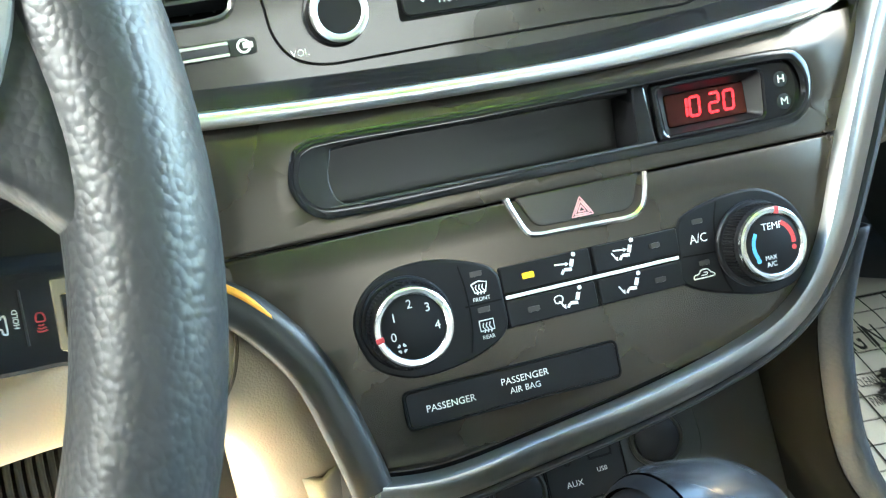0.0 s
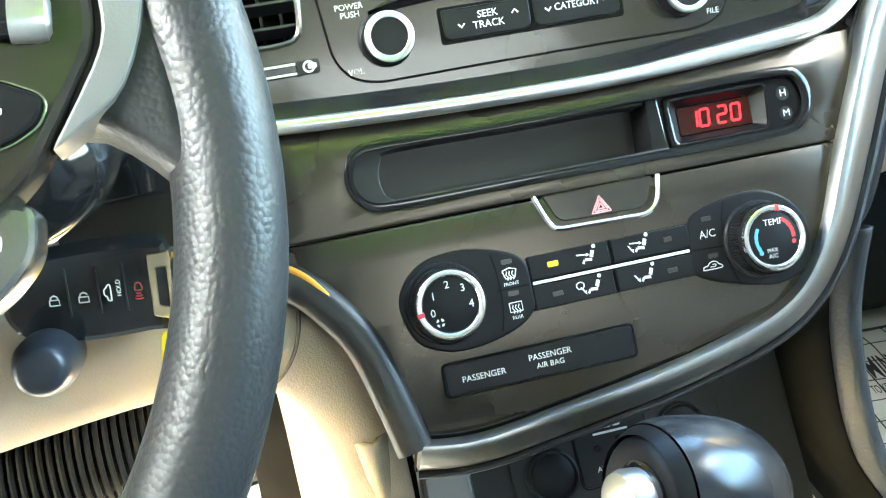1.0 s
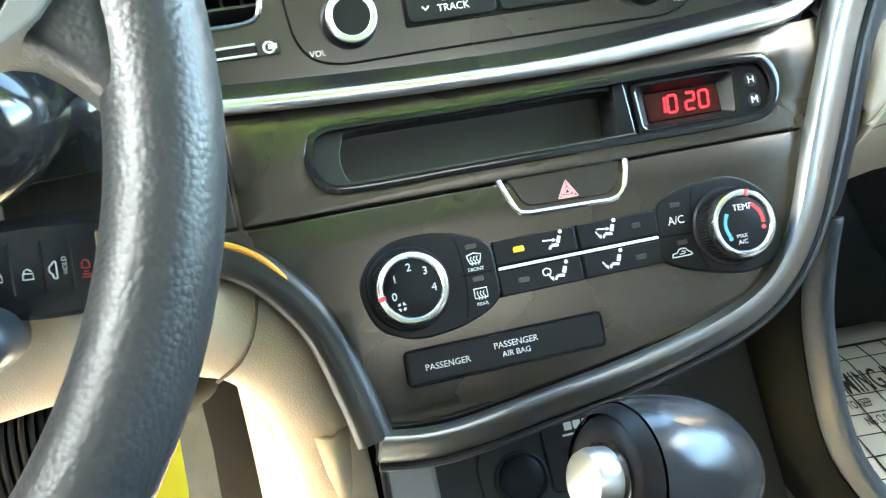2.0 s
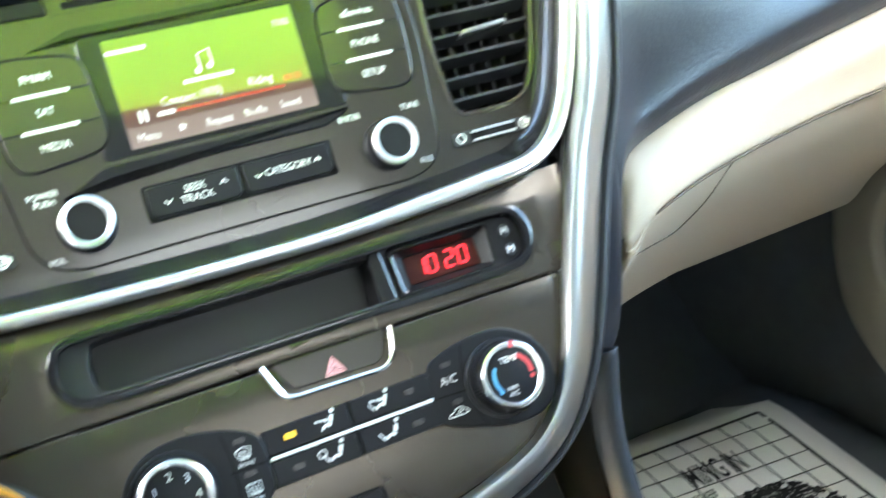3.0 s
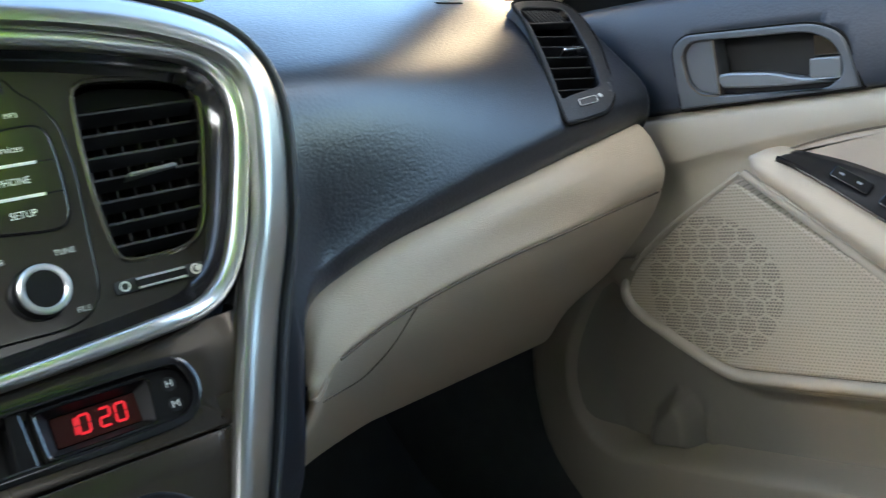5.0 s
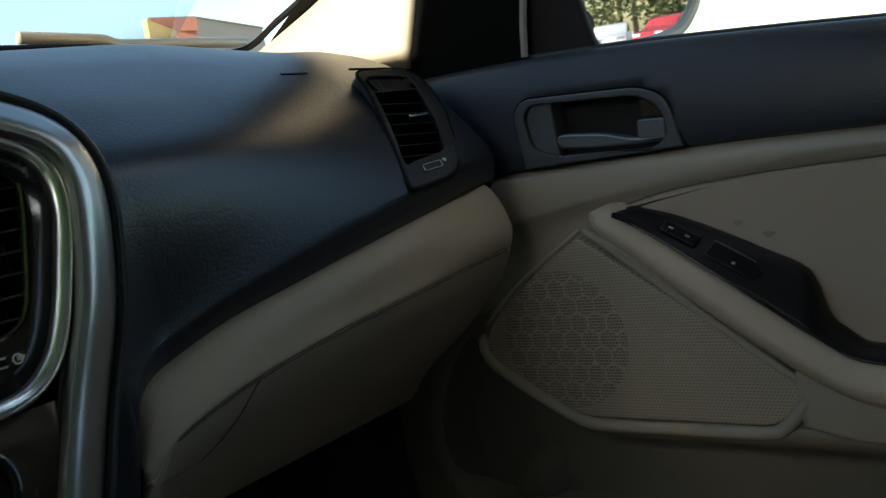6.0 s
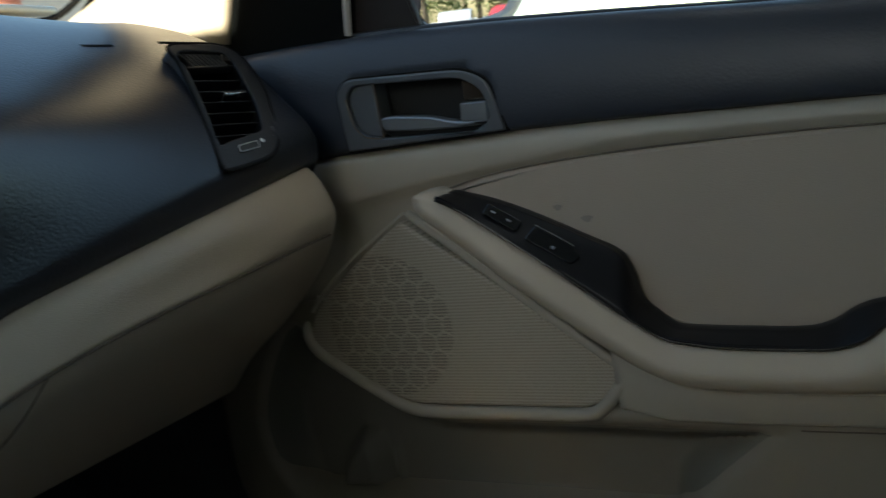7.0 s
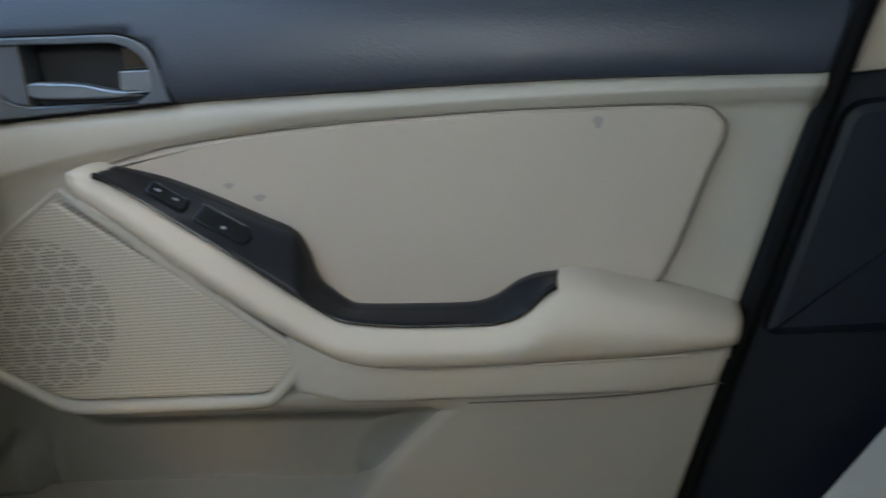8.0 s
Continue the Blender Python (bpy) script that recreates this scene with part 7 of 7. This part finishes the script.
# driver footwell floor strip in the sun and pedals
pedal = thing("brake_pedal", (-0.26, 0.3, 0.12), "black rubber brake pedal on a black arm", "pedal")
part("arm", sweep([Vector((-0.178, 0.42, 0.47)), Vector((-0.172, 0.33, 0.36)), Vector((-0.170, 0.28, 0.26)), Vector((-0.174, 0.27, 0.17))], [(-0.024, -0.006), (0.024, -0.006), (0.024, 0.006), (-0.024, 0.006)], Vector((0, -1, 0))), VOID, pedal)
part("pad", plate(rounded([(-0.06, -0.03), (0.06, -0.03), (0.06, 0.03), (-0.06, 0.03)], 0.01, 4), 0, 0.012, Matrix.Translation((-0.190, 0.262, 0.16)) @ Matrix.Rotation(radians(60), 4, "X"), 0.004), BLACK, pedal)
light_mat = thing("driver_floor_mat", (-0.35, 0.1, 0.052), "pale paper mat in the sun on the driver floor", "floor mat")
part("sheet", plate(rounded([(-0.60, -0.25), (-0.13, -0.25), (-0.13, 0.32), (-0.60, 0.32)], 0.03, 4), 0.0525, 0.0545, FLAT, 0.0005), PAPER, light_mat)

dseat = thing("bucket_seat", (-0.40, -0.75, 0.05), "grey-beige leather driver seat pushed back", "seat")
dback = []
for t in np.linspace(0, 1, 16):
    c = Vector((-0.38, -0.78 - 0.22 * t, 0.22 + 0.60 * t))
    dback.append([c + Vector((0.24 * s, 0.05 + 0.05 * abs(s) ** 3, 0)) for s in np.linspace(-1, 1, 15)])
shell(part("backrest", loft(dback), GREY_SEAT, dseat, "", 60), 0.10)
part("cushion", plate(rounded([(-0.62, -0.78), (-0.15, -0.78), (-0.15, -0.40), (-0.62, -0.40)], 0.05, 5), 0.06, 0.24, FLAT, 0.04), GREY_SEAT, dseat)
# ---- outside ----
ground = bmesh.new()
for ring in [[(-900, -900), (900, -900), (900, 900), (-900, 900)]]:
    ground.faces.new([ground.verts.new((x, y, -0.28)) for x, y in ring])
concrete = material("sunlit_concrete", (0.55, 0.53, 0.49), 0.9, 0, 0.3, 40, 0.12, 0.4)
tagged(finish("ground", ground, concrete, None, "pale sunlit concrete forecourt"), kind="structure")
shed = thing("warehouse", (24, 26, -0.28), "long low warehouse with tan end and brick-red and brown walls", "building")
BR, TN, BW = material("brick_red_wall", (0.42, 0.17, 0.11), 0.8, 0, 0.3, 6), material("tan_wall", (0.60, 0.47, 0.22), 0.8, 0, 0.3, 6), material("brown_wall", (0.44, 0.37, 0.30), 0.8, 0, 0.3, 6)
for x0, y0, x1, y1, m in ((20.15, 28.0, 21.3, 28.0, TN), (21.3, 28.0, 22.2, 28.0, BR), (22.2, 28.0, 27.7, 30.6, BW)):
    d = Vector((x1 - x0, y1 - y0)).normalized()
    n = Vector((-d.y, d.x)) * 0.3
    bmq = bmesh.new()
    lo = [bmq.verts.new((a, b, -0.28)) for a, b in ((x0, y0), (x1, y1), (x1 + n.x, y1 + n.y), (x0 + n.x, y0 + n.y))]
    hi = [bmq.verts.new((v.co.x, v.co.y, 6.66)) for v in lo]
    for i in range(4):
        bmq.faces.new((lo[i - 1], lo[i], hi[i], hi[i - 1]))
    bmq.faces.new(hi)
    part("wall", bmq, m, shed)
part("roof", plate([(20.15, 27.9), (22.2, 27.9), (27.7, 30.5), (38, 46), (33.5, 46)], 6.66, 6.71, FLAT, 0.02), material("brown_roof_sheet", (0.40, 0.34, 0.28), 0.7), shed)
part("fascia", plate([(20.25, 6.60), (21.3, 6.18), (22.2, 6.18), (22.2, 6.66), (20.25, 6.66)], -0.06, 0.0, at_y(27.9), 0.02), BR, shed, "brick-red slanting fascia")

TYRE, RIMM, CGL = material("tyre_rubber", (0.02, 0.02, 0.02), 0.8), material("alloy_rim", (0.55, 0.55, 0.56), 0.3, 0.9), material("dark_car_glass", (0.02, 0.025, 0.03), 0.06)


def parked_car(where, turn, paint, label):
    M = Matrix.Translation(where) @ Matrix.Rotation(radians(turn), 4, "Z")
    c = thing("car", where, label, "car", "parked cars")
    side = smooth_line([(-2.25, 0.45), (-2.2, 0.85), (-1.5, 0.98), (-0.95, 1.36), (-0.2, 1.46), (0.5, 1.38), (1.15, 0.98), (2.0, 0.82), (2.25, 0.55), (2.2, 0.28), (-2.2, 0.28)], 4, True)
    XZ = M @ Matrix(((1, 0, 0, 0), (0, 0, 1, -0.88), (0, 1, 0, 0), (0, 0, 0, 1)))
    part("body", plate(side, 0, 1.76, XZ, 0.14), paint, c)
    glass_side = smooth_line([(-1.35, 0.98), (-0.88, 1.30), (-0.2, 1.39), (0.45, 1.32), (0.98, 0.98)], 4)
    part("side_glass", plate([*glass_side], -0.01, 1.77, XZ, 0.02), CGL, c)
    for x in (-1.4, 1.4):
        for y in (-0.8, 0.8):
            w = part("wheel", lathe([(0.2, -0.1), (0.32, -0.09), (0.33, 0), (0.32, 0.09), (0.2, 0.1)], M @ Matrix.Translation((x, y, 0.33)) @ Matrix.Rotation(radians(90), 4, "X"), 28), TYRE, c)
            part("rim", lathe([(0.2, -0.105), (0.19, 0.0), (0.2, 0.105)], M @ Matrix.Translation((x, y, 0.33)) @ Matrix.Rotation(radians(90), 4, "X"), 20), RIMM, w)
    for y in (-0.6, 0.6):
        part("headlight", plate(box_line(y - 0.2, 0.62, y + 0.2, 0.78, 0.05), -0.05, 0.06, M @ Matrix.Translation((2.15, 0, 0)) @ Matrix(((0, 0, 1, 0), (1, 0, 0, 0), (0, 1, 0, 0), (0, 0, 0, 1))), 0.02), RIMM, c)
    return c


parked_car((11.5, 1.0, -0.28), 90, material("grey_car_paint", (0.20, 0.22, 0.26), 0.25, 0.4, coat=0.6), "grey parked saloon car on the forecourt")
parked_car((17.3, -44.0, -0.28), 140, material("red_car_paint", (0.45, 0.03, 0.03), 0.25, 0.1, coat=0.6), "red parked saloon car on the forecourt")
parked_car((15.4, -47.6, -0.28), 112, material("white_car_paint", (0.75, 0.75, 0.75), 0.25, 0.1, coat=0.6), "white parked saloon car on the forecourt")
parked_car((20.5, -50.0, -0.28), 120, material("silver_car_paint", (0.45, 0.47, 0.50), 0.25, 0.5, coat=0.6), "silver parked saloon car on the forecourt")
BARK, LEAF = material("grey_brown_bark", (0.12, 0.09, 0.06), 0.9, 0, 0.6, 30), material("olive_leaves", (0.09, 0.11, 0.03), 0.7, 0, 0, 1, 0.3, 2)


def tree(where, h, seed):
    r = random.Random(seed)
    t = thing("tree", where, "broad olive-green tree at the edge of the forecourt", "tree", "trees behind the cars")
    o = Vector(where)
    bits = [sweep([o, o + Vector((0.1, 0, h * 0.25)), o + Vector((0, 0.1, h * 0.5)), o + Vector((0.1, 0.1, h * 0.8))], tube(0.22, 8), Vector((0, 1, 0)), False, [1, 0.8, 0.55, 0.2])]
    for k in range(8):
        a, z = r.uniform(0, math.tau), r.uniform(0.3, 0.65) * h
        e = Vector((math.cos(a), math.sin(a), 0.7)) * h * r.uniform(0.18, 0.3)
        s = o + Vector((0, 0, z))
        bits.append(sweep([s, s + e * 0.5, s + e], tube(0.08, 6), Vector((0.3, 0.2, 1)), False, [1, 0.6, 0.2]))
    part("trunk", join(*bits), BARK, t)
    crown = bmesh.new()
    for k in range(34):
        c = o + Vector((r.gauss(0, 0.20) * h, r.gauss(0, 0.20) * h, h * r.uniform(0.10, 0.98)))
        for q in range(70):
            d = Vector((r.gauss(0, 1), r.gauss(0, 1), r.gauss(0, 0.8))).normalized() * h * r.uniform(0.03, 0.10)
            u = Vector((r.gauss(0, 1), r.gauss(0, 1), r.gauss(0, 1))).normalized() * r.uniform(0.10, 0.22)
            v = u.orthogonal().normalized() * 0.09
            p = c + d
            crown.faces.new([crown.verts.new(p - u), crown.verts.new(p + v), crown.verts.new(p + u), crown.verts.new(p - v)])
    part("crown", crown, LEAF, t)


for i, (x, y, h) in enumerate(((17, -60, 11), (21.5, -62, 12), (13, -63, 11.5), (25, -63, 12), (19, -67, 13), (29, -66, 12), (9, -66, 12), (23, -70, 14))):
    tree((x, y, -0.28), h, i + 3)
verge = bmesh.new()
verge.faces.new([verge.verts.new(p) for p in ((-10, -51, -0.274), (60, -51, -0.274), (60, -110, -0.274), (-10, -110, -0.274))])
tagged(finish("grass_verge", verge, material("dry_green_grass", (0.16, 0.19, 0.05), 0.9, 0, 0.8, 8, 0.3, 1.5), None, "yellow-green grass verge behind the parked cars"), kind="structure")

# wing mirror
wing = thing("wing_mirror", (0.90, 0.10, 0.70), "dark wing mirror with silver rim outside the passenger window", "mirror")
wn_ = Vector((-0.384, -0.923, -0.044)).normalized()
wx = Vector((0.923, -0.384, 0)).normalized()
WG = Matrix.Translation((0.955, 0.045, 0.762)) @ Matrix((wx, wn_.cross(wx) * -1 if (wn_.cross(wx)).z < 0 else wn_.cross(wx), wn_)).transposed().to_4x4()
WGO = smooth_line([(-0.080, 0.055), (0.0, 0.066), (0.078, 0.052), (0.094, 0.008), (0.080, -0.020), (0.0515, -0.038), (-0.01, -0.044), (-0.052, -0.040), (-0.070, -0.010)], 5, True)
mirror_mat = material("mirror_glass", (0.92, 0.93, 0.94), 0.01, 1.0, 0, mottle=0.0, wear=0.0)
part("shell", plate([Vector((p.x * 1.26, p.y * 1.14)) for p in WGO], -0.09, 0.002, WG, 0.02), material("dark_mirror_shell", (0.035, 0.022, 0.024), 0.55, 0.0, gloss=0.2), wing, "dark painted mirror shell")
rim_w = [WG @ Vector((p.x * 1.07, p.y * 1.08, 0.004)) for p in WGO[4:34]]
part("rim", sweep(rim_w, tube(0.0075, 10), wn_), material("pale_silver_mirror_rim", (0.55, 0.50, 0.42), 0.35, 0.6), wing, "pale silver mirror rim")
part("glass", plate(WGO, -0.004, 0.004, WG, 0.001), mirror_mat, wing, "mirror glass")
part("arm", sweep([Vector((0.765, 0.10, 0.70)), Vector((0.82, 0.085, 0.725)), Vector((0.875, 0.085, 0.75))], tube(0.034, 16, 0.7), Vector((0, 0, 1))), material("dark_mirror_arm", (0.03, 0.018, 0.02), 0.6, gloss=0.2), wing, "dark mirror arm")

# windscreen
screen = tagged(thing("windscreen", (0, 0.7, 0.78), "clear windscreen with a black lower edge", "windscreen"), kind="structure")
ws = loft([[Vector((x, y - 0.10 * (x / 0.75) ** 2, z)) for x in np.linspace(-0.76, 0.76, 17)] for y, z in ((0.88, 0.785), (0.45, 1.04), (0.04, 1.27))])
part("pane", ws, PANE, screen, "", 60).visible_shadow = False
part("black_edge", sweep([Vector((x, 0.872 - 0.10 * (x / 0.75) ** 2, 0.792)) for x in np.linspace(-0.75, 0.75, 24)], [(-0.02, -0.004), (0.02, -0.004), (0.02, 0.012), (-0.02, 0.012)], Vector((0, -0.5, 0.86))), VOID, screen)
part("corner_edge", sweep(smooth_line([Vector((0.30, 0.45, 0.829)), Vector((0.50, 0.465, 0.8255)), Vector((0.64, 0.485, 0.8195)), Vector((0.752, 0.502, 0.8165)), Vector((0.775, 0.448, 0.842)), Vector((0.797, 0.402, 0.868)), Vector((0.83, 0.32, 0.92))], 5), tube(0.0042, 8), Vector((0, -0.5, 0.86))), VOID, screen, "black edge band of the windscreen")
part("cowl_strip", sweep(smooth_line([Vector((0.48, 0.55, 0.856)), Vector((0.5565, 0.55, 0.8508)), Vector((0.585, 0.55, 0.848)), Vector((0.606, 0.55, 0.8415)), Vector((0.666, 0.55, 0.8400)), Vector((0.733, 0.55, 0.8380)), Vector((0.803, 0.55, 0.8343))], 4), tube(0.0075, 12), Vector((0, -0.5, 0.86))), material("champagne_paint", (0.66, 0.57, 0.42), 0.3, 0.2, coat=0.4), screen, "champagne painted cowl edge")
hood = loft([[Vector((x, y, z - 0.05 * (x / 0.8) ** 2)) for x in np.linspace(-0.82, 0.82, 13)] for y, z in ((0.89, 0.76), (1.2, 0.76), (1.7, 0.68), (1.95, 0.5), (2.0, 0.2))])
tagged(shell(finish("bonnet", hood, material("dark_car_paint", (0.05, 0.045, 0.045), 0.25, 0.4, coat=0.5), None, "dark painted bonnet ahead of the windscreen", 60), 0.01), category="bonnet", kind="structure")

# lime card added in front of the stack for a lime band and its reflection in the screen
card = thing("lime_stand_in_card", (-0.05, -0.10, 0.71), "lime-yellow card added in front of the stack for a lime band and reflection", "tag")
part("card", plate(rounded([(-0.2556, 0.7408), (0.1134, 0.7032), (0.125, 0.951), (-0.233, 0.974)], 0.004, 3), -0.0006, 0.0006, at_y(-0.10), 0.0003), HIVIS, card, "lime-yellow card")
part("cord", sweep(smooth_line([Vector((-0.08, -0.10, 0.96)), Vector((-0.06, -0.085, 1.03)), Vector((-0.02, -0.05, 1.13)), Vector((0.0, 0.0, 1.22))], 4), tube(0.0012, 6), Vector((1, 0, 0))), HIVIS, card)


# unseen high-visibility vest on a hanger, added for the lime reflection in the radio and the glossy trim
vest = thing("lime_vest_reflector", (-0.04, -0.64, 0.80), "unseen lime-yellow vest added behind the front seats for its reflection", "vest")
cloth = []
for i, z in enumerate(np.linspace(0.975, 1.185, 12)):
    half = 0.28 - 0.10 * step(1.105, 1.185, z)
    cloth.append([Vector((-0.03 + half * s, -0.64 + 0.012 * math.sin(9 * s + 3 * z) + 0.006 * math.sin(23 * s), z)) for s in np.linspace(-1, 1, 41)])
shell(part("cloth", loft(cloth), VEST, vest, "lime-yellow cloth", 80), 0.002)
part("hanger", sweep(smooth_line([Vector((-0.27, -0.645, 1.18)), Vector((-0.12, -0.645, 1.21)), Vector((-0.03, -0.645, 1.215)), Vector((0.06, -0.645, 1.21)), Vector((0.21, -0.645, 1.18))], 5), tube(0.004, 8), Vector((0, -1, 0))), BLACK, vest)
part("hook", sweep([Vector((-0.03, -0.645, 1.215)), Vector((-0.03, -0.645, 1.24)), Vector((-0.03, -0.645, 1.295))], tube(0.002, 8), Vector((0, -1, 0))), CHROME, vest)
